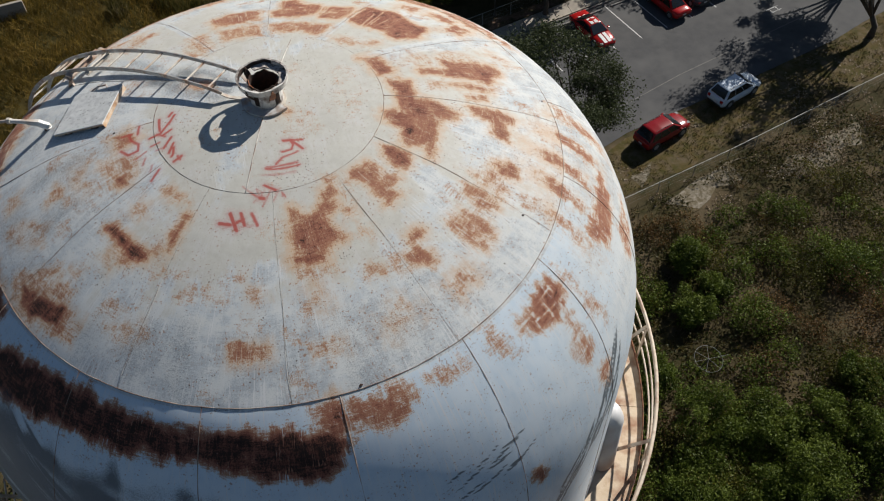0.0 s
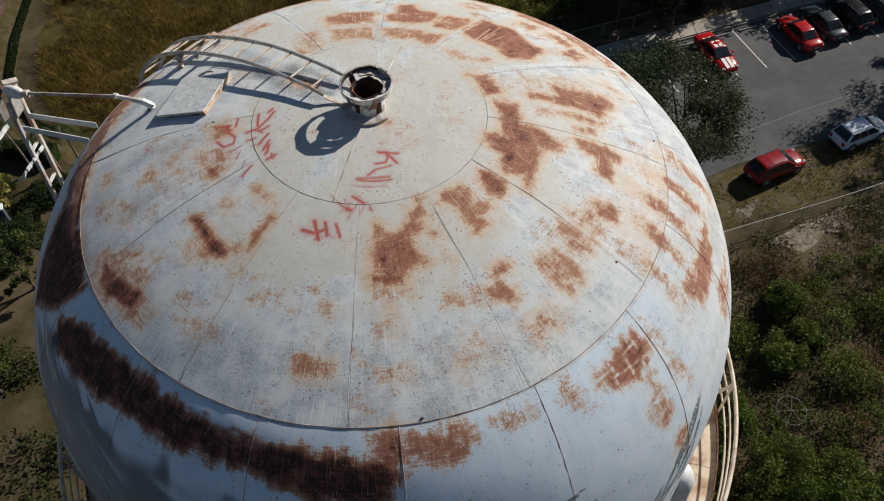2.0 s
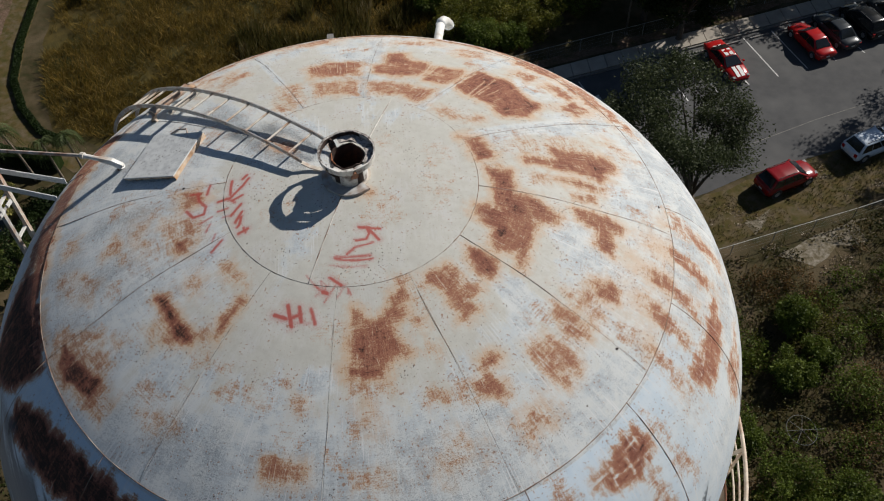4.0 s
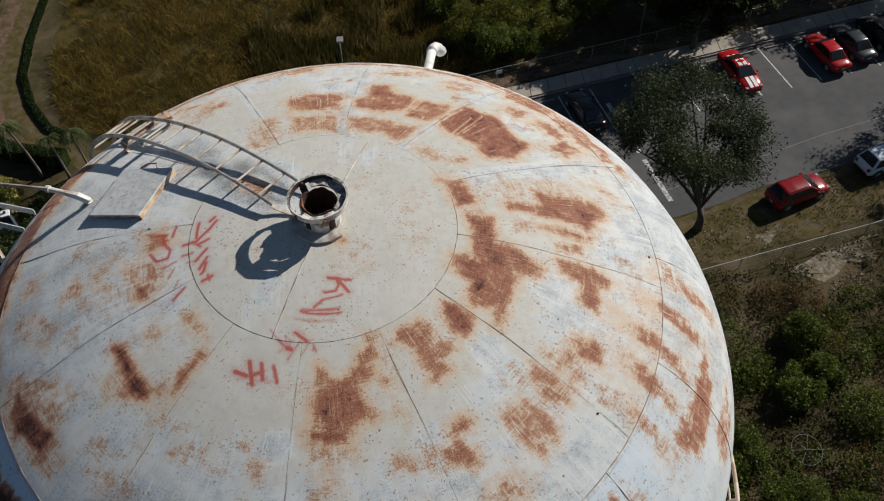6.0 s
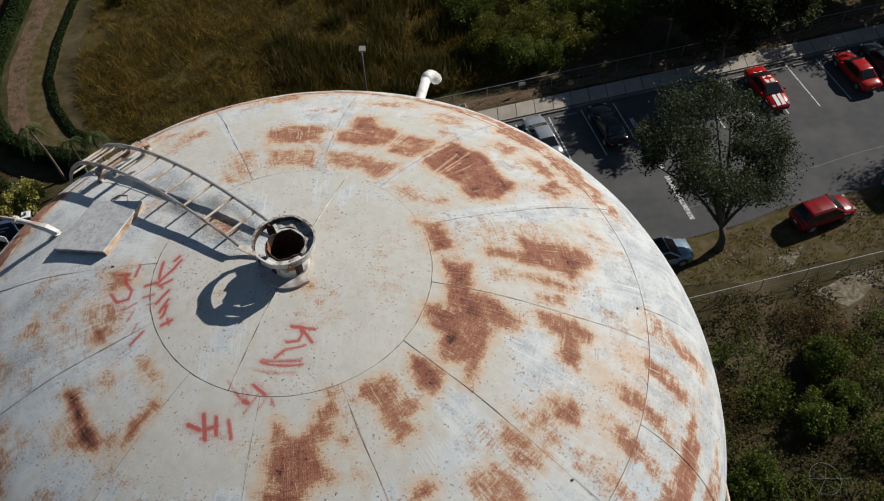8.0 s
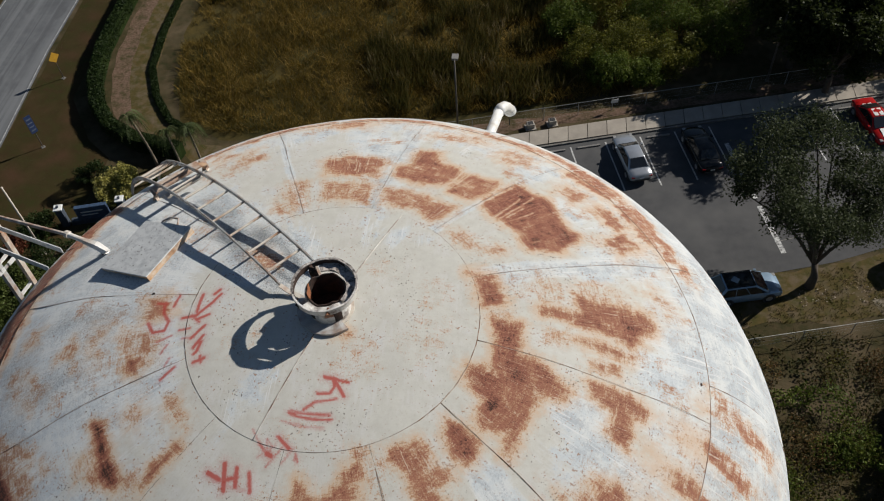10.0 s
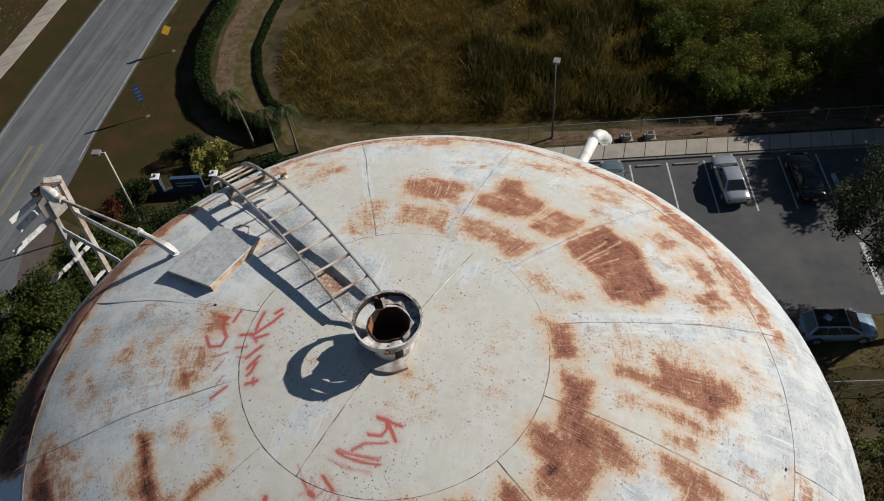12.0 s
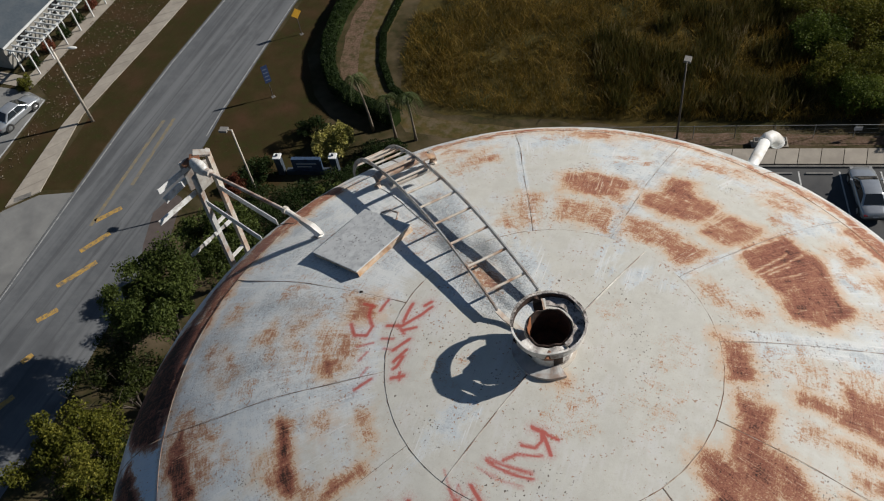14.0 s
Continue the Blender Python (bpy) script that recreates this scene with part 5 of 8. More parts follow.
for r, z, rad in ((R_RAIL, Z_RAIL, 0.034), (R_RAIL - 0.01, Z_RAIL - 0.38, 0.017), (R_RAIL - 0.015, Z_RAIL - 0.72, 0.017)):
    bm = bmesh.new()
    tube(bm, [(r * math.cos(radians(3 * k)), r * math.sin(radians(3 * k)), z) for k in range(120)], rad, sides=10, closed=True)
    part("rail" if rad > 0.03 else "mid_rail", bm, RAILP, balcony, smooth=True)
bm = bmesh.new()
ring(bm, 5.62, 5.634, Z_DECK - 0.08, Z_DECK + 0.10, n=96)
part("toe_board", bm, RUSTY, balcony, "rusted toe board")
legs = empty("tower_legs", pose(0, 0, 0), label="white painted tubular steel legs carrying the tank", category="tower")
GREYW = mat("leg_paint", (0.58, 0.58, 0.57), 0.55, c2=(0.50, 0.50, 0.50), scale=2, c3=(0.35, 0.2, 0.12), scale3=0.5)
for i in range(8):
    a = radians(-34.5 + 45 * i)
    c, s = math.cos(a), math.sin(a)
    bm = bmesh.new()
    tube(bm, [(4.90 * c, 4.90 * s, TOP - 5.05), (4.91 * c, 4.91 * s, TOP - 5.12), (4.93 * c, 4.93 * s, TOP - 5.3), (4.98 * c, 4.98 * s, TOP - 7.5), (7.2 * c, 7.2 * s, 0.0)], [0.10, 0.20, 0.25, 0.27, 0.34], sides=20)
    part("leg", bm, GREYW, legs, smooth=True)
for z, r in ((12.0, 6.5), (22.0, 5.85)):
    for i in range(8):
        a, b = radians(-34.5 + 45 * i), radians(-34.5 + 45 * (i + 1))
        bm = bmesh.new()
        tube(bm, [(r * math.cos(a), r * math.sin(a), z), (r * math.cos(b), r * math.sin(b), z)], 0.12, sides=10)
        part("strut", bm, GREYW, legs)
bm = bmesh.new()
tube(bm, [(0, 0, 0.0), (0, 0, TOP - 8.9)], 0.75, sides=28)
part("riser", bm, GREYW, legs, "wide central riser pipe", smooth=True)

# ---- the ground and what lies on it ----
rng = np.random.default_rng(7)
def road_material():
    """Worn asphalt: wheel tracks and smears along the road, and darker patches."""
    m = mat("road_asphalt", (0.098, 0.104, 0.110), 0.9, spec=0.25, c2=(0.122, 0.126, 0.130), scale=1.6, detail=8.0, c3=(0.082, 0.086, 0.091), scale3=0.25, bump=0.25, bscale=60)
    nt = m.node_tree
    N, L = nt.nodes.new, nt.links.new
    b = nt.nodes["Principled BSDF"]
    base = b.inputs["Base Color"].links[0].from_socket
    pos = N("ShaderNodeNewGeometry").outputs["Position"]

    def layer(base, stretch, turn, scale, lo, hi, to, col):
        mp = N("ShaderNodeMapping")
        mp.inputs["Scale"].default_value = stretch
        mp.inputs["Rotation"].default_value = (0, 0, radians(turn))
        L(pos, mp.inputs["Vector"])
        n = N("ShaderNodeTexNoise")
        n.inputs["Detail"].default_value = 5
        n.inputs["Scale"].default_value = scale
        L(mp.outputs[0], n.inputs["Vector"])
        r = N("ShaderNodeMapRange")
        r.inputs["From Min"].default_value, r.inputs["From Max"].default_value, r.inputs["To Max"].default_value = lo, hi, to
        L(n.outputs["Fac"], r.inputs["Value"])
        x = N("ShaderNodeMix")
        x.data_type = "RGBA"
        L(r.outputs["Result"], x.inputs["Factor"])
        L(base, x.inputs[6])
        x.inputs[7].default_value = (*col, 1)
        return x.outputs[2]

    base = layer(base, (1.0, 0.03, 1), -5, 0.9, 0.48, 0.62, 0.75, (0.150, 0.155, 0.160))
    base = layer(base, (1.0, 0.02, 1), -5, 2.6, 0.54, 0.66, 0.6, (0.070, 0.073, 0.078))
    base = layer(base, (1.0, 0.30, 1), -5, 0.35, 0.60, 0.63, 0.5, (0.075, 0.078, 0.082))
    L(base, b.inputs["Base Color"])
    return m


GROUND = mat("scrub_soil", (0.056, 0.042, 0.020), 0.95, spec=0.1, c2=(0.030, 0.030, 0.011), scale=1.6, c3=(0.10, 0.075, 0.045), scale3=0.25, bump=0.5, bscale=6)
FIELD_S = mat("field_soil", (0.080, 0.058, 0.017), 0.95, spec=0.1, c2=(0.045, 0.036, 0.012), scale=1.1, c3=(0.040, 0.042, 0.016), scale3=0.16, bump=0.5, bscale=5)
LAWN = mat("dry_lawn", (0.040, 0.026, 0.012), 0.95, spec=0.05, c2=(0.031, 0.034, 0.010), scale=1.4, detail=8.0, c3=(0.058, 0.033, 0.018), scale3=0.35, bump=0.4, bscale=14)
LAWN_G = mat("greenish_lawn", (0.092, 0.064, 0.026), 0.95, spec=0.1, c2=(0.048, 0.046, 0.012), scale=1.3, detail=7.0, c3=(0.115, 0.088, 0.058), scale3=1.1, bump=0.4, bscale=12)
SAND = mat("pale_sand", (0.26, 0.23, 0.185), 0.95, spec=0.1, c2=(0.075, 0.06, 0.032), scale=3.2, detail=7.0, c3=(0.11, 0.088, 0.05), scale3=1.4, bump=0.4, bscale=9)
MULCH = mat("pine_mulch", (0.080, 0.050, 0.030), 0.95, spec=0.1, c2=(0.17, 0.115, 0.085), scale=5, detail=7.0, c3=(0.045, 0.042, 0.016), scale3=1.0, bump=0.5, bscale=20)
ASPH = mat("lot_asphalt", (0.060, 0.060, 0.062), 0.9, spec=0.2, c2=(0.073, 0.073, 0.073), scale=1.4, detail=6.0, c3=(0.096, 0.095, 0.093), scale3=0.2, bump=0.25, bscale=60)
ROADM = road_material()
APRON = mat("apron_concrete", (0.20, 0.20, 0.19), 0.9, c2=(0.16, 0.16, 0.155), scale=0.7, c3=(0.12, 0.12, 0.118), scale3=0.25, bump=0.2, bscale=40)
BROWNA = mat("brown_paving", (0.085, 0.066, 0.058), 0.9, c2=(0.065, 0.050, 0.045), scale=1.5, bump=0.2)
CONC = mat("walk_concrete", (0.325, 0.29, 0.24), 0.9, c2=(0.27, 0.24, 0.20), scale=1.5, c3=(0.24, 0.21, 0.175), scale3=0.5, bump=0.25, bscale=40, rand=0.06)
KERB = mat("kerb_concrete", (0.17, 0.16, 0.145), 0.9, c2=(0.11, 0.105, 0.095), scale=3)
LINE = mat("white_line_paint", (0.55, 0.55, 0.53), 0.8, c2=(0.40, 0.40, 0.39), scale=5, c3=(0.16, 0.16, 0.16), scale3=8.0)
FADED = mat("worn_white_paint", (0.50, 0.50, 0.48), 0.85, c2=(0.34, 0.34, 0.33), scale=5, c3=(0.08, 0.08, 0.08), scale3=5.0)
EDGEW = mat("faded_edge_paint", (0.36, 0.36, 0.35), 0.85, c2=(0.24, 0.24, 0.235), scale=4, c3=(0.13, 0.132, 0.135), scale3=2.0)
YFADE = mat("faded_yellow_paint", (0.16, 0.142, 0.105), 0.85, c2=(0.22, 0.17, 0.09), scale=2, c3=(0.122, 0.124, 0.124), scale3=2.2)
YLINE = mat("yellow_line_paint", (0.46, 0.27, 0.05), 0.8, c2=(0.30, 0.20, 0.07), scale=4, c3=(0.10, 0.098, 0.092), scale3=3.0)

sheet("ground", [(-1500, -1500), (1500, -1500), (1500, 1500), (-1500, 1500)], 0, GROUND, label="dark scrubby soil reaching the horizon", category="ground")


def ragged(pts, amp=0.35, step=1.0):
    """An outline with small irregular wanderings."""
    out = []
    for i, p in enumerate(pts):
        q = pts[(i + 1) % len(pts)]
        n = max(1, int(math.hypot(q[0] - p[0], q[1] - p[1]) / step))
        if n > 60:
            n = 60
        for k in range(n):
            t = k / n
            x, y = p[0] + (q[0] - p[0]) * t, p[1] + (q[1] - p[1]) * t
            out.append((x + amp * (rng.random() - 0.5) * 2, y + amp * (rng.random() - 0.5) * 2))
    return out


sheet("field", ragged([(-29.8, 90), (-29.3, 55), (-28.0, 49), (-26.0, 44.9), (-22.3, 43.4), (-16.7, 43.9), (-8.1, 45.2), (-2, 46.6), (6, 48.2), (30, 90)], 0.3), 0.006, FIELD_S, label="brown dry meadow soil", category="field")
sheet("lawn_verge", [(-41.2, 90), (-40.6, 46), (-40.2, 38), (-39.6, 33.5), (-38.9, 30.5), (-33, 28.5), (-31.5, 33), (-31.0, 41), (-33.4, 43.0), (-36.6, 48), (-37.0, 60), (-37.6, 90)], 0.008, LAWN, label="short brown lawn beside the road", category="lawn")
sheet("lawn_verge", [(-52.3, 90), (-52.6, 40), (-50.6, 27.4), (-47.9, 28.2), (-48.5, 36), (-48.9, 44), (-48.9, 90)], 0.008, LAWN, label="short brown lawn between road and walk", category="lawn")
sheet("lawn_verge", [(-60.6, 90), (-60.2, 39), (-57.4, 37.2), (-56.2, 29.1), (-54.6, 20.5), (-52.3, 24.9), (-53.8, 35), (-54.2, 43), (-54.4, 90)], 0.008, LAWN, label="brown lawn with fallen leaves", category="lawn")
sheet("grass_strip", ragged([(13, 27.0), (23, 28.2), (36, 31.5), (55, 36.3), (75, 41), (75, 47.5), (51.2, 41.0), (47.3, 39.5), (32.4, 35.6), (18.6, 31.7), (12, 30.0)], 0.3), 0.007, LAWN_G, label="yellowish grass strip along the parking lot", category="grass")
sheet("sand_patch", ragged([(26, 27.0), (30, 28.2), (33, 29.4), (32, 27.6), (28, 26.0)], 0.5), 0.009, SAND, label="pale sand showing through grass", category="sand")
sheet("sand_patch", ragged([(34, 27.2), (38.5, 28.6), (44, 30.0), (43, 28.2), (37, 26.2)], 0.5), 0.009, SAND, label="pale sand showing through scrub", category="sand")
sheet("sand_patch", ragged([(24.3, 29.7), (26.5, 30.9), (26.0, 29.6), (24.6, 28.9)], 0.3), 0.009, SAND, label="pale sand beside the parked car", category="sand")
sheet("mulch_bed", ragged([(-34.6, 90), (-34.9, 58.8), (-34.7, 53.6), (-33.6, 48.9), (-32.4, 46.2), (-30.5, 43.6), (-29.3, 44.2), (-31.0, 46.6), (-32.1, 49.2), (-33.0, 53.2), (-33.4, 57), (-33.0, 90)], 0.12), 0.009, MULCH, label="reddish mulch bed along the hedge", category="mulch")
sheet("field_path", ragged([(-26.6, 43.2), (-22.3, 42.6), (-16.7, 43.1), (-8.1, 44.4), (-4, 45.4), (-4, 43.8), (-14, 41.0), (-24, 40.6)], 0.15), 0.012, LAWN_G, label="trodden grass path along the meadow", category="path")
sheet("litter_strip", ragged([(-4, 45.4), (10, 48.3), (30, 53.2), (45, 57.2), (45, 56.4), (30, 52.2), (10, 47.3), (-4, 43.8)], 0.12), 0.010, MULCH, label="leaf litter strip behind the pavement", category="ground")

sheet("grass_strip", [(-33.2, 90), (-33.5, 57), (-33.1, 53.2), (-32.2, 49.2), (-31.1, 46.6), (-29.5, 44.2), (-27.0, 43.4), (-24.5, 43.0), (-26.0, 44.6), (-28.8, 47.8), (-30.4, 51.8), (-30.9, 57.3), (-30.8, 90)], 0.0075, LAWN_G, label="worn green grass strip along the mulch bed", category="grass")

# road, its lines and the apron of the side street
sheet("road", [(-48.9, 300), (-48.8, 44.2), (-48.4, 35.8), (-47.7, 27.9), (-46.7, 17.6), (-46.4, -120), (-36.0, -120), (-36.2, 10), (-37.6, 22.5), (-39.3, 30), (-39.9, 36.3), (-40.3, 39.2), (-40.7, 46), (-41.2, 54.4), (-41.4, 300)], 0.02, ROADM, label="worn grey asphalt road", category="road")
sheet("apron", [(-47.72, 27.9), (-50.4, 26.9), (-52.2, 24.8), (-54.6, 20.3), (-90, 12), (-90, -10), (-46.45, -10), (-46.72, 17.6)], 0.016, APRON, label="grey side street mouth", category="road")
sheet("brown_paving", [(-39.3, 29.9), (-39.9, 27.7), (-38.8, 24.6), (-37.6, 22.4), (-36.4, 22.6), (-36.9, 25.0), (-38.4, 29.6)], 0.026, BROWNA, label="dark brown paving patch at the road edge", category="paving")


def strip(name, pts, width, z, material, parent=None, **tags):
    """A painted or laid strip of even width along a line."""
    v, f = [], []
    for i, p in enumerate(pts):
        a, b = pts[max(i - 1, 0)], pts[min(i + 1, len(pts) - 1)]
        d = Vector((b[0] - a[0], b[1] - a[1])).normalized() * width / 2
        v += [(p[0] - d.y, p[1] + d.x, z), (p[0] + d.y, p[1] - d.x, z)]
    for i in range(len(pts) - 1):
        f.append((2 * i, 2 * i + 1, 2 * i + 3, 2 * i + 2))
    return raw(name, v, f, material, parent, **tags)


markings = empty("road_markings", pose(0, 0, 0), label="faded white and yellow painted road lines", category="road markings", kind="structure")
strip("edge_line", [(-48.65, 120), (-48.55, 44.2), (-48.15, 35.8), (-47.45, 27.9), (-46.5, 17.6), (-46.3, 6)], 0.11, 0.025, EDGEW, markings)
strip("edge_line", [(-41.55, 120), (-41.4, 54.4), (-40.9, 46), (-40.5, 39.2), (-40.2, 36.3)], 0.10, 0.025, EDGEW, markings)
for pts in ([(-44.06, 25.2), (-44.44, 29.8), (-44.96, 37.2)], [(-43.3, 29.8), (-44.17, 37.6)]):
    strip("centre_line", pts, 0.30, 0.025, YFADE, markings)
for x0, y0, x1, y1 in ((-44.0, 25.7, -42.7, 27.5), (-43.3, 22.8, -42.1, 25.0), (-43.0, 19.5, -41.4, 22.3), (-42.5, 16.5, -41.6, 17.8), (-41.3, 13.3, -40.95, 14.1), (-40.6, 9.8, -40.1, 11.0), (-40.3, 6.5, -39.8, 7.7)):
    strip("hatch_bar", [(x0, y0), (x1, y1)], 0.44, 0.025, YLINE, markings)

# pavement slabs, one by one
def walk_slabs(name, line_a, line_b, n, z, label):
    w = empty(name, pose(0, 0, 0), label=label, category="pavement", kind="structure")

    def at(line, t):
        d = [0.0]
        for p, q in zip(line, line[1:]):
            d.append(d[-1] + math.hypot(q[0] - p[0], q[1] - p[1]))
        return Vector((float(np.interp(t * d[-1], d, [p[0] for p in line])), float(np.interp(t * d[-1], d, [p[1] for p in line]))))

    for i in range(n):
        g = 0.012 / 1.5 / n
        t0, t1 = i / n + g * 2, (i + 1) / n - g * 2
        v = []
        for zz in (z - 0.15, z):
            e = 0.0 if zz < z else 0.01
            v += [(*at(line_a, t0), zz), (*at(line_a, t1), zz), (*at(line_b, t1), zz), (*at(line_b, t0), zz)]
        raw("slab", v, [(4, 5, 6, 7), (0, 4, 7, 3), (1, 2, 6, 5), (0, 1, 5, 4), (3, 7, 6, 2)], CONC, w)
    return w


walk_slabs("pavement", [(-22, 37.2), (1.1, 43.05), (25, 48.95), (62, 58.1)], [(-22, 38.8), (1.0, 44.62), (25.1, 50.6), (62, 59.8)], 56, 0.15, "pale concrete slab pavement above the parking lot")
walk_slabs("pavement", [(-52.3, 110), (-52.4, 46.4), (-52.7, 36.0), (-50.5, 27.2)], [(-54.2, 110), (-54.1, 42.7), (-53.7, 33.9), (-52.3, 25.0)], 54, 0.10, "grey concrete slab pavement beside the road")
raw("drain_grate", [(-51.9, 25.6, 0.104), (-50.9, 26.6, 0.104), (-51.2, 27.0, 0.104), (-52.2, 26.0, 0.104)], [(0, 1, 2, 3)], KERB, kind="structure", label="dark metal drain grate in the pavement", category="drain")

# parking lot: its own axes, u along the kerb and v towards the tower
U, V = Vector((0.971, 0.2395)), Vector((0.2395, -0.971))


def lot(u, v, z=0.0):
    p = Vector((1.1, 42.9)) + U * u + V * v
    return (p.x, p.y, z)


sheet("parking_lot", [lot(-24, 0.05)[:2], lot(64, 0.05)[:2], (75, 48.0), (51.0, 40.8), (47.3, 39.4), (32.4, 35.7), (26.1, 34.3), (22.6, 32.9), (18.5, 31.8), (-22, 22)], 0.02, ASPH, label="dark asphalt parking lot with a patched surface", category="parking lot")
kerb = empty("kerb", pose(0, 0, 0), label="dark concrete kerb along the pavement", category="kerb", kind="structure")
for i in range(28):
    a, b = -24 + 3.05 * i, -24 + 3.05 * (i + 1) - 0.015
    raw("kerb_stone", [lot(a, 0.0, 0.0), lot(b, 0.0, 0.0), lot(b, 0.16, 0.0), lot(a, 0.16, 0.0), lot(a, 0.0, 0.155), lot(b, 0.0, 0.155), lot(b, 0.14, 0.15), lot(a, 0.14, 0.15)], [(4, 5, 6, 7), (3, 7, 6, 2), (0, 4, 7, 3), (1, 2, 6, 5), (0, 1, 5, 4)], KERB, kerb)
stripes = empty("bay_lines", pose(0, 0, 0), label="white painted parking bay lines", category="bay lines", kind="structure")
BAYS = [4.05 + 2.74 * k for k in range(-9, 5)] + [30.35 + 2.75 * k for k in range(-4, 10)]
for u in BAYS:
    strip("bay_line", [lot(u, 0.5)[:2], lot(u, 5.75)[:2]], 0.11, 0.025, LINE, stripes)
strip("lot_seam", [(19.0, 34.5), (33.0, 39.3), (47, 43.2), (60, 46.6)], 0.06, 0.0235, KERB, stripes)
wide = [(16.9 + 0.17 * k, 44.2 - 0.71 * k) for k in range(16)]
for k in range(0, 15):
    if k in (3, 8):
        continue
    p, q = wide[k], wide[k + 1]
    strip("dashed_bar", [p, (p[0] + (q[0] - p[0]) * 0.985, p[1] + (q[1] - p[1]) * 0.985)], 0.36, 0.025, FADED, stripes)
for u0, v0, u1, v1 in ((42.0, 8.4, 43.3, 8.4), (42.0, 8.9, 43.3, 8.9), (42.3, 8.3, 42.3, 9.0), (43.0, 8.3, 43.0, 9.0)):
    strip("painted_mark", [lot(u0, v0)[:2], lot(u1, v1)[:2]], 0.07, 0.025, LINE, stripes)
STOPM = mat("wheel_stop_concrete", (0.20, 0.19, 0.175), 0.9, c2=(0.13, 0.125, 0.12), scale=4)
stop = None
for u0, u1 in list(zip(BAYS[:14], BAYS[1:14])) + list(zip(BAYS[14:], BAYS[15:])):
    m = Matrix.Translation(lot((u0 + u1) / 2, 0.75, 0.02)) @ pose(0, 0, 0, 0, 0, 13.86)
    if stop is None:
        bm = bmesh.new()
        box(bm, -0.9, 0.9, -0.075, 0.075, 0, 0.11, bevel=0.02)
        stop = part("wheel_stop", bm, STOPM, label="low grey concrete wheel stop in a parking bay", category="wheel stop", group="wheel stops of the lot")
        stop.matrix_world = m
    else:
        copy_thing(stop, m)

# ---- plants ----
def leaf_material(name, *cols, gloss=0.55, trans=0.34):
    m = bpy.data.materials.new(name)
    m.use_nodes = True
    nt = m.node_tree
    N, L = nt.nodes.new, nt.links.new
    b = nt.nodes["Principled BSDF"]
    geo = N("ShaderNodeNewGeometry")
    r = N("ShaderNodeValToRGB")
    r.color_ramp.elements[0].color, r.color_ramp.elements[1].color = (*cols[0], 1), (*cols[-1], 1)
    for i, c in enumerate(cols[1:-1]):
        e = r.color_ramp.elements.new((i + 1) / (len(cols) - 1))
        e.color = (*c, 1)
    n = N("ShaderNodeTexNoise")
    n.inputs["Scale"].default_value = 0.55
    n.inputs["Detail"].default_value = 3
    L(geo.outputs["Position"], n.inputs["Vector"])
    a = N("ShaderNodeMath")
    a.operation = "MULTIPLY_ADD"
    a.inputs[1].default_value, a.inputs[2].default_value = 1.5, -0.55
    L(n.outputs["Fac"], a.inputs[0])
    mx = N("ShaderNodeMath")
    mx.operation = "MULTIPLY_ADD"
    mx.inputs[1].default_value = 0.55
    L(geo.outputs["Random Per Island"], mx.inputs[0])
    L(a.outputs[0], mx.inputs[2])
    L(mx.outputs[0], r.inputs["Fac"])
    L(r.outputs["Color"], b.inputs["Base Color"])
    b.inputs["Roughness"].default_value = gloss
    b.inputs["Specular IOR Level"].default_value = 0.12
    t = N("ShaderNodeBsdfTranslucent")
    L(r.outputs["Color"], t.inputs["Color"])
    s = N("ShaderNodeMixShader")
    s.inputs[0].default_value = trans
    L(b.outputs[0], s.inputs[1])
    L(t.outputs[0], s.inputs[2])
    L(s.outputs[0], nt.nodes["Material Output"].inputs["Surface"])
    return m


def leaf_mesh(name, centres, size, flat=0.3):
    """Small pointed leaves, one folded quad each, at the given centres and sizes."""
    n = len(centres)
    a = rng.normal(size=(n, 3))
    a[:, 2] *= flat + 0.3
    a /= np.linalg.norm(a, axis=1)[:, None]
    b = np.cross(a, rng.normal(size=(n, 3)))
    b /= np.linalg.norm(b, axis=1)[:, None] + 1e-9
    s = np.broadcast_to(np.asarray(size), (n,))[:, None] * (0.6 + 0.8 * rng.random((n, 1)))
    c = np.cross(a, b) * s * 0.15
    v = np.stack([centres - a * s, centres + b * s * 0.55 + c, centres + a * s, centres - b * s * 0.55 + c], 1).reshape(-1, 3)
    f = np.arange(4 * n).reshape(-1, 4)
    return mesh_arrays(name, v, f)


def clump(c, r, n, hollow=0.35):
    """Points scattered in a lumpy ball, denser near its skin."""
    d = rng.normal(size=(n, 3))
    d /= np.linalg.norm(d, axis=1)[:, None]
    k = hollow + (1 - hollow) * rng.random((n, 1)) ** 0.6
    lump = 1 + 0.25 * np.sin(d[:, :1] * 5 + c[0]) * np.cos(d[:, 1:2] * 4 + c[1])
    return np.asarray(c) + d * k * lump * np.asarray(r)


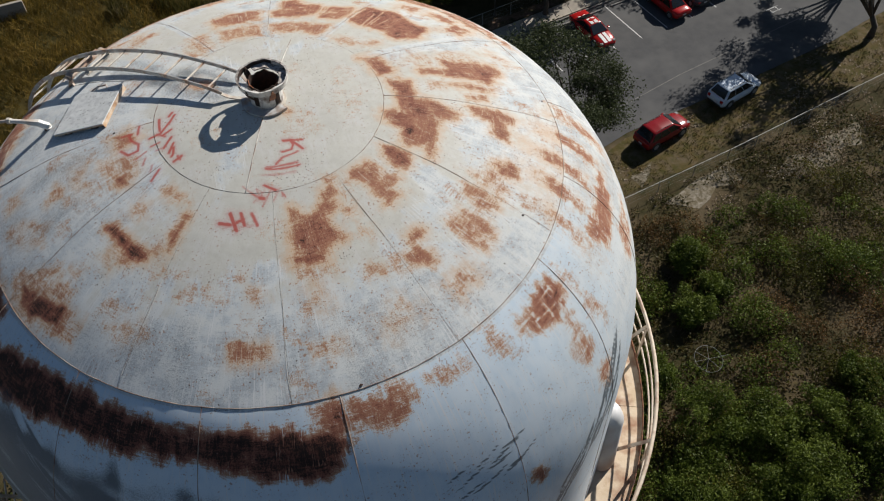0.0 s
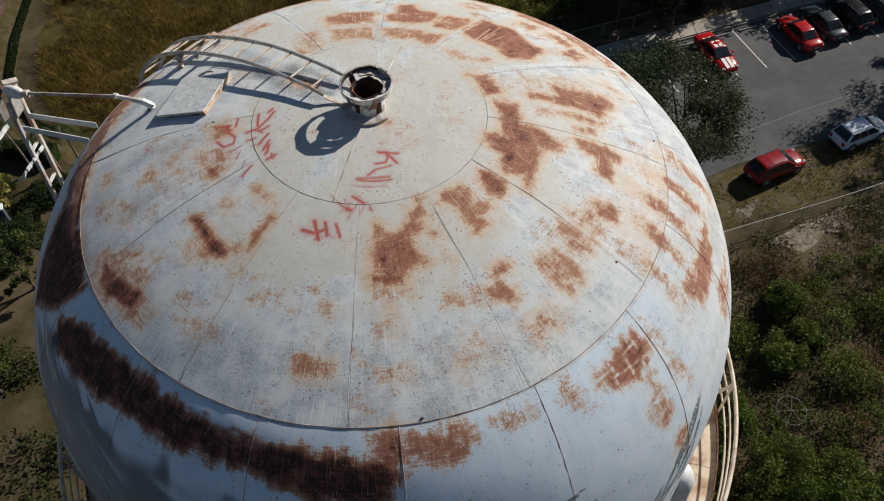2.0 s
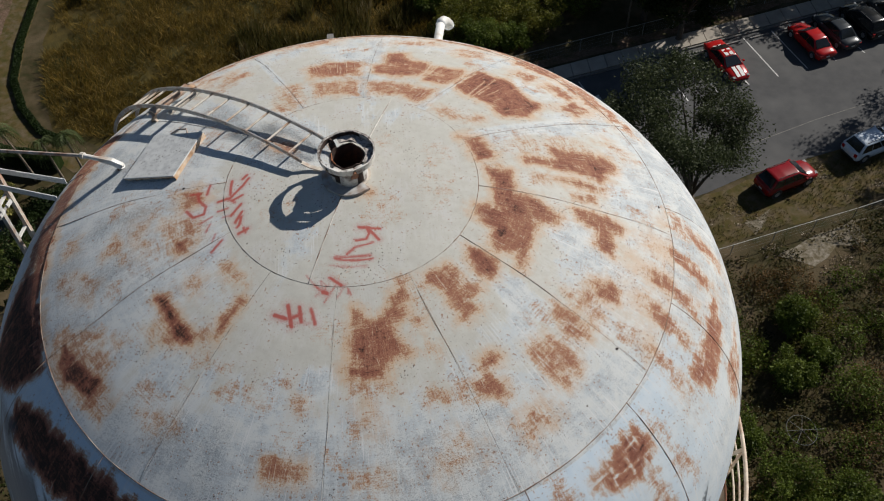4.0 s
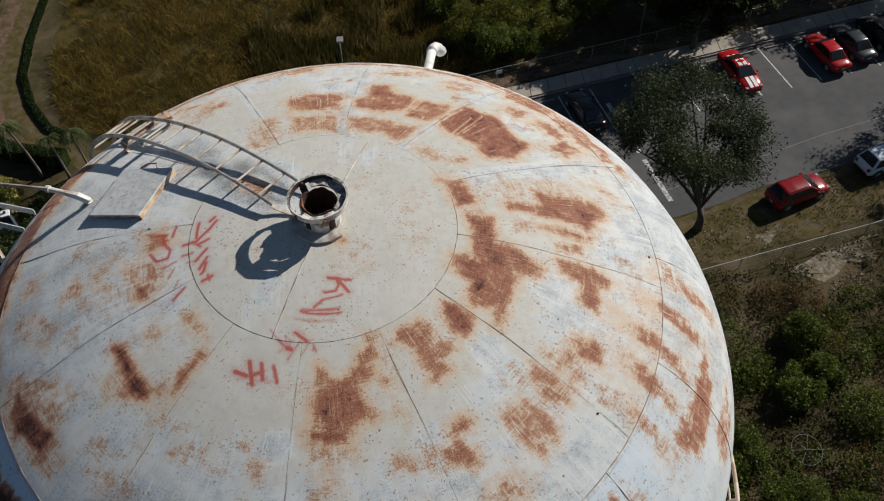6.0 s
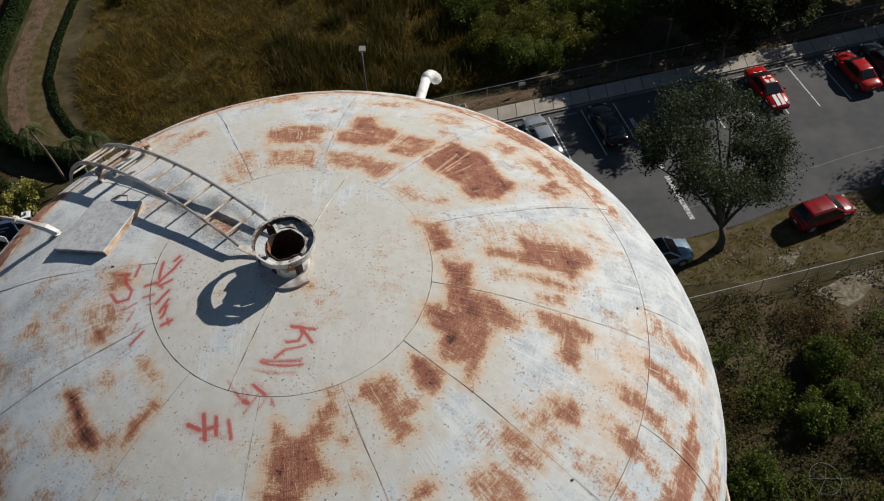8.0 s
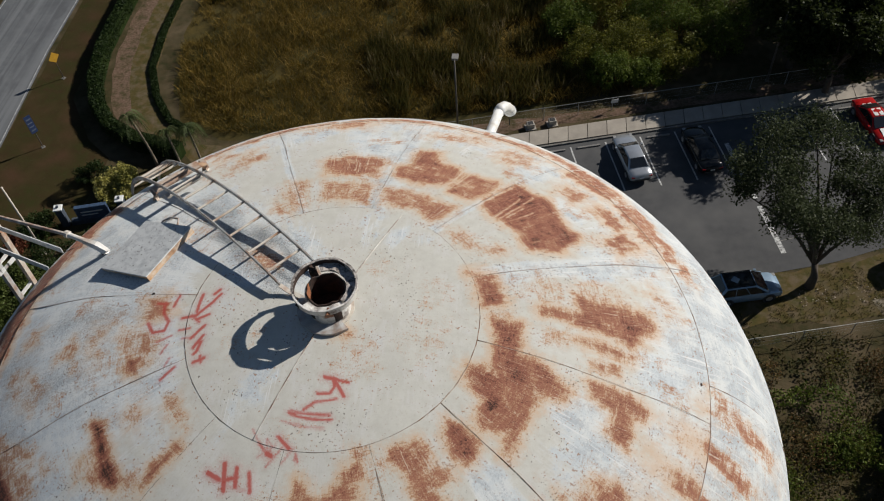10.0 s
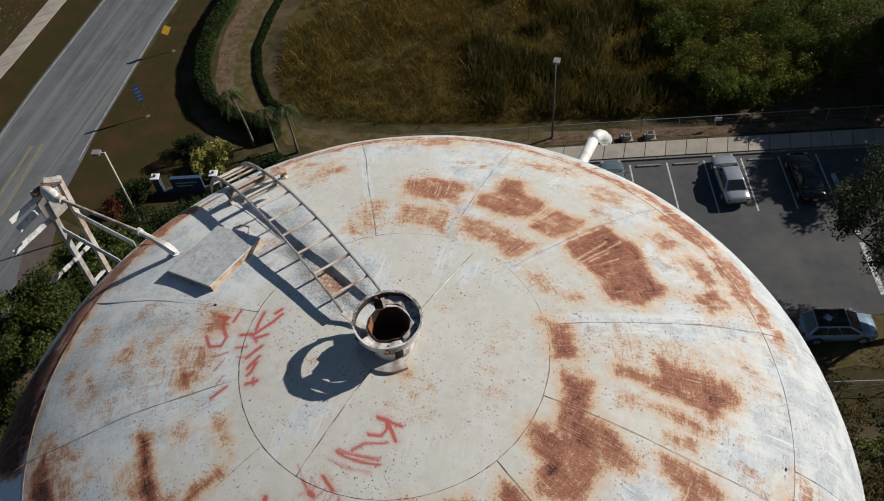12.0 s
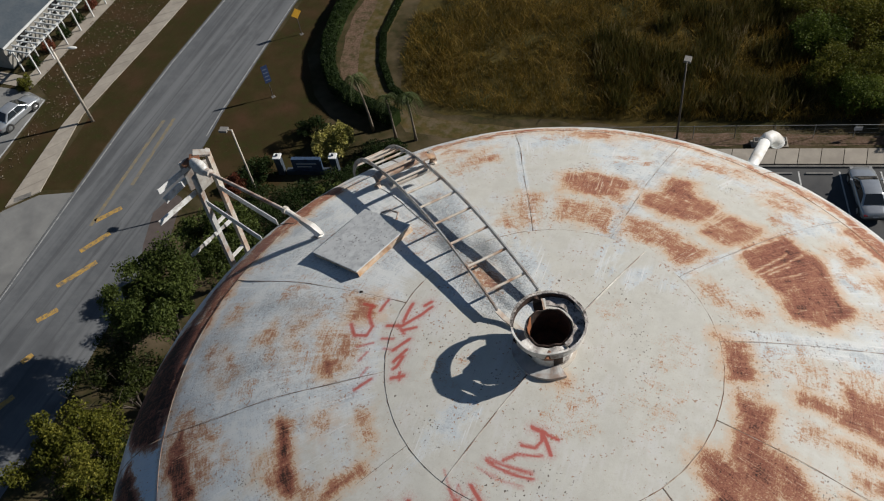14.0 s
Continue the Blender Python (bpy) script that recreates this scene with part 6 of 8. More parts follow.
def blades(name, pts, h, w, lean=0.35):
    """Upright grass blades, a bent triangle pair each."""
    n = len(pts)
    a = rng.random(n) * 2 * math.pi
    d = np.stack([np.cos(a), np.sin(a), 0 * a], 1)
    h = np.broadcast_to(np.asarray(h), (n,)) * (0.6 + 0.8 * rng.random(n))
    tip = pts + np.stack([rng.normal(size=n) * lean * h, rng.normal(size=n) * lean * h, h], 1)
    mid = (pts + tip) / 2 + np.stack([0 * h, 0 * h, h * 0.1], 1)
    ww = np.broadcast_to(np.asarray(w), (n,))[:, None]
    v = np.stack([pts - d * ww / 2, pts + d * ww / 2, mid + d * ww * 0.45, tip, mid - d * ww * 0.45], 1).reshape(-1, 3)
    k = np.arange(n)[:, None] * 5
    return mesh_arrays(name, v, k + np.array([[0, 1, 2, 3, 4]]))


def stuff(name, me, material, label, category):
    finish(me, material)
    return tagged(new(name, me), label=label, category=category, kind="stuff")


def inside(x, y, poly):
    ok = np.zeros(len(x), bool)
    j = len(poly) - 1
    for i in range(len(poly)):
        (xi, yi), (xj, yj) = poly[i], poly[j]
        ok ^= ((yi > y) != (yj > y)) & (x < (xj - xi) * (y - yi) / (yj - yi + 1e-12) + xi)
        j = i
    return ok


def scatter(poly, n):
    xs, ys = [p[0] for p in poly], [p[1] for p in poly]
    x, y = rng.uniform(min(xs), max(xs), n), rng.uniform(min(ys), max(ys), n)
    k = inside(x, y, poly)
    return x[k], y[k]


BARK = mat("bark", (0.085, 0.065, 0.048), 0.95, c2=(0.05, 0.04, 0.03), scale=9, bump=0.8, bscale=30)
L_OAK = leaf_material("oak_leaf", (0.026, 0.033, 0.014), (0.043, 0.054, 0.023), (0.070, 0.084, 0.038), trans=0.36)
L_DARK = leaf_material("dark_leaf", (0.014, 0.019, 0.005), (0.032, 0.042, 0.010), (0.066, 0.078, 0.020))
L_PINE = leaf_material("bright_oak_leaf", (0.026, 0.038, 0.009), (0.060, 0.080, 0.019), (0.11, 0.135, 0.034))
L_WILLOW = leaf_material("willow_leaf", (0.034, 0.040, 0.006), (0.105, 0.108, 0.016), (0.21, 0.19, 0.034))
L_SCRUB = leaf_material("scrub_leaf", (0.014, 0.018, 0.004), (0.036, 0.042, 0.009), (0.070, 0.044, 0.014), (0.075, 0.088, 0.016))
L_BRIGHT = leaf_material("bright_leaf", (0.028, 0.042, 0.006), (0.072, 0.100, 0.014), (0.150, 0.180, 0.034))
L_YELLOW = leaf_material("yellow_leaf", (0.15, 0.15, 0.03), (0.34, 0.31, 0.085), (0.50, 0.44, 0.17))
L_HEDGE = leaf_material("hedge_leaf", (0.012, 0.022, 0.006), (0.023, 0.038, 0.010), (0.036, 0.055, 0.015))
L_GRASS = leaf_material("meadow_blade", (0.044, 0.036, 0.007), (0.108, 0.076, 0.014), (0.205, 0.136, 0.028), (0.26, 0.180, 0.054))
L_REED = leaf_material("reed_blade", (0.022, 0.024, 0.006), (0.050, 0.046, 0.012), (0.090, 0.074, 0.024), (0.24, 0.19, 0.11))
L_RED = leaf_material("red_leaf", (0.07, 0.02, 0.012), (0.16, 0.05, 0.028), (0.23, 0.095, 0.05))


def tree(name, x, y, crown, radius, height, leaf, n, size, label, trunk=0.22, fork=2.0, limbs=7, clumps=26):
    """A forked tapering trunk with limbs that end in clumps of small leaves."""
    t = empty(name, pose(x, y, 0), label=label, category="tree")
    base, cc = Vector((0, 0, 0)), Vector((crown[0] - x, crown[1] - y, crown[2]))
    bm = bmesh.new()
    top = Vector((cc.x * 0.12, cc.y * 0.12, fork))
    tube(bm, [base - Vector((0, 0, 0.1)), Vector((0.05, 0.02, fork * 0.5)), top], [trunk * 1.35, trunk * 0.95, trunk * 0.85], sides=9)
    part("trunk", bm, BARK, t, smooth=True)
    tips = []
    for i in range(limbs):
        a = 2 * math.pi * i / limbs + rng.random() * 0.6
        k = 0.35 + 0.6 * rng.random()
        end = cc + Vector((math.cos(a) * radius * k, math.sin(a) * radius * k, (rng.random() - 0.2) * (height - crown[2]) * 0.8))
        mid = top.lerp(end, 0.5) + Vector((0, 0, 0.5 + rng.random() * 0.5))
        bm = bmesh.new()
        tube(bm, [top - Vector((0, 0, 0.15)), top.lerp(mid, 0.5) + Vector((0, 0, 0.1)), mid, end], [trunk * 0.55, trunk * 0.42, trunk * 0.28, trunk * 0.08], sides=7)
        for _ in range(4):
            s = mid.lerp(end, rng.random() * 0.8)
            e = s + Vector(((rng.random() - 0.5) * 2.6, (rng.random() - 0.5) * 2.6, rng.random() * 1.4))
            tube(bm, [s, s.lerp(e, 0.5) + Vector((0, 0, 0.1)), e], [trunk * 0.16, trunk * 0.1, trunk * 0.04], sides=5)
            tips.append(e)
        part("limb", bm, BARK, t, smooth=True)
        tips.append(end)
    pts = []
    hz = height - crown[2]
    for i in range(clumps):
        if i < len(tips):
            c = tips[i]
        else:
            d = rng.normal(size=3)
            d /= np.linalg.norm(d)
            d[2] = max(d[2], -0.30)
            c = cc + Vector((d[0] * radius * 0.82, d[1] * radius * 0.82, d[2] * hz * 0.8))
        rr = radius * (0.15 + 0.17 * rng.random())
        pts.append(clump((c.x, c.y, c.z), (rr, rr, rr * 0.7), n // clumps, 0.1))
    me = leaf_mesh("crown", np.concatenate(pts), size)
    finish(me, leaf)
    ob = new("crown", me)
    ob.parent = t
    return t


tree("oak_tree", 20.6, 30.8, (19.2, 33.1, 7.3), 5.4, 10.8, L_OAK, 36000, 0.085, "spreading grey-green oak on the grass beside parked cars", trunk=0.26, fork=2.2, limbs=11, clumps=84)
tree("oak_tree", 50.4, 38.9, (47.2, 42.2, 6.6), 5.4, 10.0, L_OAK, 20000, 0.10, "leafy oak at the far edge of the parking lot", trunk=0.26, limbs=8, clumps=56)
tree("oak_tree", 54.5, 46.5, (53.5, 47.5, 6.8), 4.6, 10.2, L_OAK, 12000, 0.12, "leafy oak shading the end of the lot", trunk=0.24, limbs=8, clumps=48)
for x, y, r, h in ((25.2, 50.2, 3.9, 10.4), (23.0, 53.4, 4.3, 9.2), (28.4, 53.4, 4.9, 10.8), (35.0, 61.0, 4.6, 10.5), (41.0, 61.6, 4.8, 11.0), (29.0, 61.5, 5.0, 12.0), (47.5, 60.5, 4.8, 11.0)):
    tree("shade_tree", x, y, (x - 0.4, y - 0.8, h * 0.58), r, h, L_DARK, int(3600 * r), 0.15, "dark dense tree behind the pavement", trunk=0.22, fork=2.4, clumps=60)
tree("live_oak", -29.8, 16.9, (-30.0, 17.1, 7.0), 3.1, 9.8, L_PINE, 30000, 0.085, "bright green bushy tree below the tower", trunk=0.18, fork=1.6, clumps=60)
tree("live_oak", -29.6, 23.4, (-30.0, 23.6, 4.4), 2.9, 7.2, L_PINE, 22000, 0.085, "bright green tree beside the gauge mast", trunk=0.17, fork=1.6, clumps=50)
tree("twiggy_tree", -30.2, 12.4, (-30.6, 12.2, 4.2), 2.8, 7.0, L_DARK, 9000, 0.085, "half-bare grey twiggy tree at the road edge", trunk=0.13, fork=1.0, limbs=14, clumps=40)
tree("live_oak", -29.2, 7.6, (-29.5, 7.4, 4.2), 3.1, 7.6, L_WILLOW, 24000, 0.09, "olive green tree below the tower", trunk=0.15, fork=0.9, clumps=44)
for x, y, r, h in ((-27.0, 15.0, 1.6, 3.4), (-25.2, 21.0, 1.4, 2.6), (-29.0, 3.2, 2.2, 4.4), (-24.6, 29.0, 1.8, 3.6)):
    tree("small_tree", x, y, (x, y, h * 0.58), r, h, L_PINE, 5200, 0.085, "young green tree in the sandy yard", trunk=0.1, fork=0.7, limbs=6, clumps=26)


L_PALM = leaf_material("palm_leaf", (0.034, 0.048, 0.014), (0.078, 0.102, 0.034), (0.150, 0.180, 0.070))


def palm(x, y, h, n, lean):
    p = empty("palm_tree", pose(x, y, 0), label="slender palm with arching green fronds beside the hedge", category="palm", group="palms by the sign")
    bm = bmesh.new()
    pts = [Vector((lean[0] * (k / 6) ** 2, lean[1] * (k / 6) ** 2, h * k / 6)) for k in range(7)]
    tube(bm, pts, [0.14, 0.11, 0.09, 0.085, 0.08, 0.08, 0.10], sides=9)
    part("trunk", bm, mat("palm_trunk", (0.20, 0.165, 0.125), 0.9, c2=(0.12, 0.095, 0.07), scale=10, bump=0.5), p, smooth=True)
    top = pts[-1]
    for i in range(n):
        a, up = 2 * math.pi * i / n + rng.random() * 0.4, 0.05 + 0.95 * rng.random()
        ln = 1.2 + 0.5 * rng.random()
        v, f = [], []
        d = Vector((math.cos(a), math.sin(a), 0))
        s = Vector((-math.sin(a), math.cos(a), 0))
        for k in range(26):
            t = (k + 1) / 26
            c = top + d * ln * t * (1 - 0.25 * t) + Vector((0, 0, (up + 0.35) * ln * t - (1.55 + 0.6 * up) * ln * t * t))
            w = 0.32 * math.sin(math.pi * (0.12 + 0.83 * t)) * (0.6 + 0.7 * rng.random())
            b0 = len(v)
            v += [c - s * 0.012, c + s * 0.012]
            if k:
                f.append((last_, last_ + 1, b0 + 1, b0))
            last_ = b0
            for side in (-1, 1):
                tip = c + s * side * w + d * (0.10 + 0.12 * rng.random()) - Vector((0, 0, w * (0.6 + 0.9 * rng.random())))
                v += [c, c + d * 0.022, tip + d * 0.008, tip]
                f.append((len(v) - 4, len(v) - 3, len(v) - 2, len(v) - 1))
        raw("frond", v, f, L_PALM, p)


palm(-26.7, 40.2, 4.9, 24, (-0.75, 0.2))
palm(-24.6, 39.9, 3.9, 20, (-0.25, 0.1))
palm(-22.9, 40.0, 4.4, 22, (-0.15, 0.0))


def bush(name, x, y, r, h, leaf, n, size, label, **tags):
    b = empty(name, pose(x, y, 0), label=label, category="bush", **tags)
    bm = bmesh.new()
    for i in range(5):
        a = i * 1.26
        tube(bm, [(0.05 * math.cos(a), 0.05 * math.sin(a), -0.05), (r * 0.3 * math.cos(a), r * 0.3 * math.sin(a), h * 0.5)], [0.04, 0.02], sides=5)
    part("stem", bm, BARK, b)
    pts = []
    for i in range(22):
        d, q = r * 0.85 * math.sqrt((i + 0.5) / 22), 0.16 + 0.26 * rng.random()
        up = h * (0.22 + 0.68 * rng.random()) * (1 - 0.45 * (d / r) ** 2)
        pts.append(clump((d * math.cos(i * 2.4), d * math.sin(i * 2.4), up), (r * q, r * q, max(h * q * 0.8, 0.12)), int(n * q * q * 0.6) + 10, 0.3))
    me = leaf_mesh("foliage", np.concatenate(pts), size)
    finish(me, leaf)
    new("foliage", me).parent = b
    return b


bush("flowering_bush", -28.8, 37.4, 1.8, 2.3, L_YELLOW, 7000, 0.09, "rounded yellow-green bush by the entrance sign")
bush("red_bush", -34.6, 31.6, 0.8, 1.5, L_RED, 1200, 0.07, "low orange-red leafed bush by the lamp post")
bush("round_shrub", -60.4, 38.0, 0.75, 1.3, L_WILLOW, 1600, 0.06, "clipped olive shrub beside the parking bay")
for x, y, r, h in ((-33.4, 33.4, 1.4, 1.6), (-31.5, 30.6, 1.8, 1.9), (-28.6, 31.6, 2.0, 2.0), (-29.8, 28.6, 1.9, 2.2), (-26.2, 33.6, 1.8, 1.8), (-25.4, 36.8, 1.6, 1.6), (-31.4, 38.8, 1.4, 1.4), (-24.0, 37.8, 1.4, 1.4)):
    bush("dark_shrub", x, y, r, h, L_HEDGE, 2400, 0.075, "dark green planted shrub round the entrance sign", group="shrubs of the entrance bed")
for x, y, r, h in ((8.2, 51.2, 1.7, 3.0), (6.2, 53.0, 2.0, 3.4), (9.6, 54.2, 2.2, 3.8), (11.2, 50.9, 1.3, 2.4), (13.0, 58.7, 3.0, 4.4), (19.0, 60.5, 3.2, 4.6), (13.6, 53.4, 2.0, 3.0), (5.2, 57.5, 2.0, 3.0), (8.5, 60.5, 2.6, 3.6), (3.4, 62.5, 2.0, 2.8), (16.4, 64.5, 3.2, 4.4), (25.0, 62.0, 3.4, 5.0), (30.5, 64.5, 3.4, 5.0), (37.0, 66.0, 3.4, 5.0), (17.6, 56.6, 2.2, 3.6)):
    bush("willow_bush", x, y, r * 1.15, h, L_WILLOW if (x * 7) % 3 > 1 else L_BRIGHT, int(3000 * r), 0.078, "tall olive-green willow bush in the meadow", group="willow bushes of the meadow")
for x, y, r, h in ((24.6, 21.2, 1.4, 2.6), (23.2, 17.6, 1.5, 2.2), (25.2, 18.6, 1.2, 1.8), (20.3, 9.9, 2.4, 2.8), (23.6, 8.6, 2.2, 2.6), (26.8, 8.3, 2.0, 2.2), (18.4, 13.6, 1.6, 2.0), (29.2, 6.4, 2.0, 2.2), (18.0, 6.4, 2.2, 2.4), (30.6, 10.0, 1.5, 1.8), (24.0, 5.2, 2.4, 2.6), (21.4, 4.4, 2.2, 2.4)):
    bush("bright_bush", x, y, r, h, L_BRIGHT, int(3000 * r), 0.075, "bright green leafy bush in the scrub", group="bushes of the scrub")


def hedge(pts, width, h, label):
    e = empty("hedge", pose(0, 0, 0), label=label, category="hedge")
    out = []
    for p, q in zip(pts, pts[1:]):
        ln = math.hypot(q[0] - p[0], q[1] - p[1])
        n = int(ln * 700)
        t = rng.random(n)
        d = Vector((q[0] - p[0], q[1] - p[1])).normalized()
        off = (rng.random(n) - 0.5) * width
        z = h * (0.15 + 0.85 * np.sqrt(rng.random(n))) * (1 - 0.3 * (2 * off / width) ** 4)
        out.append(np.stack([p[0] + (q[0] - p[0]) * t - d.y * off, p[1] + (q[1] - p[1]) * t + d.x * off, z], 1))
    me = leaf_mesh("foliage", np.concatenate(out), 0.085)
    finish(me, L_HEDGE)
    new("foliage", me).parent = e
    bm = bmesh.new()
    tube(bm, [(p[0], p[1], h * 0.44) for p in pts], 0.1, flat=(width * 0.72, h * 0.84))
    part("inner_growth", bm, L_HEDGE, e, "dense dark inner twigs")
    bm = bmesh.new()
    for p, q in zip(pts, pts[1:]):
        for k in range(3):
            x, y = p[0] + (q[0] - p[0]) * k / 3, p[1] + (q[1] - p[1]) * k / 3
            tube(bm, [(x, y, -0.05), (x + 0.05, y, h * 0.7)], [0.05, 0.02], sides=5)
    part("stem", bm, BARK, e)


hedge([(-36.0, 74), (-35.8, 62), (-35.7, 54), (-34.9, 49.5), (-33.5, 46.3), (-31.7, 43.9), (-28.7, 42.2), (-25.0, 41.3)], 1.3, 1.5, "dark clipped evergreen hedge curving round the meadow corner")
hedge([(-31.2, 66), (-31.3, 57.3), (-30.8, 52), (-29.3, 48.3), (-27.3, 45.4), (-25.0, 44.0)], 0.6, 0.32, "low dark green border along the mulch bed")

# meadow, reeds, scrub and grass that nobody could count
MEADOW = [(-29.4, 84), (-28.9, 55), (-27.6, 49), (-25.6, 45.2), (-22.3, 43.9), (-16.7, 44.4), (-8.1, 45.7), (-2, 47.1), (6, 48.8), (12, 50.6), (26, 84)]
x, y = scatter(MEADOW, 120000)
nz_ = lattice(x * 0.35, y * 0.35, 21) * 0.6 + lattice(x * 1.3, y * 1.3, 22) * 0.4
keep = nz_ > 0.24
x, y, nz_ = x[keep], y[keep], nz_[keep]
stuff("meadow_grass", blades("meadow_grass", np.stack([x, y, 0 * x], 1), 0.30 + 0.75 * nz_, 0.032, 0.5), L_GRASS, "knee-high dry brown meadow grass", "grass")
x, y = scatter([(-14, 84), (-12, 52), (-9, 46.4), (0, 47.6), (10, 50.2), (16, 84)], 46000)
keep = lattice(x * 0.45, y * 0.45, 23) > 0.42
x, y = x[keep], y[keep]
stuff("reeds", blades("reeds", np.stack([x, y, 0 * x], 1), 1.35, 0.055, 0.22), L_REED, "tall brownish reeds with pale blades", "reeds")
x, y = scatter([(-6, 46.3), (2, 48.0), (14, 51.0), (14, 52.4), (2, 49.4), (-6, 47.8)], 2600)
stuff("red_weeds", leaf_mesh("red_weeds", np.stack([x, y, 0.5 * rng.random(len(x)) + 0.1], 1)[lattice(x * 0.8, y * 0.8, 24) > 0.66], 0.07), L_RED, "scattered rust-red weeds at the meadow edge", "weeds")
SCRUB = [(10, 26.3), (24, 27.2), (36, 30.2), (60, 36.5), (80, 41), (80, -10), (8, -10)]
x, y = scatter(SCRUB, 170000)
b1 = lattice(x * 0.28, y * 0.28, 31) * 0.55 + lattice(x * 0.9, y * 0.9, 32) * 0.45
far = np.clip((27.5 + 0.24 * (x - 20) - y) / 14, 0, 1)
keep = b1 > 0.50 - 0.22 * far
x, y, b1, far = x[keep], y[keep], b1[keep], far[keep]
z = (0.06 + (b1 - 0.28) * (0.7 + 2.0 * far)) * (0.35 + 0.65 * rng.random(len(x)))
stuff("scrub", leaf_mesh("scrub", np.stack([x, y, np.maximum(z, 0.04)], 1), 0.085), L_SCRUB, "tangled dark green and brown scrub undergrowth", "scrub")


def thicket(name, cx, cy, r, h, leaf, size, label, dens):
    """Many low leafy mounds that run into one another."""
    out = []
    for i in range(len(cx)):
        n = int(dens * r[i] * r[i])
        d = rng.normal(size=(n, 3))
        d /= np.linalg.norm(d, axis=1)[:, None]
        d[:, 2] = np.abs(d[:, 2])
        k = (0.55 + 0.5 * rng.random(n)) * (0.75 + 0.5 * lattice(d[:, 0] * 2.2 + i, d[:, 1] * 2.2 - i, 41))
        out.append(np.stack([cx[i] + d[:, 0] * r[i] * k, cy[i] + d[:, 1] * r[i] * k, 0.06 + d[:, 2] * h[i] * k], 1))
    stuff(name, leaf_mesh(name, np.concatenate(out), size), leaf, label, "scrub")


THICK = [(12, 25.4), (24, 25.6), (36, 28.2), (62, 34.5), (62, -4), (10, -4)]
x, y = scatter(THICK, 620)
sel = rng.random(len(x))
low = np.clip((27.5 + 0.24 * (x - 20) - y) / 12, 0.12, 1)
green = ((lattice(x * 0.16 + 3, y * 0.16, 42) * 0.7 + low * 0.45) > 0.62) & (sel < 0.72)
brown = ~green & (lattice(x * 0.2, y * 0.2 + 5, 43) > 0.55)
L_OLIVE = leaf_material("olive_scrub_leaf", (0.024, 0.028, 0.005), (0.066, 0.068, 0.011), (0.135, 0.122, 0.022))
L_BROWN = leaf_material("brown_scrub_leaf", (0.030, 0.020, 0.008), (0.085, 0.048, 0.018), (0.165, 0.092, 0.036), (0.110, 0.095, 0.022))
for nm, k, lf, sz, lb, dens in (("green_thicket", green, L_BRIGHT, 0.080, "leafy green scrub thicket in full sun", 340), ("olive_thicket", ~green & ~brown, L_OLIVE, 0.065, "olive green tangled scrub", 300), ("brown_thicket", brown, L_BROWN, 0.060, "brown half-dead scrub and vines", 300)):
    rr = (0.55 + 1.15 * rng.random(k.sum())) * (0.6 + 0.5 * low[k])
    thicket(nm, x[k], y[k], rr, rr * (0.7 + 0.75 * rng.random(k.sum())) * (0.5 + 0.7 * low[k]), lf, sz, lb, dens)
x, y = scatter([(-33, 27), (-9, 20), (-6, -10), (-33, -10)], 330)
rr = 0.5 + 0.9 * rng.random(len(x))
thicket("yard_thicket", x, y, rr, rr * (0.6 + 0.9 * rng.random(len(x))), L_DARK, 0.11, "dark undergrowth below the tank", 100)
x, y = scatter(SCRUB, 44000)
keep = lattice(x * 0.5, y * 0.5, 33) > 0.5
stuff("dead_grass", blades("dead_grass", np.stack([x, y, 0 * x], 1)[keep], 0.55, 0.035, 0.9), L_REED, "straw-coloured dead grass among the scrub", "grass")
x, y = scatter([(13, 27.0), (23, 28.2), (36, 31.5), (55, 36.3), (75, 41), (75, 46.5), (51.2, 40.6), (47.3, 39.0), (32.4, 35.2), (18.6, 31.3), (12, 29.6)], 70000)
keep = lattice(x * 0.6, y * 0.6, 34) > 0.40
L_STRIP = leaf_material("strip_blade", (0.034, 0.034, 0.009), (0.062, 0.055, 0.015), (0.11, 0.082, 0.032))
stuff("strip_grass", blades("strip_grass", np.stack([x, y, 0 * x], 1)[keep], 0.12, 0.04, 0.6), L_STRIP, "short yellow-green grass tufts", "grass")
x, y = np.concatenate([scatter(p, 11000) for p in ([(-41.0, 62), (-40.5, 46), (-39.5, 33.5), (-33, 29), (-31.5, 40.6), (-37.2, 48), (-37.6, 62)], [(-52.2, 62), (-52.5, 40), (-50.6, 28), (-48.2, 29), (-49.0, 44), (-49.0, 62)], [(-60.4, 62), (-60.2, 39), (-57.2, 37.0), (-55.0, 24), (-54.3, 36), (-54.5, 62)])], axis=1)
L_LAWN = leaf_material("lawn_blade", (0.040, 0.034, 0.013), (0.056, 0.042, 0.019), (0.078, 0.056, 0.027))
stuff("lawn_grass", blades("lawn_grass", np.stack([x, y, 0 * x], 1), 0.035, 0.03, 1.4), L_LAWN, "short brown lawn grass", "grass")
LITTER = leaf_material("fallen_leaf", (0.14, 0.09, 0.055), (0.27, 0.21, 0.15), (0.50, 0.45, 0.39))
x, y = scatter([(-60.4, 60), (-60.2, 39), (-57.2, 37.0), (-54.6, 22), (-54.3, 36), (-54.5, 60)], 1500)
x2, y2 = scatter([(24, 27.4), (36, 30.4), (56, 35.6), (56, 31), (40, 26.4), (24, 24.4)], 15000)
k2 = lattice(x2 * 0.7, y2 * 0.7, 35) > 0.55
x3, y3 = scatter([(18, 28.6), (40, 32.6), (62, 38.2), (62, 43), (36, 36), (20, 31.2)], 16000)
k3 = lattice(x3 * 0.8, y3 * 0.8, 36) > 0.6
x, y = np.r_[x, x2[k2], x3[k3]], np.r_[y, y2[k2], y3[k3]]
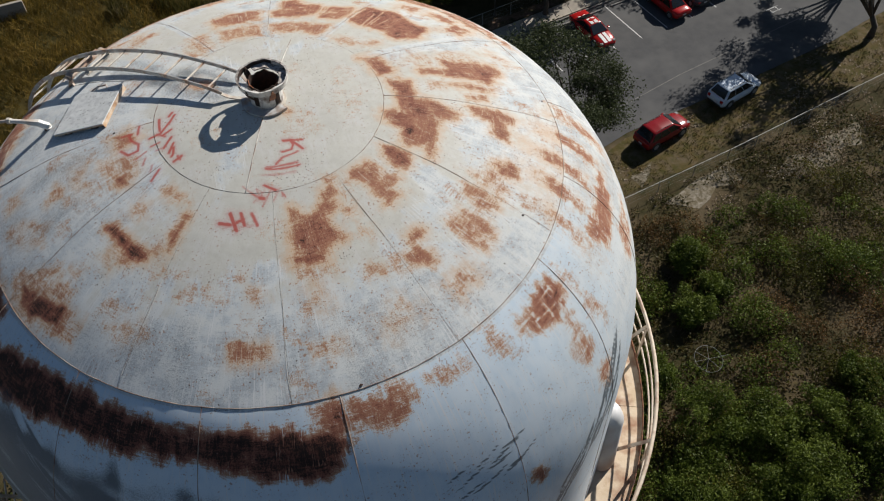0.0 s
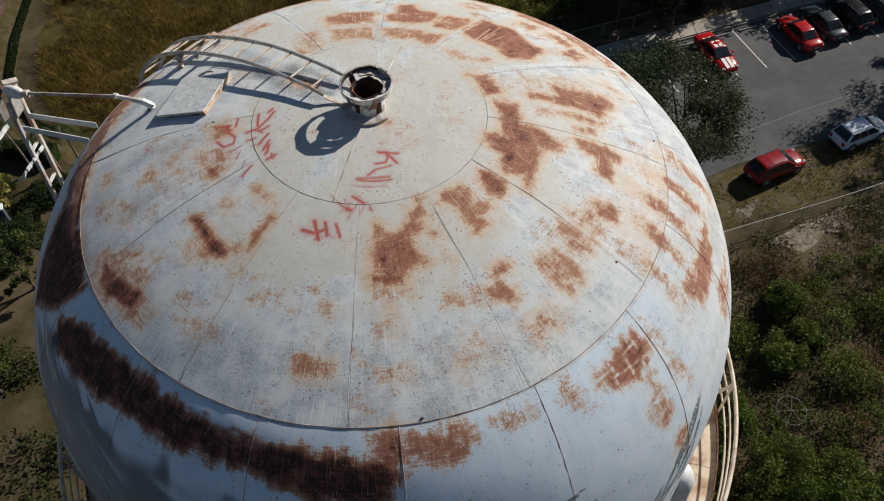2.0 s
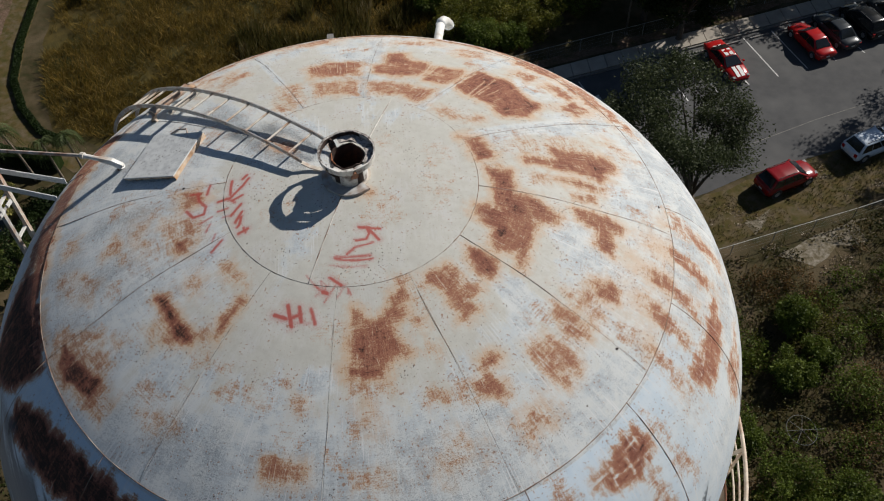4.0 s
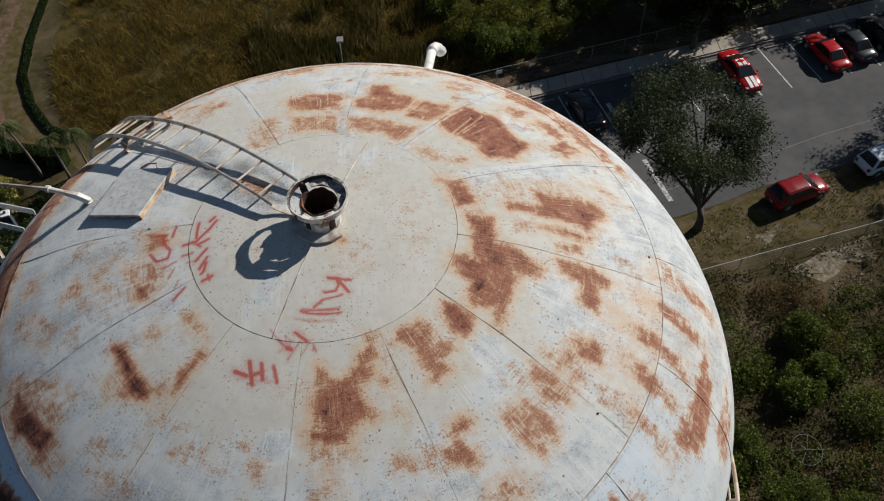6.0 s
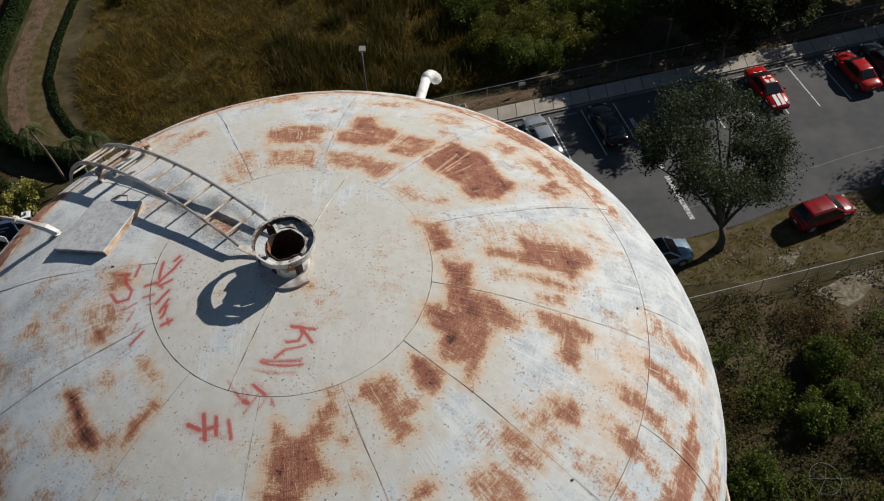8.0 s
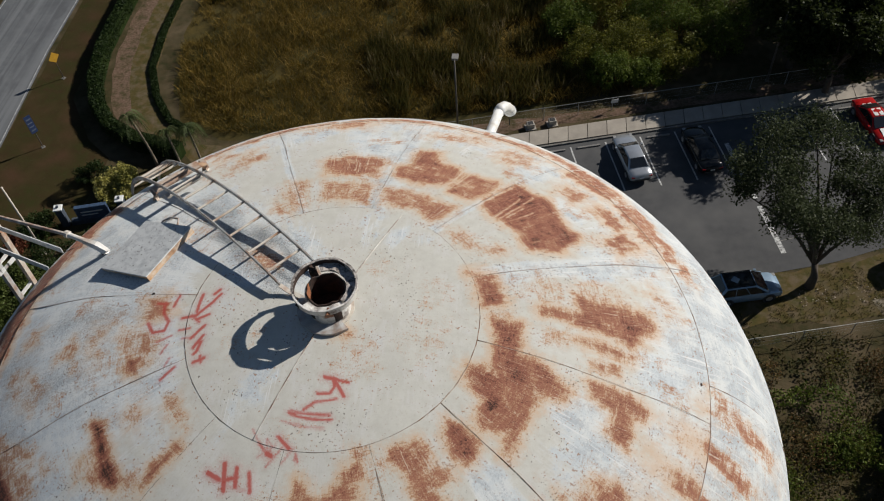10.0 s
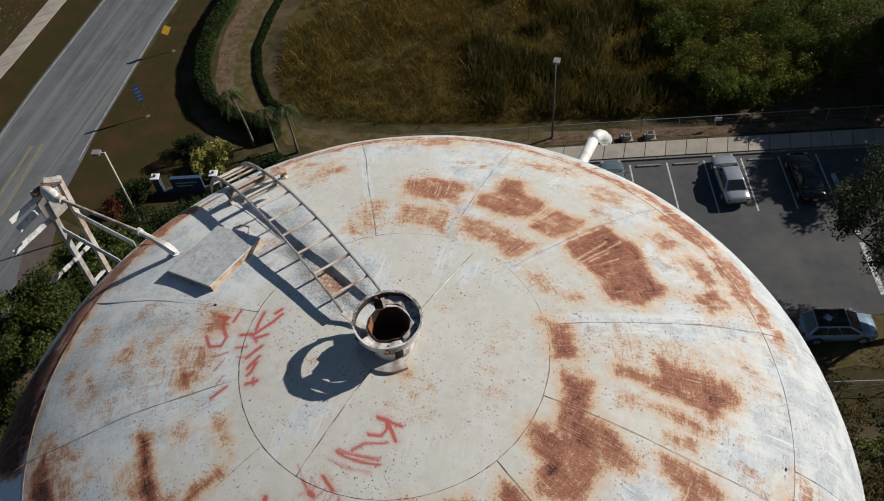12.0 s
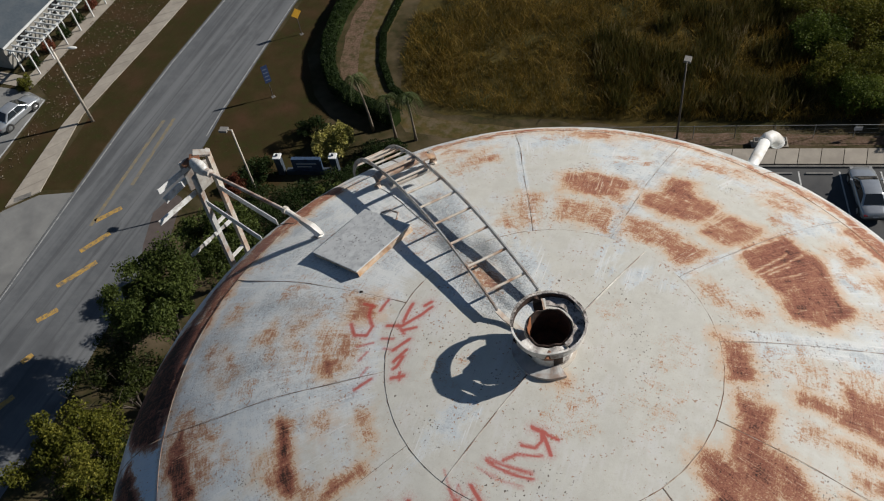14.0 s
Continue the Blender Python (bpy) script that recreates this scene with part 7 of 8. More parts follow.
stuff("leaf_litter", leaf_mesh("leaf_litter", np.stack([x, y, 0 * x + 0.08], 1), 0.07, 0.05), LITTER, "pale fallen leaves and twigs on the ground", "leaf litter")

# ---- vehicles ----
def car_paint(name, col, metal=0.3):
    return mat(name, col, 0.22, metal, c2=tuple(c * 0.9 for c in col), scale=3, spec=0.35)


GLASS = mat("car_glass", (0.012, 0.014, 0.016), 0.08, spec=0.8)
TYRE = mat("tyre_rubber", (0.016, 0.016, 0.016), 0.85, c2=(0.026, 0.025, 0.024), scale=20)
RIM = mat("alloy_rim", (0.42, 0.42, 0.43), 0.35, 0.8, c2=(0.30, 0.30, 0.31), scale=15)
TRIM = mat("black_trim", (0.02, 0.02, 0.02), 0.6, c2=(0.03, 0.03, 0.03), scale=10)
LAMPG = mat("lamp_glass", (0.30, 0.30, 0.29), 0.1, c2=(0.22, 0.22, 0.22), scale=10)
TAIL = mat("tail_lamp", (0.35, 0.01, 0.01), 0.15, c2=(0.25, 0.008, 0.008), scale=10)
PLATEM = mat("plate_white", (0.6, 0.6, 0.58), 0.5, c2=(0.5, 0.5, 0.5), scale=20)


def car(m, paint, label, kind="sedan", stripe=None, roof=None):
    L_, W_, belt, top = {"sedan": (4.75, 0.91, 0.90, 1.43), "suv": (4.55, 0.92, 1.02, 1.66), "coupe": (4.75, 0.94, 0.88, 1.36)}[kind]
    c = empty("car", m, label=label, category="car")
    h = L_ / 2
    if kind == "suv":
        st = [(-h, 0.80, 0.42, 0.90), (-h + 0.12, 0.88, 0.30, 1.00), (-h + 0.7, W_, 0.22, belt), (0.0, W_, 0.22, belt), (h - 1.3, W_, 0.22, belt - 0.02), (h - 0.55, 0.90, 0.22, 0.90), (h - 0.12, 0.82, 0.26, 0.80), (h, 0.68, 0.40, 0.66)]
        gh = dict(b0=-h + 0.16, b1=h - 1.02, t0=-h + 0.66, t1=h - 1.95, wb=0.87, wt=0.69)
    else:
        st = [(-h, 0.74, 0.42, 0.80), (-h + 0.15, 0.86, 0.28, 0.92), (-h + 0.8, W_, 0.20, belt), (0.0, W_, 0.20, belt), (h - 1.4, W_, 0.20, belt - 0.02), (h - 0.6, 0.89, 0.20, 0.78), (h - 0.14, 0.80, 0.24, 0.66), (h, 0.64, 0.36, 0.54)]
        gh = dict(b0=-h + 0.75, b1=h - 1.25, t0=-h + (1.45 if kind == "sedan" else 1.75), t1=h - (2.05 if kind == "sedan" else 2.15), wb=0.82, wt=0.62)
    bm = bmesh.new()
    rings = []
    for x, w, zl, zs in st:
        half = [(0.0, zl), (w * 0.80, zl), (w * 0.97, zl + 0.12), (w, zl + (zs - zl) * 0.55), (w * 0.97, zs - 0.10), (w * 0.86, zs - 0.015), (w * 0.45, zs + 0.02), (0.0, zs + 0.035)]
        rings.append([bm.verts.new((x, y, z)) for y, z in half] + [bm.verts.new((x, -y, z)) for y, z in half[-2:0:-1]])
    n = len(rings[0])
    for a, b in zip(rings, rings[1:]):
        for k in range(n):
            bm.faces.new((a[k], a[(k + 1) % n], b[(k + 1) % n], b[k]))
    bm.faces.new(rings[0])
    bm.faces.new(rings[-1][::-1])
    part("body", bm, paint, c, smooth=True)
    # cabin
    zb = belt - 0.01
    P = {(0, s): Vector((gh["b0"], s * gh["wb"], zb)) for s in (-1, 1)} | {(1, s): Vector((gh["b1"], s * gh["wb"], zb)) for s in (-1, 1)}
    Q = {(0, s): Vector((gh["t0"], s * gh["wt"], top - 0.03)) for s in (-1, 1)} | {(1, s): Vector((gh["t1"], s * gh["wt"], top - 0.05)) for s in (-1, 1)}
    bm = bmesh.new()
    outline = [(gh["b0"], zb), (gh["t0"], top - 0.03), (gh["t0"] * 0.6 + gh["t1"] * 0.4, top), (gh["t1"], top - 0.05), (gh["b1"], zb)]
    xs_ = sorted(set([gh["b0"] + (gh["b1"] - gh["b0"]) * k / 14 for k in range(15)] + [p[0] for p in outline]))
    rows_ = []
    for x in xs_:
        zt = max(float(np.interp(x, [p[0] for p in outline], [p[1] for p in outline])), zb + 0.012)
        w = gh["wb"] - (gh["wb"] - gh["wt"]) * (zt - zb) / (top - zb)
        e = min(0.10, (zt - zb) * 0.4)
        half = [(gh["wb"], zb - 0.06), (gh["wb"], zb), (w + 0.012 * e / 0.1, zt - e), (w - 0.35 * e, zt - 0.25 * e), (w - 1.1 * e, zt), (0.0, zt + 0.25 * e)]
        rows_.append([bm.verts.new((x, y, z)) for y, z in half] + [bm.verts.new((x, -y, z)) for y, z in half[-2::-1]])
    for p, q in zip(rows_, rows_[1:]):
        for k in range(len(p) - 1):
            bm.faces.new((p[k], p[k + 1], q[k + 1], q[k]))
    bm.faces.new(rows_[0])
    bm.faces.new(rows_[-1][::-1])
    part("cabin", bm, paint, c, smooth=True)
    if roof:
        bm = bmesh.new()
        a, b = gh["t0"] + 0.05, gh["t1"] - 0.02
        box(bm, a, b, -gh["wt"] + 0.05, gh["wt"] - 0.05, top - 0.012, top + 0.012, bevel=0.01)
        part("roof_panel", bm, roof, c, "black glass roof panel")

    def panel(name, a, b, cc, d, u0, u1, w0, w1, material, lift=0.012):
        """A pane on the face a-b (low) to d-cc (high)."""
        def at(u, w):
            return a.lerp(b, u).lerp(d.lerp(cc, u), w)
        q = [at(u0, w0), at(u1, w0), at(u1 + (u0 - u1) * 0.03, w1), at(u0 + (u1 - u0) * 0.03, w1)]
        nrm = (q[1] - q[0]).cross(q[3] - q[0]).normalized()
        mid_ = (q[0] + q[2]) / 2
        if nrm.dot(mid_ - Vector((0, 0, zb - 0.3))) < 0:
            nrm = -nrm
        vs = [p + nrm * lift for p in q] + [p - nrm * 0.02 for p in q]
        raw(name, vs, [(0, 1, 2, 3), (0, 4, 5, 1), (1, 5, 6, 2), (2, 6, 7, 3), (3, 7, 4, 0)], material, c)

    panel("windshield", P[1, -1], P[1, 1], Q[1, 1], Q[1, -1], 0.06, 0.94, 0.08, 0.95, GLASS, 0.045)
    panel("rear_window", P[0, -1], P[0, 1], Q[0, 1], Q[0, -1], 0.08, 0.92, 0.10, 0.94, GLASS, 0.045)
    for s in (-1, 1):
        for u0, u1 in ((0.05, 0.33), (0.345, 0.62), (0.635, 0.955)) if kind == "suv" else ((0.07, 0.485), (0.505, 0.93)):
            panel("side_window", P[0, s], P[1, s], Q[1, s], Q[0, s], u0, u1, 0.06, 0.90, GLASS, 0.016)
        # wheels
        for x in (-h + 0.85, h - 0.92):
            r = 0.36 if kind == "suv" else 0.33
            # black disc behind the wheel stands in for the shaded wheel well
            bm = bmesh.new()
            tube(bm, [(x, s * (W_ - 0.06), r), (x, s * (W_ + 0.004), r)], r + 0.07, sides=24)
            part("wheel_arch", bm, TRIM, c)
            bm = bmesh.new()
            tube(bm, [(x, s * (W_ - 0.20), r), (x, s * (W_ - 0.01), r), (x, s * (W_ + 0.012), r)], [r, r, r - 0.03], sides=24)
            wheel = part("wheel", bm, TYRE, c, "black rubber tyre")
            bm = bmesh.new()
            tube(bm, [(x, s * (W_ - 0.02), r), (x, s * (W_ + 0.02), r)], r * 0.62, sides=18)
            for k in range(5):
                a = k * 1.2566
                tube(bm, [(x, s * (W_ + 0.024), r), (x + math.cos(a) * r * 0.58, s * (W_ + 0.018), r + math.sin(a) * r * 0.58)], 0.03, sides=5)
            part("rim", bm, RIM, wheel)
        bm = bmesh.new()
        box(bm, h - 0.42, h - 0.10, s * 0.62 - 0.12, s * 0.62 + 0.12, 0.62 if kind != "suv" else 0.74, 0.70 if kind != "suv" else 0.84, bevel=0.02)
        part("headlight", bm, LAMPG, c)
        bm = bmesh.new()
        box(bm, -h - 0.008, -h + 0.16, s * 0.64 - 0.13, s * 0.64 + 0.13, 0.68, 0.80 if kind != "suv" else 0.95, bevel=0.02)
        part("taillight", bm, TAIL, c)
        bm = bmesh.new()
        box(bm, gh["b1"] - 0.45, gh["b1"] - 0.27, s * (W_ + 0.08) - 0.08, s * (W_ + 0.08) + 0.08, belt - 0.02, belt + 0.10, bevel=0.03)
        part("mirror", bm, paint, c)
        if kind == "suv":
            bm = bmesh.new()
            tube(bm, [(gh["t0"] + 0.16, s * 0.57, top - 0.04), (gh["t0"] + 0.3, s * 0.57, top + 0.02), (gh["t1"] - 0.35, s * 0.57, top + 0.02), (gh["t1"] - 0.2, s * 0.57, top - 0.04)], 0.018, sides=6)
            part("roof_rail", bm, TRIM, c)
    for x, z0, z1 in ((-h - 0.015, 0.34, 0.50), (h - 0.03, 0.30, 0.44)):
        bm = bmesh.new()
        box(bm, x, x + 0.05, -0.62, 0.62, z0, z1, bevel=0.015)
        part("bumper_trim", bm, TRIM, c)
    bm = bmesh.new()
    box(bm, -h - 0.02, -h + 0.01, -0.16, 0.16, 0.58, 0.68)
    part("number_plate", bm, PLATEM, c, "plain white plate")
    if stripe:
        for x0, x1, z0, z1 in ((-h + 0.03, gh["b0"] + 0.05, 0.86, belt + 0.04), (gh["t0"] + 0.05, gh["t1"] - 0.02, top + 0.004, top + 0.004), (gh["b1"] + 0.04, h - 0.62, belt + 0.03, 0.83), (h - 0.62, h - 0.15, 0.83, 0.715)):
            for y in (-0.21, 0.21):
                raw("racing_stripe", [(x0, y - 0.15, z0), (x1, y - 0.15, z1), (x1, y + 0.15, z1), (x0, y + 0.15, z0), (x0, y - 0.15, z0 - 0.03), (x1, y - 0.15, z1 - 0.03), (x1, y + 0.15, z1 - 0.03), (x0, y + 0.15, z0 - 0.03)], [(0, 1, 2, 3), (0, 4, 5, 1), (2, 6, 7, 3), (1, 5, 6, 2), (3, 7, 4, 0)], stripe, c)
    return c


P_RED = car_paint("red_car_paint", (0.34, 0.010, 0.010), 0.0)
P_DRED = car_paint("dark_red_car_paint", (0.20, 0.008, 0.010), 0.0)
P_WHITE = car_paint("pale_car_paint", (0.52, 0.58, 0.64), 0.0)
P_SILVER = car_paint("silver_car_paint", (0.46, 0.48, 0.50), 0.6)
P_BLACK = car_paint("black_car_paint", (0.006, 0.007, 0.008), 0.0)
P_GREY = car_paint("grey_car_paint", (0.040, 0.045, 0.050), 0.1)
P_TEAL = car_paint("teal_car_paint", (0.16, 0.22, 0.24), 0.5)
P_BLUE = car_paint("blue_grey_car_paint", (0.24, 0.33, 0.42), 0.3)
P_STRIPE = mat("white_stripe_paint", (0.68, 0.68, 0.66), 0.35, c2=(0.6, 0.6, 0.58), scale=6)


def bay(u, v=3.05, nose_in=True, turn=0.0):
    """A car's pose in the lot; its front points at the kerb when it stands nose in."""
    return Matrix.Translation(lot(u, v, 0.025)) @ pose(0, 0, 0, 0, 0, (103.86 if nose_in else -76.14) + turn)


car(pose(28.35, 33.15, 0.03, 0, 0, 19), P_DRED, "dark red crossover parked on the grass edge", "suv")
car(pose(35.85, 35.75, 0.03, 0, 0, 19), P_WHITE, "pale silver-white crossover parked in tree shade", "suv")
car(pose(16.25, 30.0, 0.03, 0, 0, 12), P_BLUE, "pale blue-grey crossover with a black roof", "suv", roof=GLASS)
car(bay(8.05, 2.95, True, 1.5), P_SILVER, "silver sedan parked in a marked bay", "sedan")
car(bay(13.35, 3.2), P_BLACK, "black sedan parked in deep tree shade", "sedan")
car(bay(-0.2, 2.9), P_TEAL, "grey-green sedan half hidden behind the tank", "sedan")
car(bay(27.0, 3.1, False), P_RED, "red coupe with broad white racing stripes", "coupe", stripe=P_STRIPE)
car(bay(34.9, 3.3), P_RED, "bright red sedan parked nose to the kerb", "sedan")
car(bay(37.6, 2.9), P_GREY, "dark grey sedan parked between other cars", "sedan")
car(bay(40.4, 2.7), P_BLACK, "black estate-like crossover in the row", "suv")
car(bay(43.2, 2.7), P_GREY, "dark grey crossover at the end of the row", "suv")
car(pose(-58.55, 34.4, 0.03, 0, 0, 82), P_SILVER, "pale silver sedan parked beside the white pergola", "sedan")

# ---- lamps, signs, fences and small buildings ----
POLE_W = mat("pale_pole", (0.52, 0.47, 0.40), 0.6, c2=(0.44, 0.39, 0.33), scale=4)
POLE_D = mat("dark_pole", (0.10, 0.085, 0.07), 0.6, c2=(0.07, 0.06, 0.05), scale=4)
HEADM = mat("lamp_housing", (0.22, 0.21, 0.19), 0.5, c2=(0.16, 0.15, 0.14), scale=6)
LENS = mat("lamp_lens", (0.70, 0.70, 0.66), 0.3, c2=(0.6, 0.6, 0.57), scale=8)


def box_lamp(x, y, h, turn, material, label):
    l = empty("street_lamp", pose(x, y, 0, 0, 0, turn), label=label, category="street lamp")
    bm = bmesh.new()
    tube(bm, [(0, 0, 0), (0, 0, h)], [0.085, 0.06], sides=12)
    part("pole", bm, material, l, smooth=True)
    bm = bmesh.new()
    box(bm, -0.16, 0.16, -0.16, 0.16, 0, 0.06, bevel=0.01)
    part("base_plate", bm, material, l)
    bm = bmesh.new()
    tube(bm, [(0, 0, h - 0.05), (0.18, 0, h - 0.02), (0.34, 0, h)], 0.035, sides=8)
    part("arm", bm, material, l)
    bm = bmesh.new()
    box(bm, 0.30, 0.90, -0.24, 0.24, h - 0.12, h + 0.06, bevel=0.02)
    head = part("lamp_head", bm, HEADM, l, "box-shaped lamp head")
    bm = bmesh.new()
    box(bm, 0.36, 0.84, -0.19, 0.19, h - 0.135, h - 0.118)
    part("lens", bm, LENS, head)


box_lamp(-3.6, 44.7, 7.0, 90, POLE_D, "dark lamp post with a box head by the meadow")
box_lamp(-32.5, 31.3, 6.9, 190, POLE_W, "cream lamp post with a box head by the road")
box_lamp(21.0, 51.6, 6.6, 70, POLE_D, "dark lamp post with a box head behind the pavement")


def cobra_lamp(x, y, h):
    l = empty("street_lamp", pose(x, y, 0, 0, 0, 0), label="pale tapered road lamp with a short arm", category="street lamp")
    bm = bmesh.new()
    tube(bm, [(0, 0, 0), (0, 0, h)], [0.13, 0.08], sides=12)
    part("pole", bm, POLE_W, l, smooth=True)
    bm = bmesh.new()
    tube(bm, [(0, 0, h - 0.35), (0.7, 0.15, h - 0.12), (1.5, 0.3, h - 0.05)], 0.035, sides=8)
    part("arm", bm, POLE_W, l)
    bm = bmesh.new()
    bmesh.ops.create_uvsphere(bm, u_segments=14, v_segments=8, radius=1.0, matrix=Matrix.Translation((1.85, 0.37, h - 0.02)) @ pose(0, 0, 0, 0, 0, 11) @ Matrix.Diagonal((0.42, 0.17, 0.10, 1)))
    part("lamp_head", bm, LENS, l, "white oval lamp head", smooth=True)


cobra_lamp(-51.3, 35.6, 7.8)


def road_sign(x, y, h, turn, panel, w, hh, label, yellow=False):
    s = empty("road_sign", pose(x, y, 0, 0, 0, turn), label=label, category="road sign")
    bm = bmesh.new()
    tube(bm, [(0, 0, 0), (0, 0, h)], 0.035, sides=8)
    part("post", bm, POLE_D, s)
    bm = bmesh.new()
    if yellow:
        box(bm, -w / 2, w / 2, -0.05, -0.03, -w / 2, w / 2, m=pose(0, 0, h - w * 0.6, 0, 45, 0))
    else:
        box(bm, -w / 2, w / 2, -0.05, -0.03, h - hh, h)
    part("panel", bm, panel, s)
    if not yellow:
        for k in range(4):
            bm = bmesh.new()
            box(bm, -w / 2 + 0.08, w / 2 - 0.08, -0.058, -0.05, h - hh * (0.2 + 0.21 * k) - 0.07, h - hh * (0.2 + 0.21 * k) + 0.03)
            part("text_bar", bm, SIGN_T, s, "faded bar of writing")
    bm = bmesh.new()
    box(bm, -0.16, 0.16, -0.16, 0.16, 0.0, 0.03, bevel=0.01)
    part("footing", bm, KERB, s)


BLUE_S = mat("blue_sign_paint", (0.022, 0.045, 0.12), 0.6, c2=(0.018, 0.035, 0.09), scale=8)
SIGN_T = mat("faded_sign_letters", (0.14, 0.17, 0.24), 0.7, c2=(0.09, 0.11, 0.16), scale=12)
YEL_S = mat("yellow_sign_paint", (0.50, 0.28, 0.03), 0.4, c2=(0.40, 0.22, 0.03), scale=8)
road_sign(-36.9, 42.1, 3.3, 52, BLUE_S, 0.55, 1.7, "tall narrow blue road sign on a post")
road_sign(-38.4, 50.6, 2.7, 60, YEL_S, 0.75, 0.75, "yellow diamond warning sign on a post", yellow=True)

# entrance sign: two pillars with white caps and a blue panel between them
PILL = mat("pillar_stucco", (0.045, 0.06, 0.08), 0.8, c2=(0.035, 0.045, 0.06), scale=4, bump=0.3)
CAPM = mat("white_cap", (0.72, 0.72, 0.70), 0.6, c2=(0.62, 0.62, 0.60), scale=5)
PANB = mat("entrance_panel", (0.030, 0.045, 0.075), 0.5, c2=(0.05, 0.09, 0.16), scale=5)
ent = empty("entrance_sign", pose(-29.7, 34.6, 0, 0, 0, 14), label="low entrance sign with blue panel and white-capped pillars", category="sign")
for x in (-2.2, 2.2):
    bm = bmesh.new()
    box(bm, x - 0.25, x + 0.25, -0.25, 0.25, 0, 1.75, bevel=0.02)
    pl = part("pillar", bm, PILL, ent)
    bm = bmesh.new()
    box(bm, x - 0.31, x + 0.31, -0.31, 0.31, 1.75, 1.86, bevel=0.03)
    part("cap", bm, CAPM, pl, "white cap")
    bm = bmesh.new()
    box(bm, x - 0.08, x + 0.08, -0.08, 0.08, 1.88, 2.02, bevel=0.02)
    part("finial", bm, PILL, pl)
bm = bmesh.new()
box(bm, -1.15, 1.15, -0.16, 0.16, 0.35, 1.6, bevel=0.02)
part("panel", bm, PANB, ent)
bm = bmesh.new()
box(bm, -1.75, 1.75, -0.22, 0.22, 0, 0.4, bevel=0.02)
part("plinth", bm, PILL, ent)
for k in range(2):
    bm = bmesh.new()
    box(bm, -0.8, 0.8 - 0.4 * k, -0.175, -0.16, 1.1 - 0.3 * k, 1.2 - 0.3 * k)
    part("text_bar", bm, PLATEM, ent, "pale bar of writing")

# chain-link fences
FENCEM = mat("galvanised_pipe", (0.30, 0.30, 0.29), 0.5, 0.4, c2=(0.22, 0.22, 0.21), scale=8)
RAILW = mat("pale_fence_rail", (0.40, 0.39, 0.36), 0.6, c2=(0.30, 0.29, 0.26), scale=6)


def fence(pts, h, gap, rail, rad, wires, label):
    f = empty("fence", pose(0, 0, 0), label=label, category="fence")
    for p, q in zip(pts, pts[1:]):
        n = max(1, round(math.hypot(q[0] - p[0], q[1] - p[1]) / gap))
        for k in range(n + 1):
            x, y = p[0] + (q[0] - p[0]) * k / n, p[1] + (q[1] - p[1]) * k / n
            bm = bmesh.new()
            tube(bm, [(x, y, 0), (x, y, h + 0.04)], 0.028, sides=7)
            part("post", bm, FENCEM, f)
        bm = bmesh.new()
        tube(bm, [(*p, h), (*q, h)], rad, sides=7)
        part("top_rail", bm, rail, f)
        bm = bmesh.new()
        for z in wires:
            tube(bm, [(*p, h * z), (*q, h * z)], 0.004, sides=4)
        m = int(math.hypot(q[0] - p[0], q[1] - p[1]) / 0.22)
        for k in range(m):
            x, y = p[0] + (q[0] - p[0]) * k / m, p[1] + (q[1] - p[1]) * k / m
            tube(bm, [(x, y, 0.03), (x + (q[0] - p[0]) / m, y + (q[1] - p[1]) / m, h)], 0.0022, sides=3)
        part("wire_mesh", bm, FENCEM, f, "thin wire mesh")
    return f


fence([(-14, 42.1), (0.4, 45.75), (13.8, 49.1), (28, 52.6), (46, 57.2)], 1.25, 3.0, FENCEM, 0.022, (0.1, 0.4, 0.7), "thin chain-link fence between meadow and pavement")
fence([(4, 22.6), (16.2, 25.8), (32.0, 29.4), (48.2, 33.6), (64, 37.8)], 1.05, 3.0, RAILW, 0.026, (0.15, 0.5, 0.8), "low wire fence with a pale top rail along the scrub")
bm = bmesh.new()
box(bm, -0.28, 0.28, -0.012, 0.012, 0.0, 0.34)
sign = part("fence_sign", bm, PLATEM, label="small pale notice hanging on the wire fence", category="sign")
sign.matrix_world = pose(8.6, 47.75, 0.75, 0, 0, 14)

# utility boxes by the pavement
UTIL = mat("utility_box", (0.36, 0.33, 0.28), 0.7, c2=(0.28, 0.25, 0.21), scale=6)
for x, y in ((2.05, 45.5), (3.75, 45.95)):
    u = empty("utility_box", pose(x, y, 0, 0, 0, 14), label="small beige utility box on a concrete pad", category="utility box", group="utility boxes by the pavement")
    bm = bmesh.new()
    box(bm, -0.42, 0.42, -0.36, 0.36, 0, 0.08, bevel=0.01)
    part("pad", bm, CONC, u)
    bm = bmesh.new()
    box(bm, -0.28, 0.28, -0.24, 0.24, 0.08, 0.50, bevel=0.03)
    bx = part("housing", bm, UTIL, u)
    # dark panel stands in for the shaded inside of the open top
    bm = bmesh.new()
    box(bm, -0.20, 0.20, -0.17, 0.17, 0.50, 0.53, bevel=0.01)
    part("cover", bm, TRIM, bx, "dark panel in place of the open top")

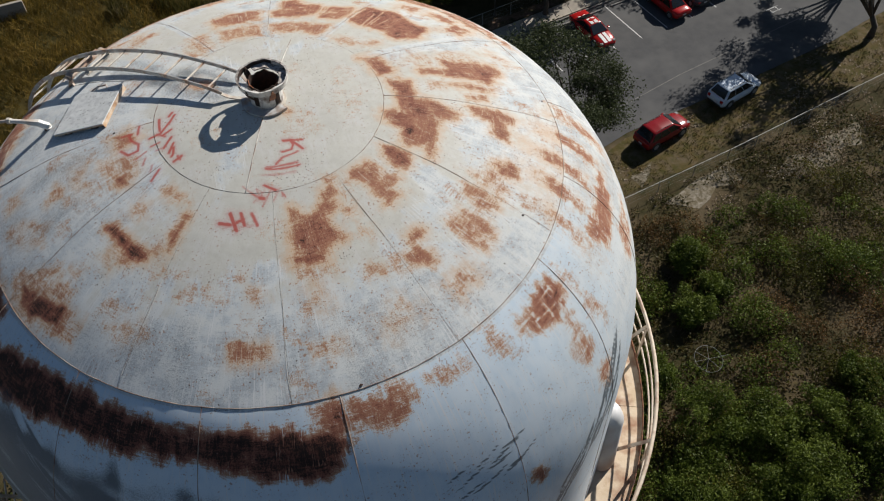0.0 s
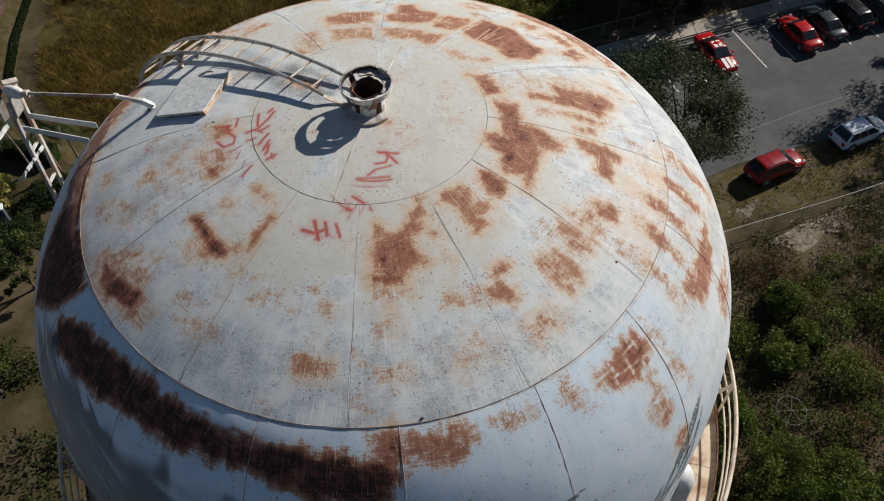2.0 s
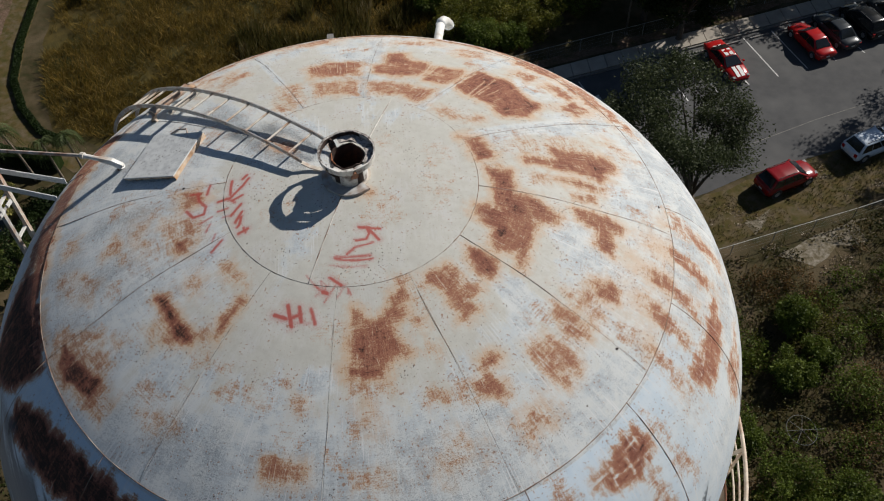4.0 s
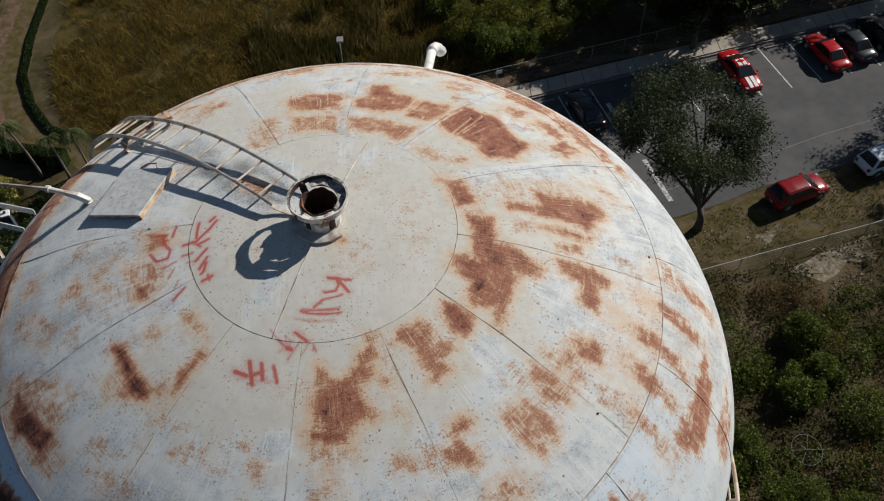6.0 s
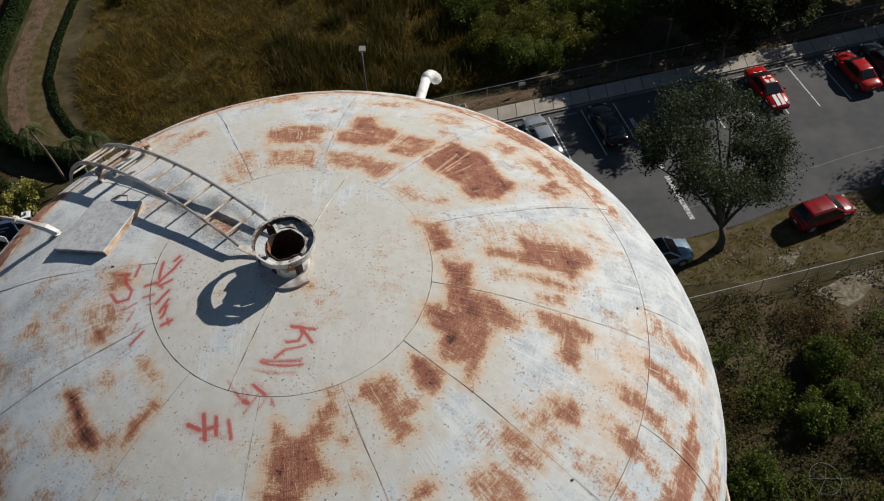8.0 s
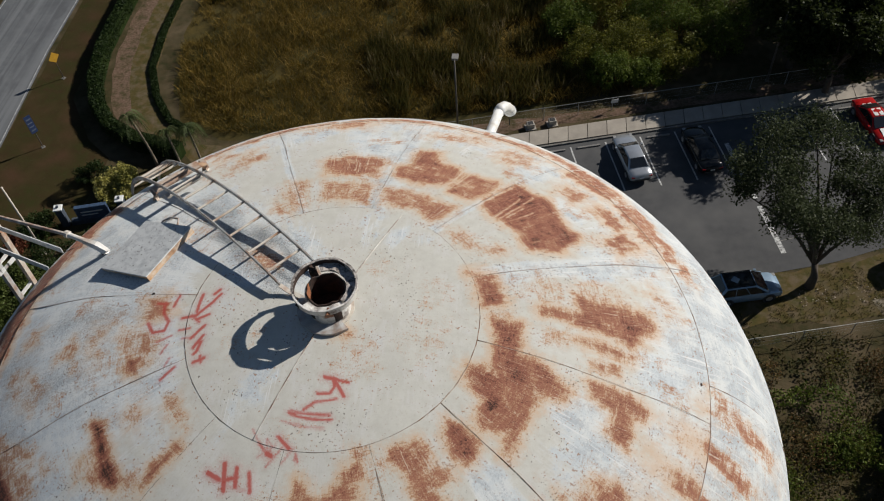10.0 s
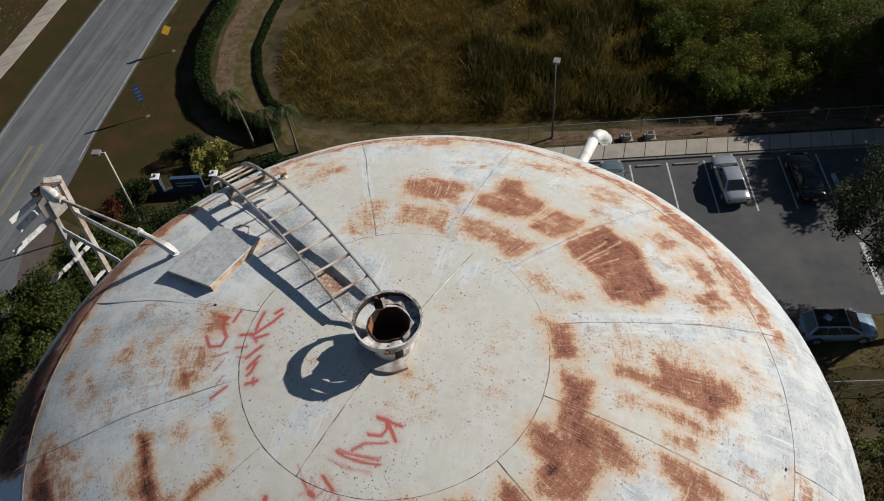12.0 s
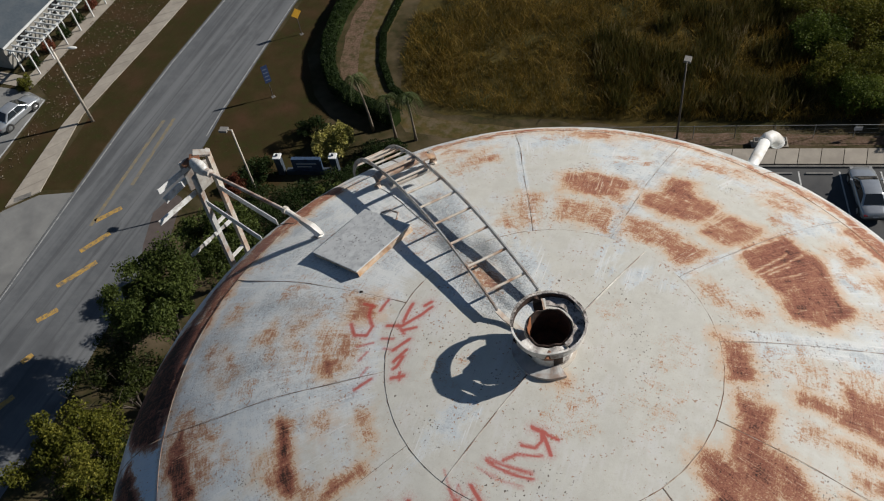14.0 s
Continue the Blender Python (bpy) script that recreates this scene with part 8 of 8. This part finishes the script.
# round wire frame standing in the scrub
WIREM = mat("dull_wire", (0.14, 0.145, 0.135), 0.6, c2=(0.10, 0.10, 0.09), scale=6)
wf = empty("wire_wheel", pose(21.8, 13.2, 1.9, 8, 6, 0), label="pale round wire frame with spokes above the scrub", category="wire frame")
bm = bmesh.new()
tube(bm, [(0.88 * math.cos(radians(10 * k)), 0.88 * math.sin(radians(10 * k)), 0) for k in range(36)], 0.013, sides=6, closed=True)
part("hoop", bm, WIREM, wf, smooth=True)
for a, l in ((0, 1.35), (72, 0.9), (135, 0.9), (180, 0.95), (235, 0.9), (300, 0.9)):
    bm = bmesh.new()
    tube(bm, [(0, 0, 0), (l * math.cos(radians(a)), l * math.sin(radians(a)), 0)], 0.011, sides=6)
    part("spoke", bm, WIREM, wf)
bm = bmesh.new()
tube(bm, [(0, 0, 0.05), (0.15, 0.1, -2.0)], 0.04, sides=8)
part("stand", bm, POLE_D, wf)

# house with a grey roof and a white pergola across the road
ROOFM = mat("grey_shingle", (0.062, 0.078, 0.092), 0.9, c2=(0.046, 0.060, 0.074), scale=5, c3=(0.08, 0.092, 0.102), scale3=0.6, bump=0.6, bscale=18)
WALLM = mat("house_stucco", (0.26, 0.25, 0.22), 0.9, c2=(0.21, 0.20, 0.18), scale=2, bump=0.2)
PERGW = mat("pergola_white", (0.54, 0.55, 0.54), 0.5, c2=(0.56, 0.57, 0.56), scale=5)
house = empty("house", pose(-63.1, 39.8, 0, 0, 0, 1.3), label="low house with grey shingled roof beyond the road", category="house")
bm = bmesh.new()
box(bm, -14.0, -0.5, 0.3, 24.0, 0, 2.55)
part("wall", bm, WALLM, house)
raw("roof", [(0, 0, 2.62), (0, 24.6, 2.62), (-7, 24.6, 4.3), (-7, 0, 4.3), (-14.4, 0, 2.62), (-14.4, 24.6, 2.62), (0, 0, 2.52), (0, 24.6, 2.52), (-14.4, 0, 2.52), (-14.4, 24.6, 2.52)], [(0, 1, 2, 3), (3, 2, 5, 4), (0, 3, 4, 8, 6), (1, 7, 9, 5, 2), (0, 6, 7, 1), (4, 5, 9, 8), (6, 8, 9, 7)], ROOFM, house)
bm = bmesh.new()
box(bm, 0.0, 0.10, 0, 24.6, 2.46, 2.66, bevel=0.01)
part("gutter", bm, PERGW, house, "white gutter")
for y in (3.0, 8.0, 13.0, 18.0):
    bm = bmesh.new()
    box(bm, -0.52, -0.46, y - 0.7, y + 0.7, 0.9, 2.1)
    w = part("window", bm, GLASS, house)
    bm = bmesh.new()
    for x0, x1, z0, z1 in ((-0.8, 0.8, 0.82, 0.9), (-0.8, 0.8, 2.1, 2.18)):
        box(bm, -0.5, -0.44, y + x0, y + x1, z0, z1)
    part("window_frame", bm, PERGW, w)
perg = empty("pergola", pose(-63.0, 39.8, 0, 0, 0, 1.3), label="white timber pergola on posts along the house", category="pergola")
bm = bmesh.new()
box(bm, 2.45, 2.60, -0.2, 22.0, 2.22, 2.42, bevel=0.01)
part("front_beam", bm, PERGW, perg)
bm = bmesh.new()
box(bm, 0.62, 0.74, -0.2, 22.0, 2.22, 2.42, bevel=0.01)
part("rear_beam", bm, PERGW, perg)
for k in range(32):
    bm = bmesh.new()
    box(bm, 0.3, 2.85, 0.05 + 0.70 * k - 0.05, 0.05 + 0.70 * k + 0.05, 2.42, 2.56)
    part("rafter", bm, PERGW, perg)
for k in range(10):
    for x in (2.52, 0.68):
        bm = bmesh.new()
        box(bm, x - 0.06, x + 0.06, 0.2 + 2.2 * k - 0.06, 0.2 + 2.2 * k + 0.06, 0, 2.22, bevel=0.008)
        part("post", bm, PERGW, perg)
for k in range(9):
    bush("border_shrub", -61.7, 41.0 + 2.3 * k, 0.7, 1.1, L_RED if k % 3 == 1 else L_HEDGE, 900, 0.06, "small border shrub under the white pergola", group="shrubs under the pergola")
sheet("house_path", [(-61.4, 38.2), (-59.9, 38.2), (-60.2, 62), (-61.7, 62)], 0.02, CONC, label="concrete path along the pergola", category="path")
sheet("house_path", [(-80, 37.9), (-60.0, 38.0), (-59.9, 39.4), (-80, 39.6)], 0.021, CONC, label="concrete path to the house", category="path")
sheet("side_lot", [(-80, 24), (-56.4, 27.5), (-57.5, 37.0), (-59.8, 37.6), (-80, 37.2)], 0.018, APRON, label="grey asphalt parking bays by the house", category="parking lot")
strip("bay_edge", [(-56.5, 27.5), (-57.6, 36.9), (-59.0, 37.1)], 0.14, 0.03, LINE, label="pale painted edge of the side parking lot", category="line", kind="structure")

# concrete head wall at the far meadow
hw = empty("head_wall", pose(-24.6, 64.0, 0, 0, 0, 8), label="weathered concrete head wall beyond the meadow", category="wall")
bm = bmesh.new()
box(bm, -1.9, 5.4, -0.15, 0.15, 0, 1.5, bevel=0.02)
part("wall", bm, CONC, hw)
bm = bmesh.new()
box(bm, -1.95, -1.65, -1.2, 0.18, 0, 1.55, bevel=0.02)
part("return_wall", bm, CONC, hw)
